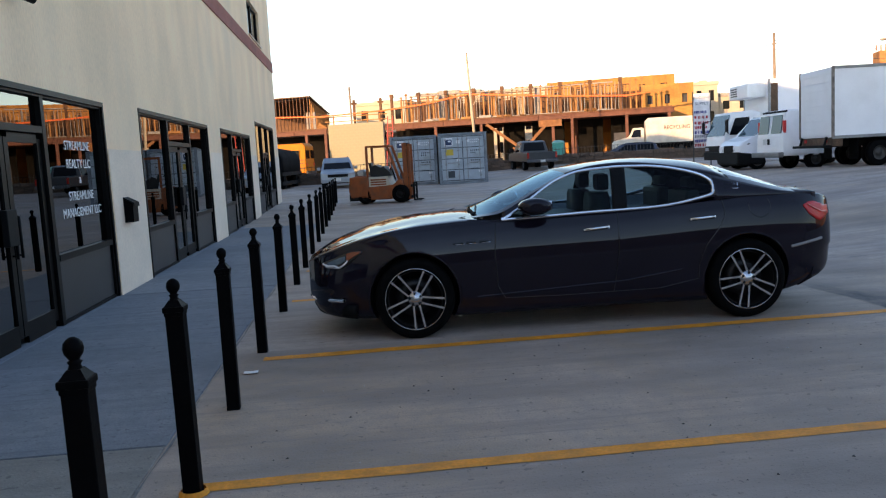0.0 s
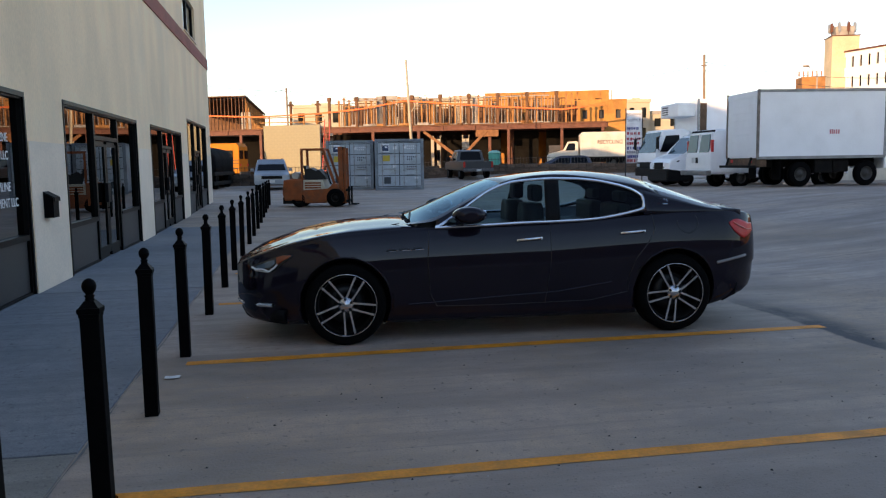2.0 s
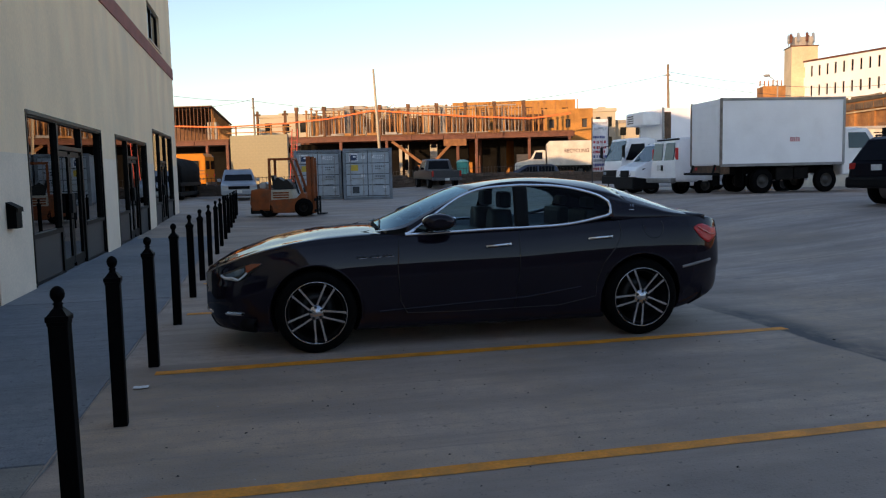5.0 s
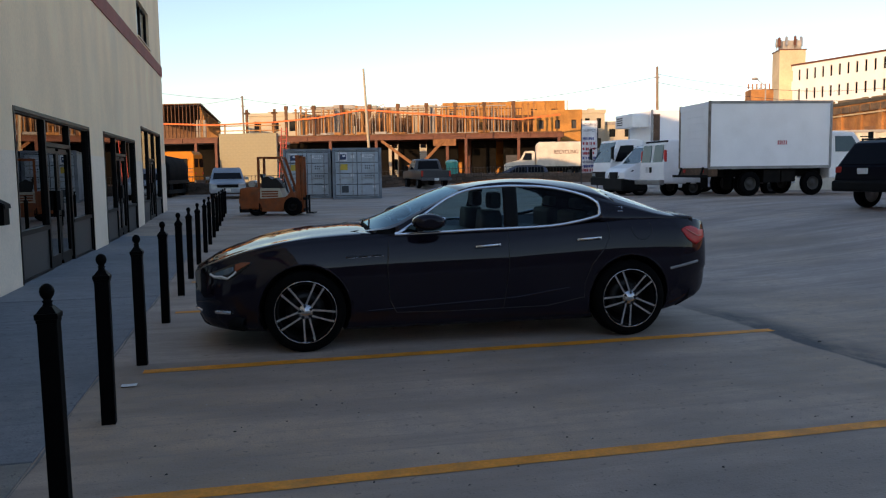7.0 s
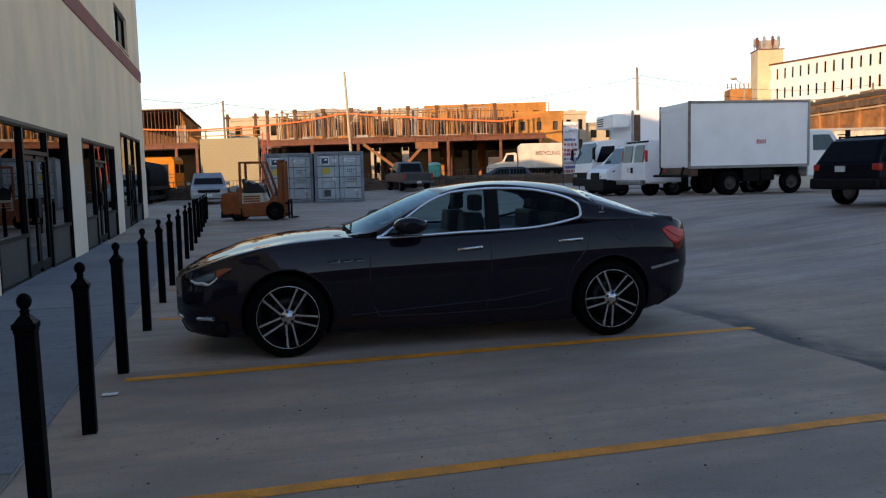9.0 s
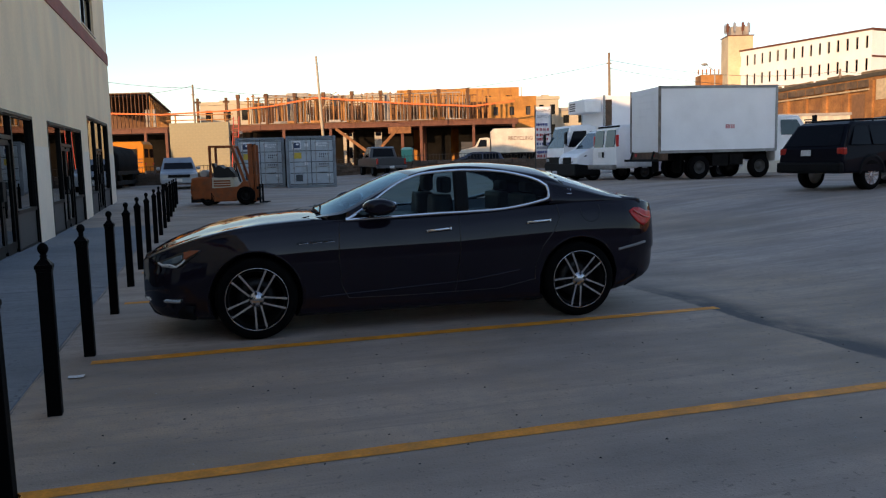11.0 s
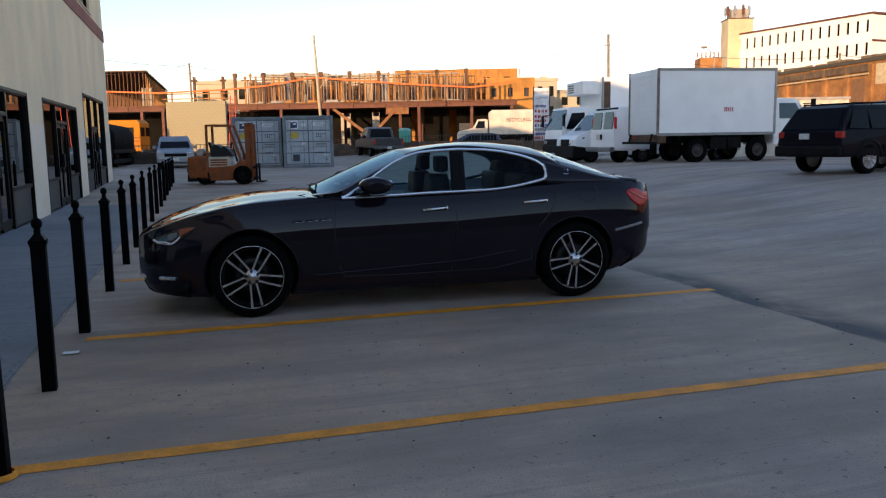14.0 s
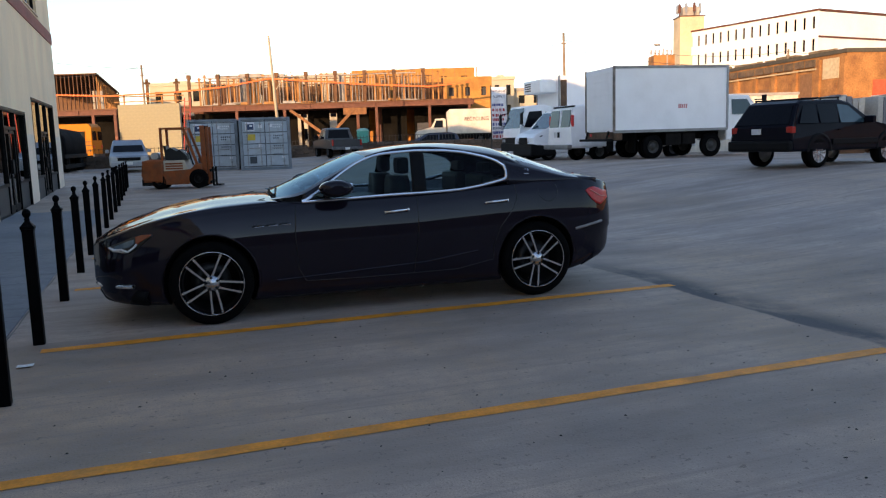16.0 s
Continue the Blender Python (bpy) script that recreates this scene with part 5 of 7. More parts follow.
# -- black sport utility vehicle
def suv(m):
    t = thing("sport_utility_vehicle", "black sport utility vehicle with roof rails and alloy wheels", "car", m)
    navy = mat("black_suv_paint", (0.004, 0.0045, 0.009), 0.35, 0.0, 0.1, 2, 100, 0.0, 0.06, spec=0.05)
    W_, ZB, LN = 1.82, 0.98, 0.30
    bm = bmesh.new()
    shell_mesh(bm, [(-0.98, 0.42), (-1.02, 0.72), (-0.98, 1.02), (-0.62, 1.60), (-0.45, 1.67), (1.0, 1.69), (1.35, 1.62), (2.05, 1.08), (3.2, 0.98), (3.42, 0.9), (3.48, 0.5), (3.3, 0.38)], W_, ZB, LN, 0.06)
    part("body", bm, navy, t)
    for s in (-1, 1):
        flank_panel(t, "rear_quarter_window", [(-0.72, 1.1), (-0.45, 1.54), (-0.02, 1.57), (-0.02, 1.1)], W_, ZB, LN, dark_glass, s)
        flank_panel(t, "rear_door_window", [(0.06, 1.1), (0.06, 1.57), (0.72, 1.57), (0.72, 1.1)], W_, ZB, LN, dark_glass, s)
        flank_panel(t, "front_door_window", [(0.82, 1.1), (0.82, 1.57), (1.25, 1.53), (1.85, 1.1)], W_, ZB, LN, sky_glass, s)
        for x in (0.0, 2.69):
            plain_wheel(t, x, s * 0.78, 0.37, 0.25, 0.66, mat("suv_alloy", (0.60, 0.56, 0.55), 0.4, 0.3, 0.15), 10)
            bm = bmesh.new()
            lathe(bm, [(0.40, -0.03), (0.46, -0.03), (0.47, 0.05), (0.40, 0.05)], 32, "Y", origin=(x, s * 0.89, 0.40))
            bmesh.ops.delete(bm, geom=[v for v in bm.verts if v.co.z < 0.36], context="VERTS")
            part("arch_flare", bm, dark_plastic, t)
        bm = bmesh.new()
        box(bm, 0.45, 2.25, s * 0.925 - 0.02, s * 0.925 + 0.02, 0.56, 0.70, 0.015)
        part("side_moulding", bm, dark_plastic, t)
        bm = bmesh.new()
        tube(bm, (-0.4, s * 0.66, 1.705), (1.0, s * 0.66, 1.73), 0.022, seg=8)
        for x in (-0.38, 0.3, 0.98):
            tube(bm, (x, s * 0.66, 1.62), (x, s * 0.66, 1.71), 0.02, seg=6)
        part("roof_rail", bm, dark_plastic, t)
        lamp_box(t, "tail_lamp", -0.93, s * 0.80, 0.95, 0.14, 0.18, 0.17, mat("dark_red_lens", (0.42, 0.022, 0.014), 0.25, bump=0), "red tail lamp")
        bm = bmesh.new()
        box(bm, 1.72, 1.86, s * 1.0 - 0.12, s * 1.0 + 0.12, 1.08, 1.26, 0.03)
        part("mirror", bm, navy, t)
        bm = bmesh.new()
        box(bm, 0.66, 0.82, s * 0.915 - 0.012, s * 0.915 + 0.012, 0.92, 0.95, 0.008)
        part("door_handle", bm, navy, t)
    end_panel(t, "rear_window", (-0.95, 1.08), (-0.66, 1.54), 0.76, 0.64, dark_glass, 0.012)
    lamp_box(t, "number_plate", -1.03, 0.1, 0.92, 0.03, 0.27, 0.14, plate_white)
    bm = bmesh.new()
    box(bm, -1.12, -0.92, -0.9, 0.9, 0.42, 0.70, 0.07)
    part("bumper", bm, dark_plastic, t)
    bm = bmesh.new()
    tube(bm, (-0.62, 0.0, 1.69), (-0.62, 0.0, 1.72), 0.02, seg=6)
    part("antenna", bm, dark_plastic, t)
    for x in (0.2, 0.8):
        bm = bmesh.new()
        box(bm, x, x + 0.06, -0.66, 0.66, 1.715, 1.745, 0.01)
        part("cross_bar", bm, dark_plastic, t)
    end_panel(t, "windscreen", (2.0, 1.13), (1.4, 1.58), 0.78, 0.68, sky_glass, 0.012)
    return t


d10 = radians(10)
suv(on_lot(15.40 - math.sin(d10) * 0.80, 7.69 + math.cos(d10) * 0.80, 10) @ Matrix.Diagonal((0.97, 0.95, 0.93, 1)))


# -- dark pickup
def pickup(m):
    t = thing("pickup_truck", "dark grey pickup truck parked with its tailgate to the lot", "pickup", m)
    paint = mat("dark_grey_paint", (0.035, 0.036, 0.04), 0.4, 0.0, 0.1, 2, 60, 0.0, 0.15)
    bm = bmesh.new()
    shell_mesh(bm, [(-1.2, 0.55), (-1.22, 1.12), (0.85, 1.12), (0.95, 1.15), (3.6, 1.12), (4.4, 1.08), (4.5, 0.6)], 1.96, 0.9, 0.05, 0.05)
    part("body", bm, paint, t)
    bm = bmesh.new()
    shell_mesh(bm, [(0.85, 1.1), (1.0, 1.8), (1.3, 1.88), (2.4, 1.86), (3.1, 1.12)], 1.9, 1.1, 0.26, 0.05)
    part("cab", bm, paint, t)
    end_panel(t, "rear_window", (0.885, 1.22), (0.985, 1.74), 0.72, 0.62, dark_glass, 0.014)
    end_panel(t, "tailgate", (-1.215, 0.66), (-1.225, 1.1), 0.78, 0.78, paint, 0.016)
    bm = bmesh.new()
    box(bm, -1.36, -1.2, -0.98, 0.98, 0.48, 0.66, 0.03)
    part("bumper", bm, mat("worn_bumper", (0.10, 0.10, 0.105), 0.45, 0.6, 0.3), t)
    lamp_box(t, "number_plate", -1.37, 0.0, 0.56, 0.02, 0.3, 0.15, plate_white)
    for s in (-1, 1):
        lamp_box(t, "tail_lamp", -1.2, s * 0.9, 0.92, 0.06, 0.13, 0.36, mat("dark_red_lens", (0.16, 0.012, 0.01), 0.25, bump=0), "red tail lamp")
        flank_panel(t, "cab_window", [(1.15, 1.2), (1.25, 1.74), (2.3, 1.74), (2.85, 1.2)], 1.9, 1.1, 0.26, dark_glass, s)
        plain_wheel(t, 0, s * 0.84, 0.39, 0.26, 0.6)
        plain_wheel(t, 3.5, s * 0.84, 0.39, 0.26, 0.6)
        bm = bmesh.new()
        box(bm, 2.5, 2.62, s * 1.12 - 0.14, s * 1.12 + 0.14, 1.2, 1.45, 0.03)
        part("mirror", bm, dark_plastic, t)
    return t


pickup(on_lot(12.3, 43.6, 91))


# -- silver people carrier facing the lot
def people_carrier(m, paint, label, name="people_carrier", kind="car"):
    t = thing(name, label, kind, m)
    bm = bmesh.new()
    shell_mesh(bm, [(-3.9, 0.35), (-3.95, 0.9), (-3.6, 1.6), (-3.3, 1.7), (-1.0, 1.68), (0.05, 1.02), (0.75, 0.88), (0.9, 0.7), (0.92, 0.35)], 1.88, 0.9, 0.28, 0.06)
    part("body", bm, paint, t)
    end_panel(t, "windscreen", (-0.02, 1.07), (-0.95, 1.62), 0.76, 0.64, dark_glass, 0.012)
    end_panel(t, "rear_window", (-3.88, 1.05), (-3.6, 1.55), 0.70, 0.6, dark_glass, 0.012)
    for s in (-1, 1):
        flank_panel(t, "door_window", [(-2.0, 1.0), (-2.0, 1.55), (-1.15, 1.53), (-0.35, 1.0)], 1.88, 0.9, 0.28, dark_glass, s)
        flank_panel(t, "rear_side_window", [(-3.55, 1.0), (-3.4, 1.55), (-2.1, 1.55), (-2.1, 1.0)], 1.88, 0.9, 0.28, dark_glass, s)
        lamp_box(t, "head_lamp", 0.80, s * 0.72, 0.76, 0.2, 0.34, 0.16, clear_lens, "clear headlamp")
        plain_wheel(t, 0, s * 0.8, 0.33, 0.22, 0.62)
        plain_wheel(t, -2.9, s * 0.8, 0.33, 0.22, 0.62)
        bm = bmesh.new()
        box(bm, -0.55, -0.42, s * 1.03 - 0.1, s * 1.03 + 0.1, 1.02, 1.18, 0.03)
        part("mirror", bm, paint, t)
        bm = bmesh.new()
        tube(bm, (-3.2, s * 0.62, 1.72), (-1.2, s * 0.62, 1.71), 0.02, seg=6)
        part("roof_rail", bm, dark_plastic, t)
    bm = bmesh.new()
    box(bm, 0.86, 0.95, -0.55, 0.55, 0.62, 0.78, 0.02)
    part("grille", bm, dark_plastic, t)
    bm = bmesh.new()
    box(bm, 0.84, 0.98, -0.9, 0.9, 0.32, 0.56, 0.04)
    part("bumper", bm, paint, t)
    lamp_box(t, "number_plate", 0.985, 0, 0.48, 0.02, 0.3, 0.15, plate_white)
    return t


silver = mat("silver_paint", (0.28, 0.31, 0.35), 0.35, 0.3, 0.08, 2, 60, 0.0, 0.6)
people_carrier(on_lot(-0.28, 38.0, 272), silver, "silver people carrier parked facing the shops lot")


# -- forklift: x forward towards the mast
def forklift(m):
    t = thing("forklift", "worn orange forklift truck with cream side panel", "forklift", m)
    orange = mat("worn_orange", (0.29, 0.065, 0.009), 0.55, 0, 0.25, 4, 40, 0.2, dirt=(0.13, 0.07, 0.04), dirt_amount=0.6)
    cream = mat("cream_paint", (0.58, 0.52, 0.42), 0.55, 0, 0.12, dirt=(0.3, 0.24, 0.17), dirt_amount=0.5)
    bm = bmesh.new()
    shell_mesh(bm, [(-0.66, 0.22), (-0.74, 0.5), (-0.68, 0.98), (-0.35, 1.04), (0.05, 1.0), (0.05, 0.22)], 1.1, 5, 0, 0.07)
    part("counterweight", bm, orange, t)
    bm = bmesh.new()
    shell_mesh(bm, [(0.0, 0.14), (0.0, 0.62), (1.0, 0.62), (1.15, 0.84), (1.34, 0.84), (1.38, 0.62), (1.02, 0.5), (0.9, 0.14)], 1.08, 5, 0, 0.04)
    part("frame", bm, orange, t)
    bm = bmesh.new()
    shell_mesh(bm, [(0.05, 0.6), (0.05, 0.98), (0.78, 0.98), (0.92, 0.6)], 1.0, 5, 0, 0.03)
    part("engine_cover", bm, cream, t)
    for s in (-1, 1):
        for i in range(3):
            bm = bmesh.new()
            box(bm, 0.12, 0.72, s * 0.503 - 0.006, s * 0.503 + 0.006, 0.67 + i * 0.085, 0.725 + i * 0.085)
            part("louvre", bm, orange, t)
        bm = bmesh.new()
        beam(bm, (0.02, s * 0.48, 1.0), (0.02, s * 0.46, 2.08), 0.08, 0.09)
        part("guard_post", bm, orange, t)
        bm = bmesh.new()
        beam(bm, (1.25, s * 0.48, 0.75), (0.82, s * 0.46, 2.08), 0.07, 0.09)
        part("front_guard_post", bm, orange, t)
        bm = bmesh.new()
        beam(bm, (1.46, s * 0.34, 0.12), (1.44, s * 0.34, 2.16), 0.09, 0.16)
        beam(bm, (1.60, s * 0.26, 0.1), (1.58, s * 0.26, 2.12), 0.07, 0.1)
        part("mast_rail", bm, orange, t)
        bm = bmesh.new()
        box(bm, 1.7, 1.76, s * 0.28 - 0.06, s * 0.28 + 0.06, 0.06, 0.72, 0.008)
        box(bm, 1.7, 2.0, s * 0.28 - 0.05, s * 0.28 + 0.05, 0.05, 0.09)
        part("fork", bm, under_black, t)
        plain_wheel(t, 1.25, s * 0.46, 0.33, 0.22, 0.5, under_black)
        plain_wheel(t, -0.12, s * 0.44, 0.26, 0.2, 0.5, under_black)
    bm = bmesh.new()
    for s in (-1, 1):
        beam(bm, (-0.02, s * 0.46, 2.08), (0.86, s * 0.46, 2.08), 0.07, 0.07)
    for i in range(6):
        beam(bm, (0.0 + i * 0.165, -0.46, 2.09), (0.0 + i * 0.165, 0.46, 2.09), 0.05, 0.04)
    part("overhead_guard", bm, orange, t)
    bm = bmesh.new()
    for z in (0.25, 1.15, 2.1):
        beam(bm, (1.5, -0.34, z), (1.5, 0.34, z), 0.08, 0.1)
    tube(bm, (1.5, 0.0, 0.2), (1.5, 0.0, 1.9), 0.045, seg=8)
    part("mast_crossbar", bm, under_black, t)
    bm = bmesh.new()
    box(bm, 1.64, 1.7, -0.5, 0.5, 0.15, 0.24)
    box(bm, 1.64, 1.7, -0.5, 0.5, 0.55, 0.64)
    part("fork_carriage", bm, under_black, t)
    bm = bmesh.new()
    box(bm, 0.12, 0.6, -0.25, 0.25, 0.98, 1.12, 0.04)
    loft(bm, [[(x0, y, z) for x0, y, z in ((0.1 + d, -0.23, 1.1), (0.1 + d, 0.23, 1.1), (0.0 + d, 0.21, 1.5), (0.0 + d, -0.21, 1.5))] for d in (0, 0.1)], False, True)
    part("seat", bm, leather, t)
    bm = bmesh.new()
    tube(bm, (1.0, 0, 0.8), (0.85, 0, 1.3), 0.025, seg=8)
    lathe(bm, [(0.15, -0.015), (0.17, 0), (0.15, 0.015)], 20, "X", origin=(0.83, 0, 1.33))
    part("steering_wheel", bm, dark_plastic, t)
    bm = bmesh.new()
    tube(bm, (-0.28, -0.32, 1.14), (-0.28, 0.32, 1.14), 0.13, seg=14)
    part("gas_bottle", bm, mat("pale_bottle", (0.5, 0.5, 0.48), 0.5, 0.2), t)
    bm = bmesh.new()
    for k in range(5):
        tube(bm, (0.55 + 0.05 * k, -0.2 + 0.08 * k, 1.0), (0.62 + 0.03 * k, -0.25 + 0.1 * k, 1.28), 0.012, seg=6)
    part("control_lever", bm, chrome, t)
    bm = bmesh.new()
    prism(bm, [(0.12, 0.99), (0.1, 1.3), (0.3, 1.42), (0.52, 1.3), (0.62, 1.36), (0.86, 1.12), (0.9, 0.99)], -0.42, 0.34)
    part("seat_cover", bm, leather, t, "torn black seat and engine cowl")
    for s in (-1, 1):
        bm = bmesh.new()
        box(bm, -0.72, -0.34, s * 0.5 - 0.03, s * 0.5 + 0.06, 0.12, 0.36, 0.02)
        part("skirt", bm, under_black, t)
    return t


forklift(on_lot(1.30, 22.3, -14) @ Matrix.Diagonal((0.95, 0.95, 0.97, 1)))


# -- freight containers
def container(m, marks=True):
    t = thing("freight_container", "grey-blue steel freight container with double doors and decals", "container", m, "freight containers")
    paint = mat("container_grey_blue", (0.40, 0.46, 0.51), 0.6, 0.0, 0.15, 1.5, 25, 0.15, dirt=(0.19, 0.15, 0.11), dirt_amount=0.5)
    dark = mat("container_dark", (0.05, 0.06, 0.07), 0.7)
    bm = bmesh.new()
    # corrugated flanks and roof
    n = 40
    for s in (-1, 1):
        rows = []
        for i in range(n * 2 + 1):
            y = 0.1 + 5.86 * i / (n * 2)
            d = 0.03 if (i // 2) % 2 else 0.0
            rows.append([(s * (1.2 - d), y, 0.16), (s * (1.2 - d), y, 2.5)])
        loft(bm, rows, False, False, False)
    box(bm, -1.19, 1.19, 0.06, 6.0, 2.5, 2.54)
    box(bm, -1.19, 1.19, 0.06, 6.0, 0.10, 0.16)
    box(bm, -1.19, 1.19, 5.96, 6.04, 0.1, 2.54)
    part("body", bm, paint, t)
    bm = bmesh.new()
    for x in (-1.17, 1.17):
        for y in (0.05, 6.0):
            box(bm, x - 0.07, x + 0.07, y - 0.07, y + 0.07, 0.0, 2.59, 0.01)
    for z in (0.07, 2.53):
        box(bm, -1.1, 1.1, -0.0, 0.1, z - 0.06, z + 0.06)
        for x in (-1.18, 1.18):
            box(bm, x - 0.04, x + 0.04, 0.12, 5.93, z - 0.05, z + 0.05)
    part("corner_frame", bm, mat("container_frame", (0.19, 0.22, 0.25), 0.65, 0, 0.25, 3, 25, 0.2, dirt=(0.12, 0.08, 0.05)), t)
    for s in (-1, 1):
        bm = bmesh.new()
        x0, x1 = (-1.09, -0.008) if s < 0 else (0.008, 1.09)
        box(bm, x0, x1, 0.03, 0.07, 0.15, 2.45, 0.008)
        for i in range(4):
            box(bm, x0 + 0.1, x1 - 0.1, 0.012, 0.032, 0.24 + i * 0.55, 0.68 + i * 0.55, 0.008)
        door = part("door", bm, paint, t)
        # edge gaskets, plus dark strips for the shaded gaps between door panels
        bm = bmesh.new()
        for xx in (x0 - 0.012, x1 + 0.012):
            box(bm, xx - 0.014, xx + 0.014, 0.0, 0.05, 0.13, 2.47)
        for i in range(5):
            box(bm, x0 + 0.02, x1 - 0.02, 0.018, 0.0285, 0.17 + i * 0.555, 0.205 + i * 0.555)
        part("gasket", bm, dark, door, "black door gasket and dark panel gap lines")
        for x in (x0 + 0.22, x1 - 0.22):
            bm = bmesh.new()
            tube(bm, (x, -0.012, 0.1), (x, -0.012, 2.5), 0.018, seg=8)
            for z in (0.4, 1.0, 1.7, 2.25):
                box(bm, x - 0.05, x + 0.05, -0.03, 0.03, z - 0.03, z + 0.03)
            part("lock_rod", bm, steel, door)
        bm = bmesh.new()
        box(bm, (x0 + x1) / 2 - 0.25, (x0 + x1) / 2 + 0.3, -0.045, -0.02, 1.05, 1.1, 0.006)
        part("door_handle", bm, steel, door)

        def decal(name, cx, cz, w, h, material, y=-0.002):
            b = bmesh.new()
            box(b, cx - w / 2, cx + w / 2, y, 0.012, cz - h / 2, cz + h / 2)
            part(name, b, material, door)
        if s < 0:
            decal("decal", -0.72, 2.15, 0.44, 0.42, paper_white)
            decal("decal_mark", -0.70, 2.13, 0.32, 0.28, notice_blue, -0.004)
            decal("decal_mark", -0.66, 2.18, 0.14, 0.08, paper_white, -0.006)
            decal("yellow_decal", -0.68, 1.62, 0.4, 0.3, notice_yellow)
            decal("decal", -0.22, 2.15, 0.2, 0.18, paper_white)
            decal("dark_hatch", -0.62, 0.5, 0.34, 0.34, dark)
            decal("decal", -0.25, 1.22, 0.16, 0.14, paper_white)
        else:
            for z, w in ((2.22, 0.55), (2.1, 0.4), (1.68, 0.5), (1.56, 0.32), (1.18, 0.5), (1.06, 0.4), (0.75, 0.4)):
                k = int(w / 0.1)
                for q in range(k):
                    decal("print_bar", 0.42 + q * 0.1, z, 0.055, 0.07, paper_white if z > 1.9 else dark)
            decal("decal", 0.3, 2.18, 0.14, 0.16, paper_white)
            decal("decal", 0.85, 0.62, 0.16, 0.1, paper_white)
    return t


c1 = container(on_lot(3.84, 35.7, -7))
copy_thing(c1, on_lot(6.22, 33.8, -5))


# -- parked dark lorry beside the corner, nose out of sight
def dark_lorry(m):
    t = thing("flatbed_lorry", "dark lorry with tarpaulin-covered load by the wall corner", "truck", m)
    tarp = mat("black_tarpaulin", (0.006, 0.006, 0.007), 0.95, 0, 0.3, 2, 20, 0.4, spec=0.1)
    bm = bmesh.new()
    rows = []
    for i in range(11):
        y = -3.0 + 0.6 * i
        k = 0.12 * noise.noise((i * 0.9, 2.0, 0))
        rows.append([(-1.15, y, 0.95), (-1.15 + k, y, 1.9 + k), (-0.8, y, 2.35 + k), (0.1, y, 2.42 + k), (0.85, y, 2.25 + k), (1.15 + k * 0.5, y, 1.8), (1.15, y, 0.95)])
    loft(bm, rows, True, True)
    part("tarpaulin", bm, tarp, t)
    bm = bmesh.new()
    box(bm, -1.2, 1.2, -3.1, 3.1, 0.75, 0.96, 0.02)
    box(bm, -1.1, 1.1, -3.15, -3.05, 0.4, 0.75, 0.02)
    box(bm, -1.16, 1.16, -3.08, 3.05, 0.2, 0.42, 0.02)
    box(bm, -0.7, 0.6, -3.25, -3.0, 1.1, 2.2, 0.1)
    part("bed", bm, under_black, t)
    for y in (-2.0, 1.8):
        for s in (-1, 1):
            bm = bmesh.new()
            lathe(bm, [(0.25, -0.15), (0.46, -0.15), (0.48, -0.1), (0.48, 0.1), (0.46, 0.15), (0.25, 0.15), (0.001, 0.1)], 24, "X", origin=(s * 0.95, y, 0.48))
            part("wheel", bm, black_rubber, t)
    return t


dark_lorry(on_lot(-4.3, 42.8, -6))


# -- school bus end beyond the lorry
def school_bus(m):
    t = thing("school_bus", "yellow school bus parked behind the dark lorry", "bus", m)
    yellow = mat("bus_yellow", (0.50, 0.165, 0.004), 0.6, 0, 0.08, 2, 30, 0.02, spec=0.2)
    bm = bmesh.new()
    shell_mesh(bm, [(-9.0, 0.5), (-9.0, 2.5), (-8.8, 2.8), (-0.2, 2.8), (0, 2.55), (0.02, 0.5)], 2.35, 2.2, 0.25, 0.08)
    part("body", bm, yellow, t)
    for s in (-1, 1):
        for i in range(9):
            flank_panel(t, "side_window", [(-8.6 + i * 0.92, 1.65), (-8.6 + i * 0.92, 2.25), (-7.85 + i * 0.92, 2.25), (-7.85 + i * 0.92, 1.65)], 2.35, 2.2, 0.25, dark_glass, s)
        for z in (0.85, 1.25, 1.5):
            bm = bmesh.new()
            box(bm, -8.95, -0.05, s * 1.18 - 0.012, s * 1.18 + 0.012, z - 0.025, z + 0.025)
            part("rub_rail", bm, bar_dark, t)
        for x in (-1.5, -7.0):
            plain_wheel(t, x, s * 1.0, 0.48, 0.28, 0.55)
    for y in (-0.6, 0.6):
        end_panel(t, "rear_window", (0.03, 1.6), (0.03, 2.25), 0.42, 0.42, dark_glass, 0.012, y)
    for y in (-0.9, 0.9):
        lamp_box(t, "tail_lamp", 0.04, y, 1.15, 0.05, 0.2, 0.16, red_lens, "red tail lamp")
    bm = bmesh.new()
    box(bm, 0.0, 0.15, -1.15, 1.15, 0.4, 0.62, 0.03)
    part("bumper", bm, bar_dark, t)
    return t


school_bus(on_lot(-2.9, 57.5, -14))


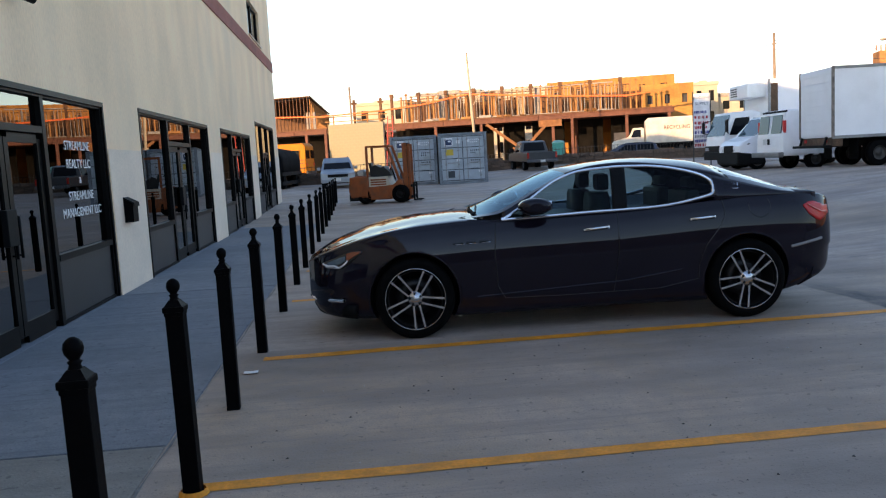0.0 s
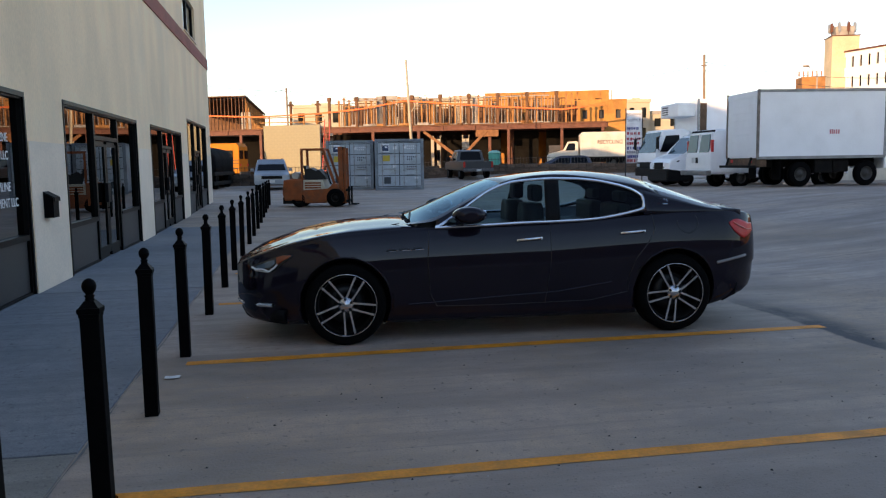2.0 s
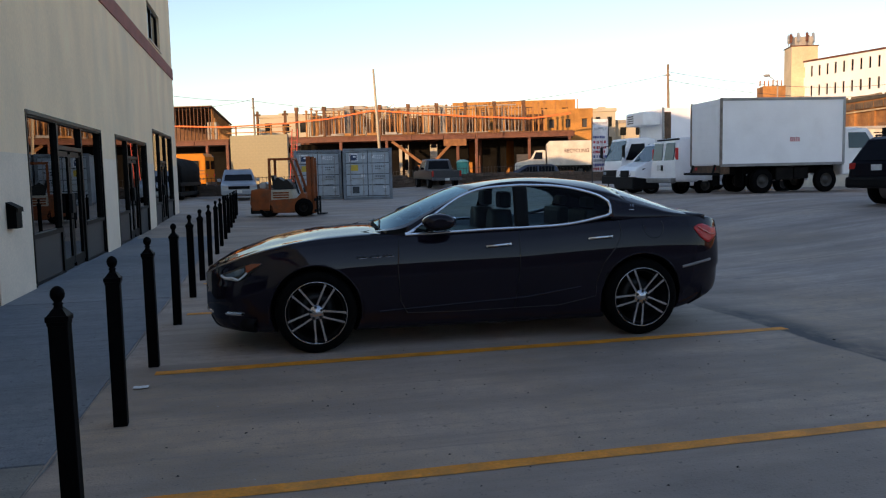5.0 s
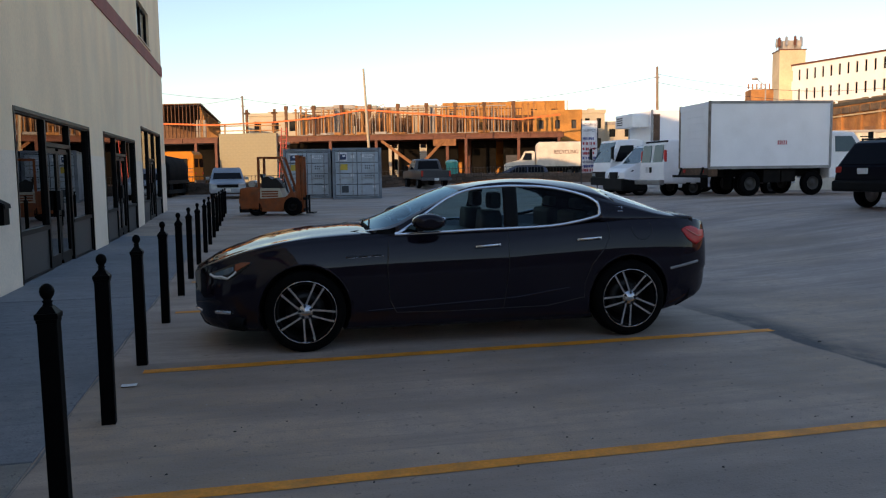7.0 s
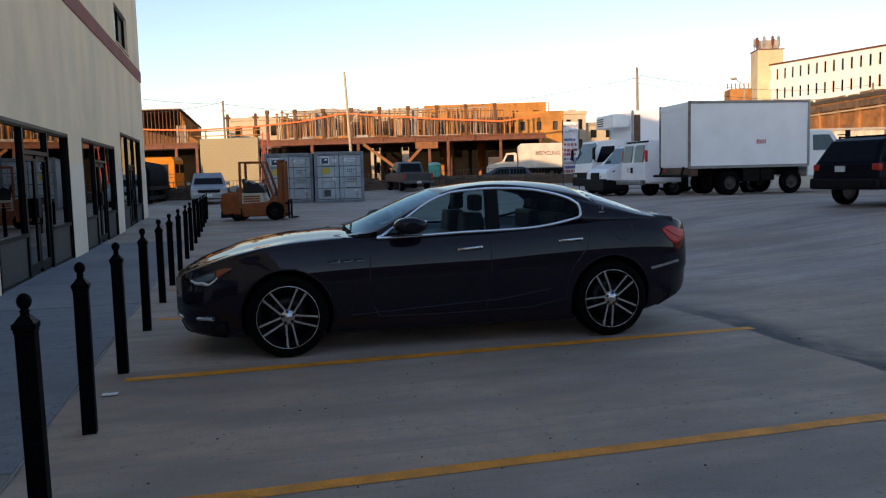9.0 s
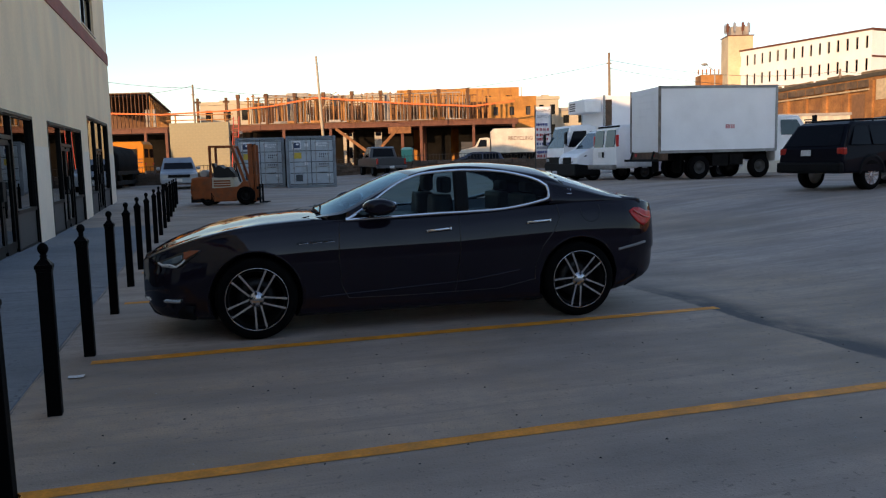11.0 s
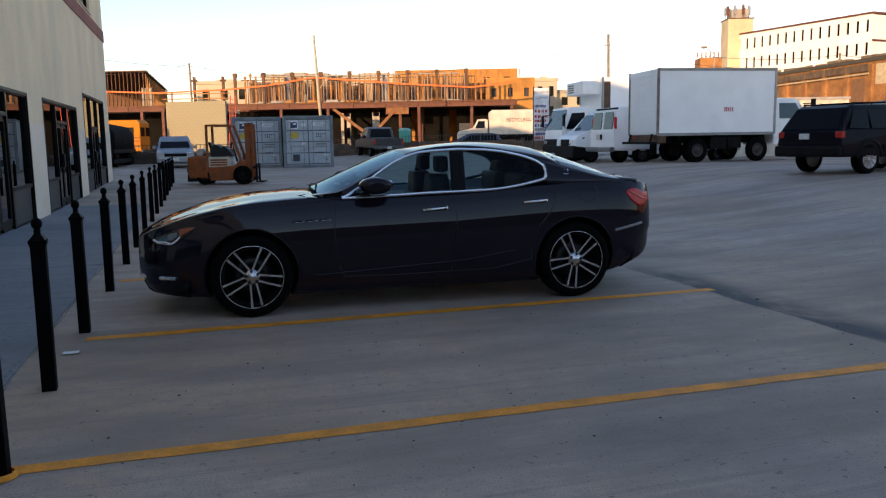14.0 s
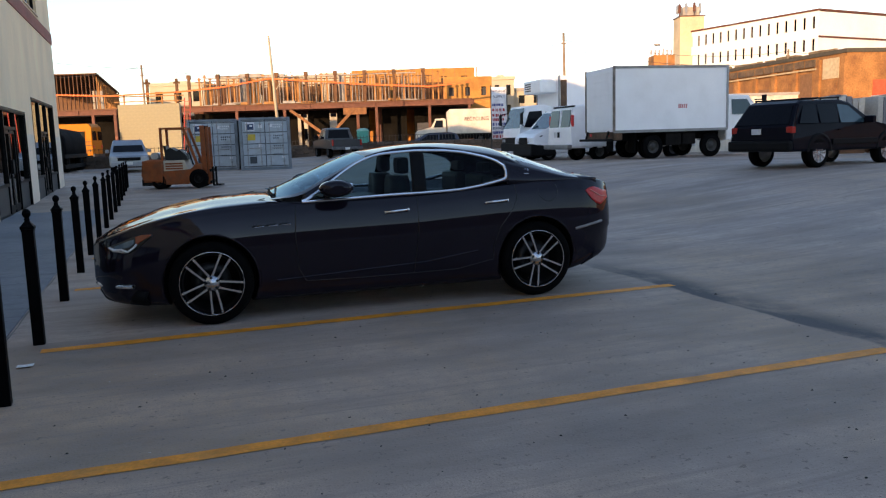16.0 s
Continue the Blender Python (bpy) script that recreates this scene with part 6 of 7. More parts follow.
# -- recycling lorry on the street
def recycling_lorry(m):
    t = thing("recycling_lorry", "white recycling collection lorry with dark lettering", "truck", m)
    # grimy white paint, with the warm low sun put into its cream tone
    cream = mat("grimy_sunwarmed_white", (0.60, 0.54, 0.45), 0.5, 0, 0.12, 1, 12, 0.1, dirt=(0.3, 0.24, 0.18), dirt_amount=0.5)
    bm = bmesh.new()
    shell_mesh(bm, [(0.0, 0.9), (0.0, 3.05), (0.3, 3.3), (5.2, 3.3), (5.6, 3.0), (5.6, 0.9)], 2.4, 2.9, 0.35, 0.06)
    part("body", bm, cream, t)
    bm = bmesh.new()
    shell_mesh(bm, [(5.62, 0.9), (5.62, 3.2), (6.2, 3.0), (7.3, 1.5), (7.3, 0.8), (6.6, 0.6)], 2.35, 5, 0, 0.05)
    part("hopper", bm, cream, t)
    for s in (-1, 1):
        bm = bmesh.new()
        beam(bm, (5.75, s * 1.21, 3.0), (7.1, s * 1.21, 1.2), 0.06, 0.14)
        part("hopper_strut", bm, rust_steel, t)
        for x in (-2.7, 3.6, 4.9):
            plain_wheel(t, x, s * 1.0, 0.5, 0.3, 0.55)
        bm = bmesh.new()
        box(bm, 0.1, 5.5, s * 1.21 - 0.02, s * 1.21 + 0.02, 0.9, 1.02)
        part("side_rail", bm, under_black, t)
    bm = bmesh.new()
    shell_mesh(bm, [(-0.15, 0.7), (-0.15, 2.4), (-0.4, 2.5), (-1.3, 2.45), (-1.75, 1.65), (-3.3, 1.4), (-3.5, 1.2), (-3.5, 0.6)], 2.2, 1.6, 0.12, 0.06)
    part("cab", bm, cream, t)
    for s in (-1, 1):
        flank_panel(t, "cab_window", [(-0.5, 1.65), (-0.5, 2.3), (-1.2, 2.3), (-1.55, 1.65)], 2.2, 1.6, 0.12, dark_glass, s)
    end_panel(t, "windscreen", (-1.75, 1.7), (-1.35, 2.4), 0.95, 0.85, dark_glass, -0.012)
    bm = bmesh.new()
    box(bm, -3.4, 7.0, -0.45, 0.45, 0.55, 0.9)
    part("chassis", bm, under_black, t)
    letters(t, "RECYCLING", 0.5, Matrix.Translation((3.2, -1.208, 2.35)) @ Matrix.Rotation(radians(90), 4, "X"), mat("maroon_print", (0.09, 0.02, 0.018), 0.6, bump=0))
    return t


recycling_lorry(pose(24.4, 57.2, 0.98, 0, 0, -17) @ Matrix.Diagonal((0.76, 0.8, 0.9, 1)))
people_carrier(pose(19.9, 52.2, 0.62, 0, 0, 165) @ Matrix.Diagonal((0.88, 0.9, 0.8, 1)), mat("dark_blue_paint", (0.02, 0.03, 0.06), 0.3, 0.4, 0.1, bump=0, coat=0.5), "dark blue car parked on the street behind the fence", "street_car")

# ---- street edge: low stone wall, picket fence, banner, toilet cabin ----
# brown stone, its colour darkened further to stand in for shade on the wall
stone_mat = mat("brown_stone", (0.09, 0.062, 0.045), 0.9, 0, 0.3, 1.2, 8, 0.6, per_object=0.3)
mesh_fence = mat("dark_fence", (0.05, 0.045, 0.04), 0.7, 0.3, 0.3)
timber = mat("raw_timber", (0.36, 0.165, 0.05), 0.8, 0, 0.22, 2, 14, 0.2)
timber_dark = mat("brown_timber", (0.13, 0.06, 0.027), 0.85, 0, 0.25, 2, 14, 0.2)
osb = mat("sheathing_board", (0.42, 0.19, 0.042), 0.85, 0, 0.22, 0.8, 9, 0.2, dirt=(0.36, 0.18, 0.06), dirt_amount=0.5)
rust_beam = mat("red_primed_steel", (0.125, 0.043, 0.024), 0.7, 0.1, 0.25, 1.5, 20, 0.2)
grey_board = mat("grey_board", (0.33, 0.30, 0.27), 0.85, 0, 0.2, 1, 10, 0.2)
# near-black colour that stands in for shade inside the site frame
shade_black = mat("black_shade_sheet", (0.008, 0.007, 0.006), 0.95, 0, 0.4, 1, 8, 0.2, spec=0.1)
cream_wall = mat("cream_render", (0.45, 0.39, 0.29), 0.9, 0, 0.1, 0.3, 8, 0.1)
orange_tape = mat("orange_netting", (0.80, 0.15, 0.03), 0.7, 0, 0.2, 2, 20, 0.2)
concrete_block = mat("pale_blockwork", (0.31, 0.275, 0.18), 0.9, 0, 0.1, 0.6, 6, 0.3, dirt=(0.26, 0.22, 0.14), dirt_amount=0.5)

WALL_PTS = [(-16, 48.5), (-2.6, 45.2), (3.5, 44.6), (9.8, 48.6), (18, 47.3), (25.5, 45.8), (33, 44.2), (40, 42)]
stone_wall = thing("stone_wall", "low brown rubble stone wall along the street edge", "wall", kind="structure")
count = 0
stone_meshes = []
for i in range(6):
    bm = bmesh.new()
    w, h = random.uniform(0.38, 0.6), random.uniform(0.2, 0.26)
    box(bm, -w / 2, w / 2, -0.16, 0.16, 0, h, 0.03)
    for v in bm.verts:
        v.co += Vector((random.uniform(-0.02, 0.02), random.uniform(-0.03, 0.03), random.uniform(-0.015, 0.015)))
    stone_meshes.append((w, h, mesh_of("stone", bm, stone_mat)))
for (x0, y0), (x1, y1) in zip(WALL_PTS, WALL_PTS[1:]):
    run = math.hypot(x1 - x0, y1 - y0)
    yaw = math.degrees(math.atan2(y1 - y0, x1 - x0))
    for course in range(3):
        s = random.uniform(0, 0.3)
        while s < run and count < 420:
            w, h, me = random.choice(stone_meshes)
            x, y = x0 + (x1 - x0) * s / run, y0 + (y1 - y0) * s / run
            if x > -4.0 and x < 30:
                piece("stone", me, stone_wall, pose(x, y, gz(x, y) + course * 0.235 - 0.03, 0, 0, yaw + random.uniform(-3, 3)))
                count += 1
            s += w + 0.015
bm = bmesh.new()
for (x0, y0), (x1, y1) in zip(WALL_PTS, WALL_PTS[1:]):
    beam(bm, (x0, y0, gz(x0, y0) + 0.32), (x1, y1, gz(x1, y1) + 0.32), 0.22, 0.66)
part("core", bm, stone_mat, stone_wall)
street_fence = thing("street_fence", "dark metal picket fence above the stone wall", "fence", kind="structure")
bm = bmesh.new()
for (x0, y0), (x1, y1) in zip(WALL_PTS, WALL_PTS[1:]):
    run = math.hypot(x1 - x0, y1 - y0)
    k = int(run / 0.22)
    for i in range(k):
        x, y = x0 + (x1 - x0) * i / k, y0 + (y1 - y0) * i / k + 0.5
        tube(bm, (x, y, gz(x, y) + 0.55), (x, y, gz(x, y) + 1.15), 0.014, seg=4, caps=False)
    for z in (0.7, 1.12):
        beam(bm, (x0, y0 + 0.5, gz(x0, y0) + z), (x1, y1 + 0.5, gz(x1, y1) + z), 0.03, 0.03)
pk = part("pickets", bm, mesh_fence, street_fence)
tagged(pk, kind="stuff")

# banner on two posts
bn = thing("banner_sign", "tall white roofing supply banner with red and blue lines", "sign", on_lot(19.4, 34.9, -14))
bm = bmesh.new()
for x in (-0.45, 0.45):
    tube(bm, (x, 0.03, 0), (x, 0.03, 3.95), 0.035, seg=8)
part("post", bm, mesh_fence, bn)
bm = bmesh.new()
rows = [[(-0.44 + 0.88 * i / 6, 0.02 * math.sin(i * 1.3 + z * 2), z) for i in range(7)] for z in (0.95, 1.7, 2.4, 3.1, 3.85)]
loft(bm, rows, True, False, False)
sheet = part("banner", bm, mat("banner_white", (0.85, 0.83, 0.82), 0.7), bn)
so = sheet.modifiers.new("thickness", "SOLIDIFY")
so.thickness = 0.01
up = Matrix.Rotation(radians(90), 4, "X")
ink_grey, ink_red, ink_blue = mat("grey_ink", (0.25, 0.25, 0.27), 0.7), mat("red_ink", (0.45, 0.03, 0.04), 0.7), mat("blue_ink", (0.06, 0.08, 0.25), 0.7)
letters(bn, "ROOFING", 0.20, Matrix.Translation((0, -0.035, 3.62)) @ up, ink_grey)
letters(bn, "SUPPLY", 0.22, Matrix.Translation((0, -0.035, 3.30)) @ up, ink_grey)
for z, ink in ((2.85, ink_blue), (2.58, ink_red), (2.28, ink_red), (2.04, ink_red), (1.78, ink_blue), (1.56, ink_grey), (1.32, ink_blue), (1.1, ink_red)):
    x = -0.39
    while x < 0.3:
        w = random.choice((0.05, 0.07, 0.1))
        bm = bmesh.new()
        box(bm, x, x + w, -0.035, -0.028, z - random.uniform(0.05, 0.085), z + 0.075)
        part("print_bar", bm, ink, bn)
        x += w + random.choice((0.025, 0.025, 0.08))

# portable toilet
pt = thing("portable_toilet", "teal plastic portable toilet with domed roof", "toilet cabin", pose(16.3, 54.0, 0.75, 0, 0, -20) @ Matrix.Diagonal((0.78, 0.78, 0.8, 1)))
teal = mat("teal_plastic", (0.03, 0.27, 0.22), 0.5, 0, 0.12)
bm = bmesh.new()
box(bm, -0.55, 0.55, -0.55, 0.55, 0.08, 1.95, 0.04)
part("cabin", bm, teal, pt)
bm = bmesh.new()
loft(bm, [[(sx * w, sy * w, z) for sx, sy in ((-1, -1), (1, -1), (1, 1), (-1, 1))] for w, z in ((0.58, 1.93), (0.56, 2.02), (0.42, 2.14), (0.2, 2.2))], True, True)
part("roof", bm, mat("pale_teal", (0.2, 0.45, 0.38), 0.5), pt)
bm = bmesh.new()
box(bm, -0.4, 0.4, -0.58, -0.54, 0.15, 1.85, 0.02)
part("door", bm, teal, pt)
bm = bmesh.new()
box(bm, -0.58, 0.58, -0.58, 0.58, 0, 0.1)
part("skid", bm, dark_plastic, pt)

# pale block wall lit by the low sun, with a red ladder
bw = thing("block_wall", "sunlit pale blockwork end wall of the site", "wall", pose(-1.35, 58.65, 0, 0, 0, -22))
bm = bmesh.new()
box(bm, 0, 4.7, 0, 0.3, 0.3, 4.75, 0.02)
part("wall_core", bm, concrete_block, bw)
half_block = bmesh.new()
box(half_block, 0.003, 0.467, -0.006, 0.001, 0.003, 0.236, 0.002)
block_me = mesh_of("block", half_block, concrete_block)
for r in range(16):
    for c in range(10):
        x = c * 0.47 + (0.235 if r % 2 else 0)
        if x + 0.464 <= 4.7:
            piece("block", block_me, bw, pose(x, 0, 0.95 + r * 0.2375))
ld = thing("ladder", "red fibreglass extension ladder leaning on the deck", "ladder", pose(3.3, 56.3, 0.85, 0, 0, -20))
red_glass = mat("ladder_red", (0.45, 0.05, 0.03), 0.6)
for x in (-0.22, 0.22):
    bm = bmesh.new()
    beam(bm, (x, 0, 0), (x, 1.0, 4.3), 0.05, 0.08)
    part("rail", bm, red_glass, ld)
for i in range(13):
    bm = bmesh.new()
    tube(bm, (-0.22, 0.07 + i * 0.072, 0.3 + i * 0.31), (0.22, 0.07 + i * 0.072, 0.3 + i * 0.31), 0.018, seg=6)
    part("rung", bm, red_glass, ld)

# ---- building site across the street ----
SITE = pose(-8.05, 82.6, 0.6, 0, 0, -19.7)
site = thing("site_frame", "half-built timber-framed block on a red steel deck", "building", SITE)
DECK, EAVE = 4.9, 7.55


def site_part(name, bm, material, label=""):
    return part(name, bm, material, site, label)


bm = bmesh.new()
box(bm, 12.6, 41.8, 0.05, 15, DECK - 0.12, DECK)
site_part("deck", bm, timber_dark, "plywood deck")
bm = bmesh.new()
box(bm, -9, 6.2, 0.05, 32, DECK - 0.12, DECK)
site_part("deck", bm, timber_dark)
for a, b in ((-9, 6.2), (12.4, 42.0)):
    bm = bmesh.new()
    # I-section edge beam
    box(bm, a, b, -0.12, 0.12, DECK - 0.62, DECK - 0.57)
    box(bm, a, b, -0.12, 0.12, DECK - 0.17, DECK - 0.12)
    box(bm, a, b, -0.02, 0.02, DECK - 0.57, DECK - 0.17)
    k = int((b - a) / 3.1)
    for i in range(k + 1):
        x = a + 0.1 + (b - a - 0.2) * i / max(1, k)
        box(bm, x - 0.02, x + 0.02, -0.11, -0.021, DECK - 0.57, DECK - 0.17)
    site_part("edge_beam", bm, rust_beam, "red primed steel edge beam")
for y in (5, 10, 14.7):
    bm = bmesh.new()
    box(bm, 12.4, 42.0, y - 0.1, y + 0.1, DECK - 0.6, DECK - 0.13)
    site_part("floor_beam", bm, rust_beam)
for x in (13.2, 18.2, 23.0, 30.3, 32.2, 37.5, 41.5):
    for y in (0.0, 5.0, 10.0, 14.6):
        bm = bmesh.new()
        box(bm, x - 0.14, x + 0.14, y - 0.14, y + 0.14, -0.3, DECK - 0.63)
        site_part("column", bm, rust_beam)
for x in (0.0, 3.8, 6.0):
    for y in (0, 6, 13):
        bm = bmesh.new()
        box(bm, x - 0.14, x + 0.14, y - 0.14, y + 0.14, -0.3, DECK - 0.63)
        site_part("column", bm, rust_beam)
# raking timber shores
shore_timber = mat("weathered_shore", (0.22, 0.095, 0.035), 0.85, 0, 0.3, 2, 14, 0.2)
for (xa, za), (xb, zb) in (((23.6, 4.2), (27.2, 1.5)), ((30.0, 4.2), (27.4, 1.5)), ((26.2, 1.6), (31.5, 0.6))):
    bm = bmesh.new()
    beam(bm, (xa, -0.3, za), (xb, -0.3, zb), 0.26, 0.28)
    site_part("raking_shore", bm, shore_timber)
bm = bmesh.new()
box(bm, 28.9, 31.2, -0.35, -0.1, 3.6, 4.25)
site_part("shore_head", bm, shore_timber)
# near-black sheets added to stand in for the deep shade of the undercroft
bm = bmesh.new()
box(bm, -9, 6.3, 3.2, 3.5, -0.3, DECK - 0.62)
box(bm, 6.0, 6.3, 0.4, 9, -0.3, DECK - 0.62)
site_part("undercroft_wall", bm, shade_black)
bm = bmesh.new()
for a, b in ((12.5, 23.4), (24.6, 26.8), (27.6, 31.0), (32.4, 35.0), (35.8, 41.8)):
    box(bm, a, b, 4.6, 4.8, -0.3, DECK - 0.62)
site_part("undercroft_wall", bm, shade_black)
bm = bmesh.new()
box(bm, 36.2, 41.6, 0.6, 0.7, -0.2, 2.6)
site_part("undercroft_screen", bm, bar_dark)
# stud walls: many thin uprights along three lines, with plates
random.seed(11)
for row, (y, x0, x1, mt) in enumerate(((0.1, 15.0, 37.2, grey_board), (4.2, 13.0, 38.0, timber_dark), (8.0, 13.0, 40.0, timber), (12.0, 14.0, 41.0, timber_dark))):
    bm = bmesh.new()
    x = x0
    while x < x1:
        if random.random() < (0.86 if row else 0.74):
            h = EAVE - random.choice((0, 0, 0, 0.15, 0.5))
            box(bm, x - 0.022, x + 0.022, y - 0.06, y + 0.06, DECK, h)
        x += 0.33
    a = x0
    while a < x1 - 1:
        b = min(x1, a + random.uniform(2.5, 4.5))
        box(bm, a, b - 0.2, y - 0.075, y + 0.075, EAVE - 0.05, EAVE + 0.05)
        box(bm, a, b - 0.1, y - 0.075, y + 0.075, DECK, DECK + 0.06)
        a = b
    st = site_part("stud_wall", bm, mt)
    tagged(st, "pale grey stud wall" if row == 0 else "raw timber stud wall", kind="stuff")
for x in [14.2 + 0.9 * i for i in range(26)]:
    # party wall studs running back
    if random.random() < 0.35:
        bm = bmesh.new()
        for k in range(10):
            box(bm, x - 0.05, x + 0.05, 0.3 + k * 0.42, 0.36 + k * 0.42, DECK, EAVE)
        st = site_part("stud_wall", bm, grey_board if random.random() < 0.4 else timber)
        tagged(st, kind="stuff")
for x in [13.6 + 2.92 * i for i in range(9)]:
    bm = bmesh.new()
    box(bm, x - 0.13, x + 0.13, -0.12, 0.12, DECK, EAVE + 0.25)
    site_part("post", bm, timber_dark)
    bm = bmesh.new()
    box(bm, x - 0.19, x + 0.19, -0.16, 0.2, EAVE - 0.02, EAVE + 0.38, 0.02)
    site_part("post_head", bm, timber_dark, "brown wrapped post head")
    for d in (0.95, 1.5, 2.05):
        bm = bmesh.new()
        top = EAVE + random.uniform(0.05, 0.35)
        box(bm, x + d - 0.07, x + d + 0.07, 0.2, 0.34, DECK, top)
        box(bm, x + d - 0.17, x + d + 0.17, 0.2, 0.34, top - 0.22, top - 0.1)
        site_part("post", bm, timber)
# sheathed rear wall of the deck, with a few open doorways
for a, b in ((13.0, 18.2), (19.0, 25.4), (26.3, 33.0), (33.8, 41.0)):
    bm = bmesh.new()
    box(bm, a, b, 9.0, 9.12, DECK, EAVE - random.uniform(0.0, 0.6))
    site_part("rear_sheathing", bm, random.choice((timber_dark, shade_black, timber_dark)))
# left bay: framed box with roof joists
for x in [-3.69 + 0.41 * i for i in range(20)]:
    bm = bmesh.new()
    box(bm, x - 0.03, x + 0.03, 0.0, 0.14, DECK, 8.1)
    beam(bm, (x, 0.0, 8.21), (x - 9.7, 30.0, 8.21), 0.05, 0.2)
    site_part("stud", bm, timber_dark)
for k in range(16):
    bm = bmesh.new()
    box(bm, 4.2 - 0.6 * k, 4.32 - 0.6 * k, 0.3 + k * 1.86, 0.38 + k * 1.86, DECK, 8.1)
    site_part("stud", bm, timber)
bm = bmesh.new()
box(bm, -4.0, 4.4, -0.06, 0.2, 8.32, 8.42)
beam(bm, (4.3, 0.2, 8.37), (-5.4, 30.2, 8.37), 0.16, 0.1)
box(bm, -15.0, -5.4, 30.0, 30.2, DECK + 1.2, 8.3)
site_part("top_plate", bm, timber_dark)
bm = bmesh.new()
loft(bm, [[(-4.0 + d, y, z) for z in (8.425, 8.45) for d in ((0, 8.4) if z < 8.43 else (8.4, 0))] for y, d in ((0.2, 0),)] + [[(-13.7, 30.2, 8.425), (-5.3, 30.2, 8.425), (-5.3, 30.2, 8.45), (-13.7, 30.2, 8.45)]], False, True)
site_part("roof_board", bm, timber_dark)
bm = bmesh.new()
box(bm, 2.6, 3.7, 3.0, 3.1, DECK, DECK + 2.0)
site_part("board", bm, grey_board)
# guard rail between the bays
for z in (DECK + 0.6, DECK + 1.1):
    bm = bmesh.new()
    beam(bm, (6.0, 0, z), (13.0, 0, z), 0.05, 0.1)
    site_part("guard_rail", bm, timber)
for x in (7.0, 9.0, 10.8, 12.2):
    bm = bmesh.new()
    box(bm, x - 0.06, x + 0.06, -0.06, 0.06, 0, DECK + 1.2)
    site_part("guard_post", bm, timber)
for x in (9.0, 12.0):
    bm = bmesh.new()
    box(bm, x - 0.12, x + 0.12, 1.0, 1.24, 0, EAVE + 0.2)
    box(bm, x - 0.3, x + 0.3, 1.0, 1.24, EAVE - 0.3, EAVE - 0.1)
    site_part("post", bm, timber_dark)
# orange safety netting strung along the front
bm = bmesh.new()
NET = [(-0.5, 6.4), (5.8, 6.1), (12.6, 6.3), (17.1, 6.65), (21.7, 7.35), (26.2, 6.95), (30.7, 6.55), (37.5, 6.1), (41.6, 6.5)]
for (xa, za), (xb, zb) in zip(NET, NET[1:]):
    box_ = [bm.verts.new(p) for p in ((xa, -0.5, za - 0.075), (xb, -0.5, zb - 0.075), (xb, -0.5, zb + 0.075), (xa, -0.5, za + 0.075), (xa, -0.42, za - 0.075), (xb, -0.42, zb - 0.075), (xb, -0.42, zb + 0.075), (xa, -0.42, za + 0.075))]
    for q in ((0, 1, 2, 3), (7, 6, 5, 4), (0, 4, 5, 1), (3, 2, 6, 7)):
        bm.faces.new([box_[i] for i in q])
nt = thing("safety_netting", "bright orange safety netting strung along the deck", "netting", SITE)
part("net_strip", bm, orange_tape, nt)
# loose boards and materials on the deck
for i in range(14):
    x = random.uniform(14, 38)
    bm = bmesh.new()
    box(bm, x, x + random.uniform(0.5, 1.6), -0.1, 0.6, DECK, DECK + random.uniform(0.1, 0.25))
    tagged(part("timber_pack", bm, random.choice((timber, grey_board, timber_dark))), "low pack of cut timber on the site deck", "timber pack", "timber packs").matrix_basis = SITE
# piles and debris below
for i in range(12):
    x = random.uniform(20, 36)
    bm = bmesh.new()
    box(bm, x, x + random.uniform(0.6, 2.0), -3.2, -2.4, 0, random.uniform(0.3, 0.9), 0.05)
    tagged(part("debris_pile", bm, random.choice((timber, rust_beam, stone_mat))), "pile of site debris by the street", "debris", "site debris").matrix_basis = SITE


# ---- far buildings ----
def windowed_face(t, name, x0, x1, z0, z1, nx, nz, wfx, wfz, material, glass_m, y=0.0, gap=0.12):
    """A wall with recessed windows: piers and bands around real openings, panes set back."""
    bm = bmesh.new()
    dx, dz = (x1 - x0) / nx, (z1 - z0) / nz
    for j in range(nz):
        zb = z0 + j * dz
        h = dz * wfz
        box(bm, x0, x1, y, y + 0.4, zb, zb + (dz - h) * 0.5)
        box(bm, x0, x1, y, y + 0.4, zb + (dz + h) * 0.5, zb + dz)
        for i in range(nx + 1):
            a = x0 + i * dx - dx * (1 - wfx) / 2
            box(bm, max(x0, a), min(x1, a + dx * (1 - wfx)), y, y + 0.4, zb + (dz - h) * 0.5, zb + (dz + h) * 0.5)
    wall_ = part(name, bm, material, t)
    for j in range(nz):
        for i in range(nx):
            bm = bmesh.new()
            cx, cz = x0 + (i + 0.5) * dx, z0 + (j + 0.5) * dz
            box(bm, cx - dx * wfx / 2, cx + dx * wfx / 2, y + gap, y + gap + 0.05, cz - dz * wfz / 2, cz + dz * wfz / 2)
            part("window", bm, glass_m, wall_)
    return wall_


# sheathed timber block behind the site
ob_ = thing("sheathed_building", "timber-sheathed building shell with open window holes", "building", pose(22.8, 84.0, 0.9, 0, 0, -19.7))
# dark panes fill the holes, standing in for the shaded inside
windowed_face(ob_, "wall", 0, 14.0, 2.6, 8.6, 6, 2, 0.3, 0.4, osb, bar_dark, 0, 0.35)
windowed_face(ob_, "wall", 10.4, 15.6, 1.0, 7.15, 3, 2, 0.3, 0.3, osb, bar_dark, -5.5, 0.35)
bm = bmesh.new()
box(bm, 0, 14, 0.4, 12, 0, 8.4)
box(bm, 10.4, 15.6, -5.1, 0, -0.3, 7.0)
box(bm, 10.4, 15.6, -5.5, -5.1, -0.3, 1.0)
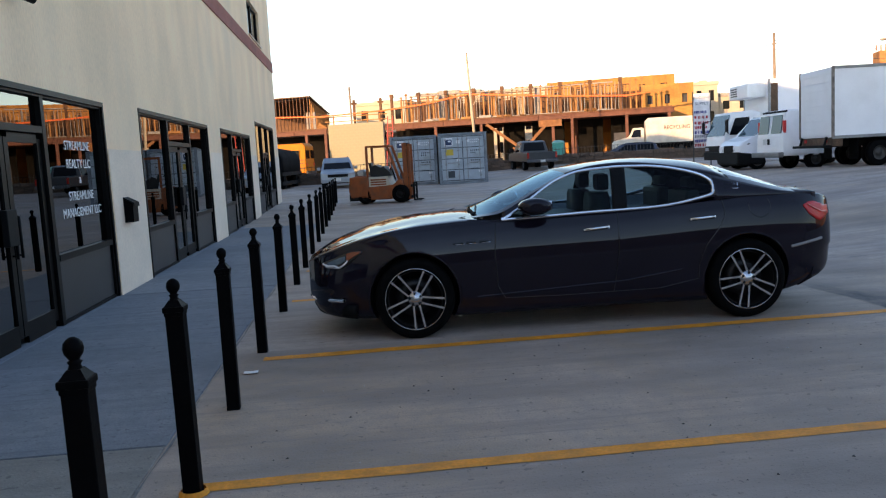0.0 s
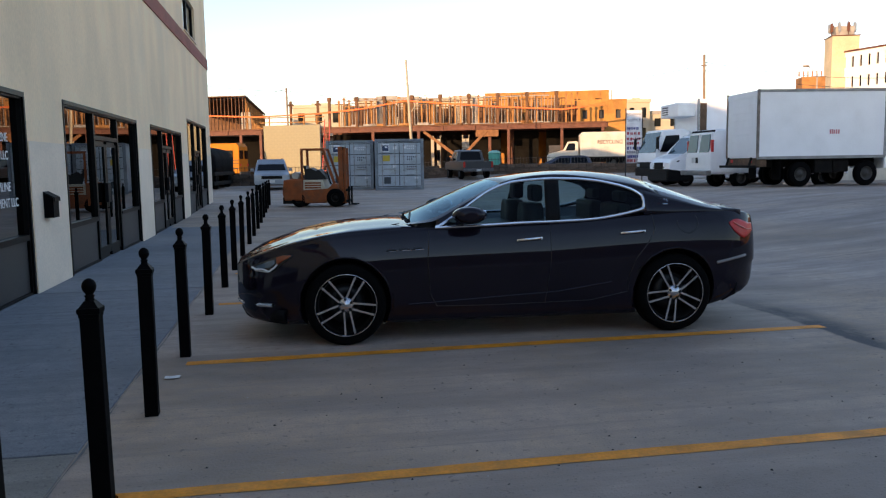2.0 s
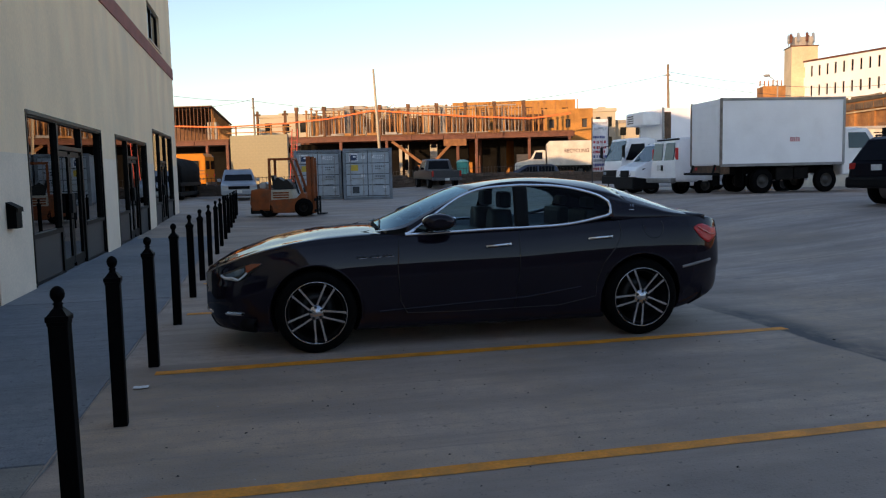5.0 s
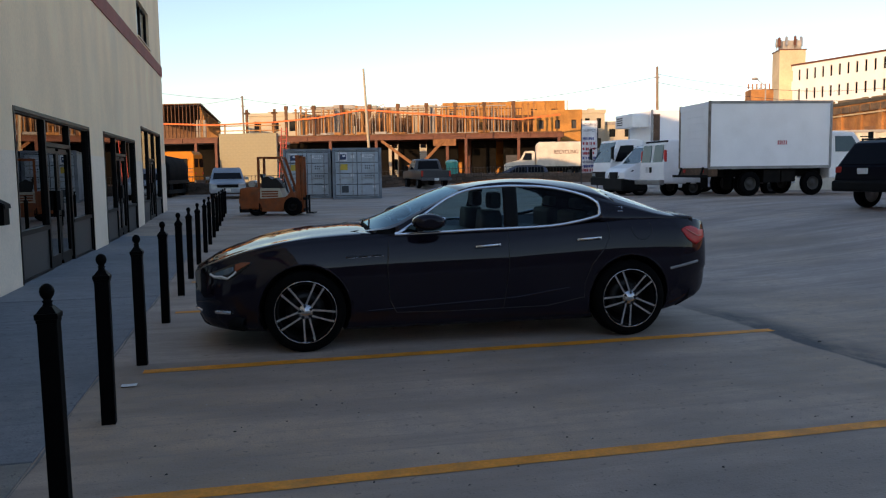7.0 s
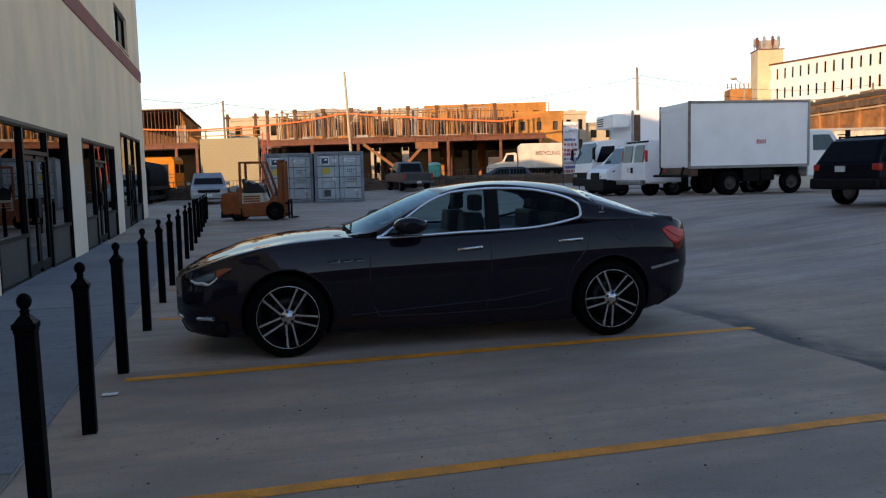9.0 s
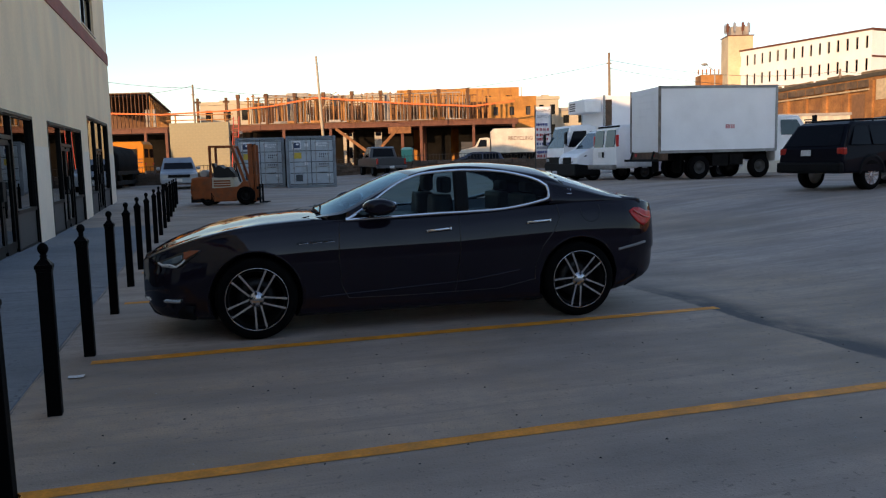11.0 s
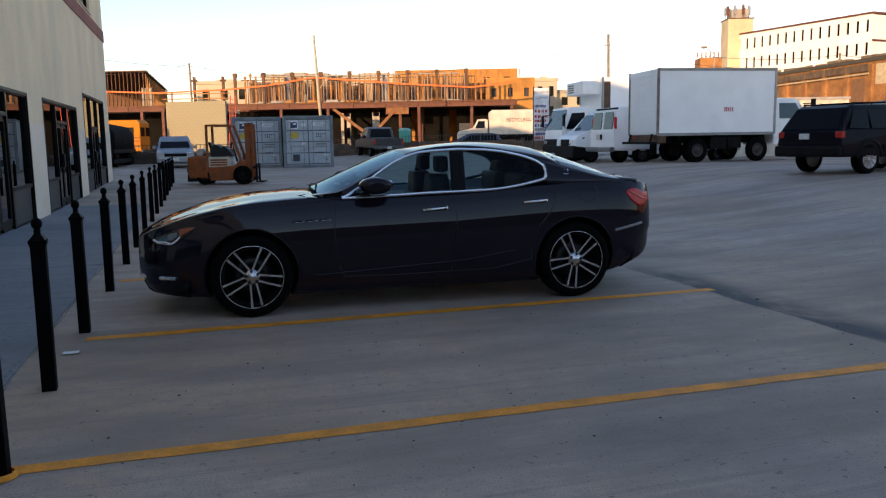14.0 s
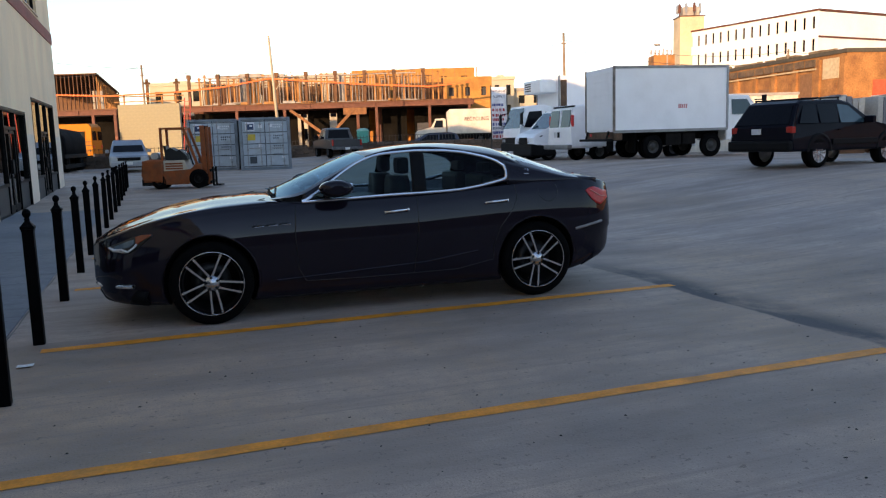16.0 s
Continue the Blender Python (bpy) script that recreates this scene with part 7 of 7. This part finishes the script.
part("core", bm, osb, ob_)
for i in range(12):
    x = 0.5 + i * 1.25
    bm = bmesh.new()
    box(bm, x - 0.05, x + 0.05, -0.08, 0.0, 2.6, 8.6)
    part("batten", bm, timber, ob_)

# pale row of buildings further back
for i, (x, y, w, h, flr) in enumerate(((1.0, 108, 7.5, 9.4, 3), (9.5, 106, 9, 10.2, 3), (19.5, 103, 10, 10.0, 3), (30, 100, 9, 9.8, 3), (43.5, 92, 3.0, 8.9, 3), (46.8, 92, 8, 7.4, 3))):
    t = thing("town_house", "pale rendered row building behind the site", "building", pose(x, y, 0.9, 0, 0, -19.7), "row buildings")
    windowed_face(t, "wall", 0, w, 0.3, h - 0.8, max(2, int(w / 1.9)), flr, 0.4, 0.5, cream_wall, dark_glass)
    bm = bmesh.new()
    box(bm, 0.02, w - 0.02, 0.42, 9, 0, h - 0.82)
    part("core", bm, cream_wall, t)
    bm = bmesh.new()
    box(bm, -0.15, w + 0.15, -0.15, 9.1, h - 0.8, h - 0.35, 0.04)
    box(bm, 0.3 * w, 0.62 * w, 1.5, 4, h - 0.35, h - 0.05)
    part("roof", bm, grey_board if i % 2 else cream_wall, t)

# white industrial building with the tower
WB = thing("white_factory", "white-painted factory block with two rows of narrow windows", "building", pose(100.5, 94.4, 0, 0, 0, math.degrees(math.atan2(28.2, -4.5)) + 180))
factory_white = mat("factory_white", (0.80, 0.80, 0.80), 0.85, 0, 0.06, 0.2, 4, 0.1, dirt=(0.55, 0.47, 0.38), dirt_amount=0.3)
windowed_face(WB, "wall", -29.0, 0.0, 6.0, 19.7, 17, 4, 0.30, 0.55, factory_white, dark_glass, 0.0, 0.2)
bm = bmesh.new()
box(bm, -29, 0.0, 0.42, 24, 0, 19.6)
box(bm, -29, 0, 0.0, 0.41, 0, 6.0)
part("core", bm, factory_white, WB)
bm = bmesh.new()
box(bm, -29.1, 0.15, -0.15, 24.1, 19.7, 20.0)
part("cornice", bm, rust_beam, WB, "thin red cornice line")
bm = bmesh.new()
box(bm, 0.0, 0.1, 0.1, 23.9, 15.6, 15.9)
part("string_course", bm, rust_beam, WB)
TW = thing("tower", "square pale roof tower with antennas", "tower", pose(97.2, 122.6, 0, 0, 0, -20))
bm = bmesh.new()
box(bm, -2.25, 2.25, -2.25, 2.25, 0, 22.6, 0.05)
part("shaft", bm, mat("tower_cream", (0.62, 0.50, 0.33), 0.9, 0, 0.12, 0.4, 5, 0.2, dirt=(0.42, 0.30, 0.2), dirt_amount=0.5), TW)
bm = bmesh.new()
box(bm, -2.4, 2.4, -2.4, 2.4, 22.6, 22.75)
part("cap", bm, rust_beam, TW)
for i in range(9):
    a = 2 * math.pi * i / 9
    bm = bmesh.new()
    x, y = 2.1 * math.cos(a), 2.1 * math.sin(a)
    tube(bm, (x, y, 22.9), (x, y, 25.2), 0.06, seg=6)
    box(bm, x - 0.2, x + 0.2, y - 0.15, y + 0.15, 23.5, 25.0)
    part("antenna", bm, rust_beam if i % 2 else steel, TW)
bm = bmesh.new()
box(bm, -1.5, 1.5, -1.5, 1.5, 22.9, 24.4)
part("plant_box", bm, grey_board, TW)
# orange brick stub
BS = thing("brick_chimney_block", "orange brick roof block with pipes", "building", pose(85.8, 115.0, 0, 0, 0, -20))
brick = mat("orange_brick", (0.34, 0.155, 0.05), 0.9, 0, 0.34, 0.7, 7, 0.5, dirt=(0.15, 0.06, 0.03), dirt_amount=0.8)
bm = bmesh.new()
box(bm, -1.7, 1.9, -2, 2, 0, 14.8, 0.03)
part("wall", bm, brick, BS)
for i in range(6):
    bm = bmesh.new()
    tube(bm, (-1.7 + i * 0.7, 0, 15.0), (-1.7 + i * 0.7, 0, 15.9), 0.12, seg=8)
    part("pipe", bm, brick, BS)
# brick warehouse
WH = thing("brick_warehouse", "sunlit orange brick warehouse with boarded openings", "building", pose(58.78, 48.56, 0, 0, 0, math.degrees(math.atan2(20.04, 3.77)) + 180))
bm = bmesh.new()
box(bm, -44, 0, 0, 0.4, 0, 8.0)
box(bm, -0.4, 0.0, 0.4, 30, 0, 8.0)
box(bm, -43.6, -0.42, 0.42, 30, 0, 7.6)
part("wall", bm, brick, WH)
bm = bmesh.new()
box(bm, -44.1, 0.12, -0.12, 0.45, 8.0, 8.35)
box(bm, -0.45, 0.12, 0.46, 30, 8.0, 8.35)
part("parapet", bm, mat("dark_coping", (0.07, 0.06, 0.045), 0.9), WH)
bm = bmesh.new()
box(bm, -43.6, -4.0, -0.28, -0.23, 6.85, 7.0)
part("lintel_band", bm, mat("faded_lintel", (0.50, 0.38, 0.22), 0.85, 0, 0.2), WH, "pale lintel band")
for i in range(22):
    bm = bmesh.new()
    box(bm, -5.7 - i * 1.75, -4.1 - i * 1.75, -0.27, -0.23, 7.15, 7.8)
    part("clerestory_window", bm, mat("dirty_clerestory", (0.13, 0.08, 0.04), 0.6, 0, 0.4, 1.5, 12), WH)
for i in range(12):
    x = -0.3 - i * 3.6
    bm = bmesh.new()
    box(bm, x - 0.3, x + 0.3, -0.22, 0.0, 0, 7.7)
    part("pilaster", bm, brick, WH)
    if i < 11:
        bm = bmesh.new()
        top = 6.6 if i % 3 else 5.6
        box(bm, x - 2.9, x - 1.0, -0.04, 0.0, 3.0, top)
        part("boarded_opening", bm, mat("boarded_brown", (0.22, 0.11, 0.05), 0.8) if i % 2 else brick, WH)
bm = bmesh.new()
box(bm, -3.3, -1.0, -0.06, 0.0, 5.9, 7.7)
part("painted_sign", bm, mat("faded_cream", (0.55, 0.43, 0.27), 0.85), WH)
bm = bmesh.new()
box(bm, 0.0, 0.06, 2.6, 5.6, 0.5, 5.6)
part("roller_door", bm, mat("orange_red_door", (0.50, 0.09, 0.04), 0.6), WH)
bm = bmesh.new()
box(bm, 0.0, 0.05, 4.0, 9.0, 6.6, 7.6)
part("painted_sign", bm, mat("faded_cream", (0.55, 0.43, 0.27), 0.85), WH)
bm = bmesh.new()
for i in range(26):
    x = random.uniform(-43, -1)
    box(bm, x, x + random.uniform(0.4, 2.6), 1.0, 1.3, 8.1, 8.35 + random.uniform(0.1, 0.45))
st = part("roof_clutter", bm, mat("weathered_timber", (0.20, 0.15, 0.09), 0.9), WH)
tagged(st, kind="stuff")

# corrugated white container behind the box truck
cw = thing("storage_container", "pale corrugated storage container at the lot edge", "container", on_lot(26.2, 23.6, -16))
bm = bmesh.new()
rows = []
for i in range(49):
    x = -3.0 + 6.0 * i / 48
    rows.append([(x, 0.04 if (i // 2) % 2 else 0.0, 0.1), (x, 0.04 if (i // 2) % 2 else 0.0, 2.62)])
loft(bm, rows, False, False, False)
box(bm, -3.0, 3.0, 0.06, 2.4, 0.1, 2.6)
part("body", bm, mat("cream_corrugated", (0.60, 0.55, 0.45), 0.6, 0, 0.1), cw)
bm = bmesh.new()
for z in (0.05, 2.66):
    box(bm, -3.05, 3.05, -0.04, 0.06, z - 0.06, z + 0.06)
part("frame_rail", bm, grey_board, cw)

# wrapped pallets of stone at the lot edge
pal_mat = mat("pale_stone_pack", (0.52, 0.47, 0.40), 0.85, 0, 0.15, 1, 12, 0.3, per_object=0.12)
# darker copy of the slab colour, for slabs drawn as shaded
shade_board = mat("shaded_slab", (0.20, 0.20, 0.21), 0.8, 0, 0.15)
for i, (x, y, h) in enumerate(((23.3, 14.6, 1.75), (24.6, 14.1, 1.8), (25.9, 13.6, 1.7), (24.0, 16.0, 1.9), (25.4, 15.5, 1.85), (27.2, 13.0, 1.7))):
    t = thing("stone_pallet", "pallet of pale wrapped stone slabs at the lot edge", "pallet", on_lot(x, y, -22 + random.uniform(-6, 6)), "stone pallets")
    bm = bmesh.new()
    for q in (-0.45, 0, 0.45):
        box(bm, -0.55, 0.55, q - 0.05, q + 0.05, 0, 0.1)
    box(bm, -0.55, 0.55, -0.5, 0.5, 0.1, 0.13)
    part("pallet_base", bm, timber_dark, t)
    k = 5
    for j in range(k):
        bm = bmesh.new()
        x0 = -0.52 + j * 1.04 / k
        box(bm, x0, x0 + 1.04 / k - 0.02, -0.48, 0.48, 0.13, 0.13 + h + random.uniform(-0.12, 0.05), 0.015)
        part("slab", bm, shade_board if (i + j) % 4 == 2 else pal_mat, t)


# ---- poles and wires ----
pole_wood = mat("weathered_pole", (0.25, 0.18, 0.12), 0.9, 0, 0.25)
pole_pale = mat("pale_pole", (0.46, 0.38, 0.26), 0.8, 0, 0.1)
up1 = thing("light_pole", "slender pale leaning light pole behind the containers", "pole", pose(9.83, 54.0, gz(9.83, 54.0)))
bm = bmesh.new()
tube(bm, (0.1, 0, 0), (-0.30, 0.3, 8.8), 0.13, 0.075, 10)
part("shaft", bm, pole_pale, up1)
bm = bmesh.new()
prev = Vector((0.03, 0.15, 4.9))
for i in range(1, 8):
    q = Vector((0.03 + 0.17 * i, 0.15, 4.9 + 1.25 * math.sin(i / 7 * 1.5)))
    tube(bm, prev, q, 0.03, seg=6)
    prev = q
part("arm", bm, pole_pale, up1)
for x, y, top, lean_x in ((30.65, 47.94, 9.14, -0.12), (0.54, 74.7, 9.2, -0.1), (61.5, 58.5, 9.4, 0.0)):
    t = thing("utility_pole", "weathered wooden utility pole", "pole", pose(x, y, gz(x, y)), "utility poles")
    bm = bmesh.new()
    tube(bm, (0, 0, 0), (lean_x, 0, top - gz(x, y)), 0.13, 0.09, 10)
    part("shaft", bm, pole_wood, t)
    bm = bmesh.new()
    box(bm, lean_x - 0.2, lean_x + 0.2, -0.05, 0.05, top - 1.6, top - 1.52)
    part("crossarm", bm, pole_wood, t)
sl = thing("street_lamp", "cobra-head street lamp on a curved arm", "street lamp", pose(62.4, 80.0, 0.9))
bm = bmesh.new()
tube(bm, (0, 0, 0), (0, 0, 10.6), 0.12, 0.08, 8)
tube(bm, (0, 0, 10.6), (-1.2, 0, 11.4), 0.05, seg=6)
part("pole", bm, grey_board, sl)
bm = bmesh.new()
ball(bm, (-1.5, 0, 11.45), 0.42, 12, 8, 0.4)
part("lamp_head", bm, grey_board, sl)


def wire(p0, p1, sag, r=0.018):
    bm = bmesh.new()
    run = (Vector(p1) - Vector(p0)).normalized()
    n1 = run.cross(Vector((0, 0, 1))).normalized()
    n2 = n1.cross(run)
    rings = []
    for i in range(25):
        u = i / 24
        q = Vector(p0).lerp(Vector(p1), u) - Vector((0, 0, sag * 4 * u * (1 - u)))
        rings.append([q + r * (math.cos(a) * n1 + math.sin(a) * n2) for a in (2 * math.pi * k / 5 for k in range(5))])
    loft(bm, rings, True, True)
    tagged(part("overhead_wire", bm, bar_dark), "thin dark overhead wire between poles", "wire", "overhead wires")


wire((-14, 70, 10.4), (0.54, 74.7, 8.9), 0.5)
wire((0.54, 74.7, 8.9), (30.6, 48, 8.4), 1.6)
wire((30.6, 48, 8.6), (61.5, 58.5, 9.2), 0.8)
wire((30.6, 48, 8.0), (61.5, 58.5, 8.2), 0.8)
wire((61.5, 58.5, 9.2), (110, 70, 10), 0.8)
wire((-9.5, 83, 8.7), (0.54, 74.7, 9.1), 0.3)
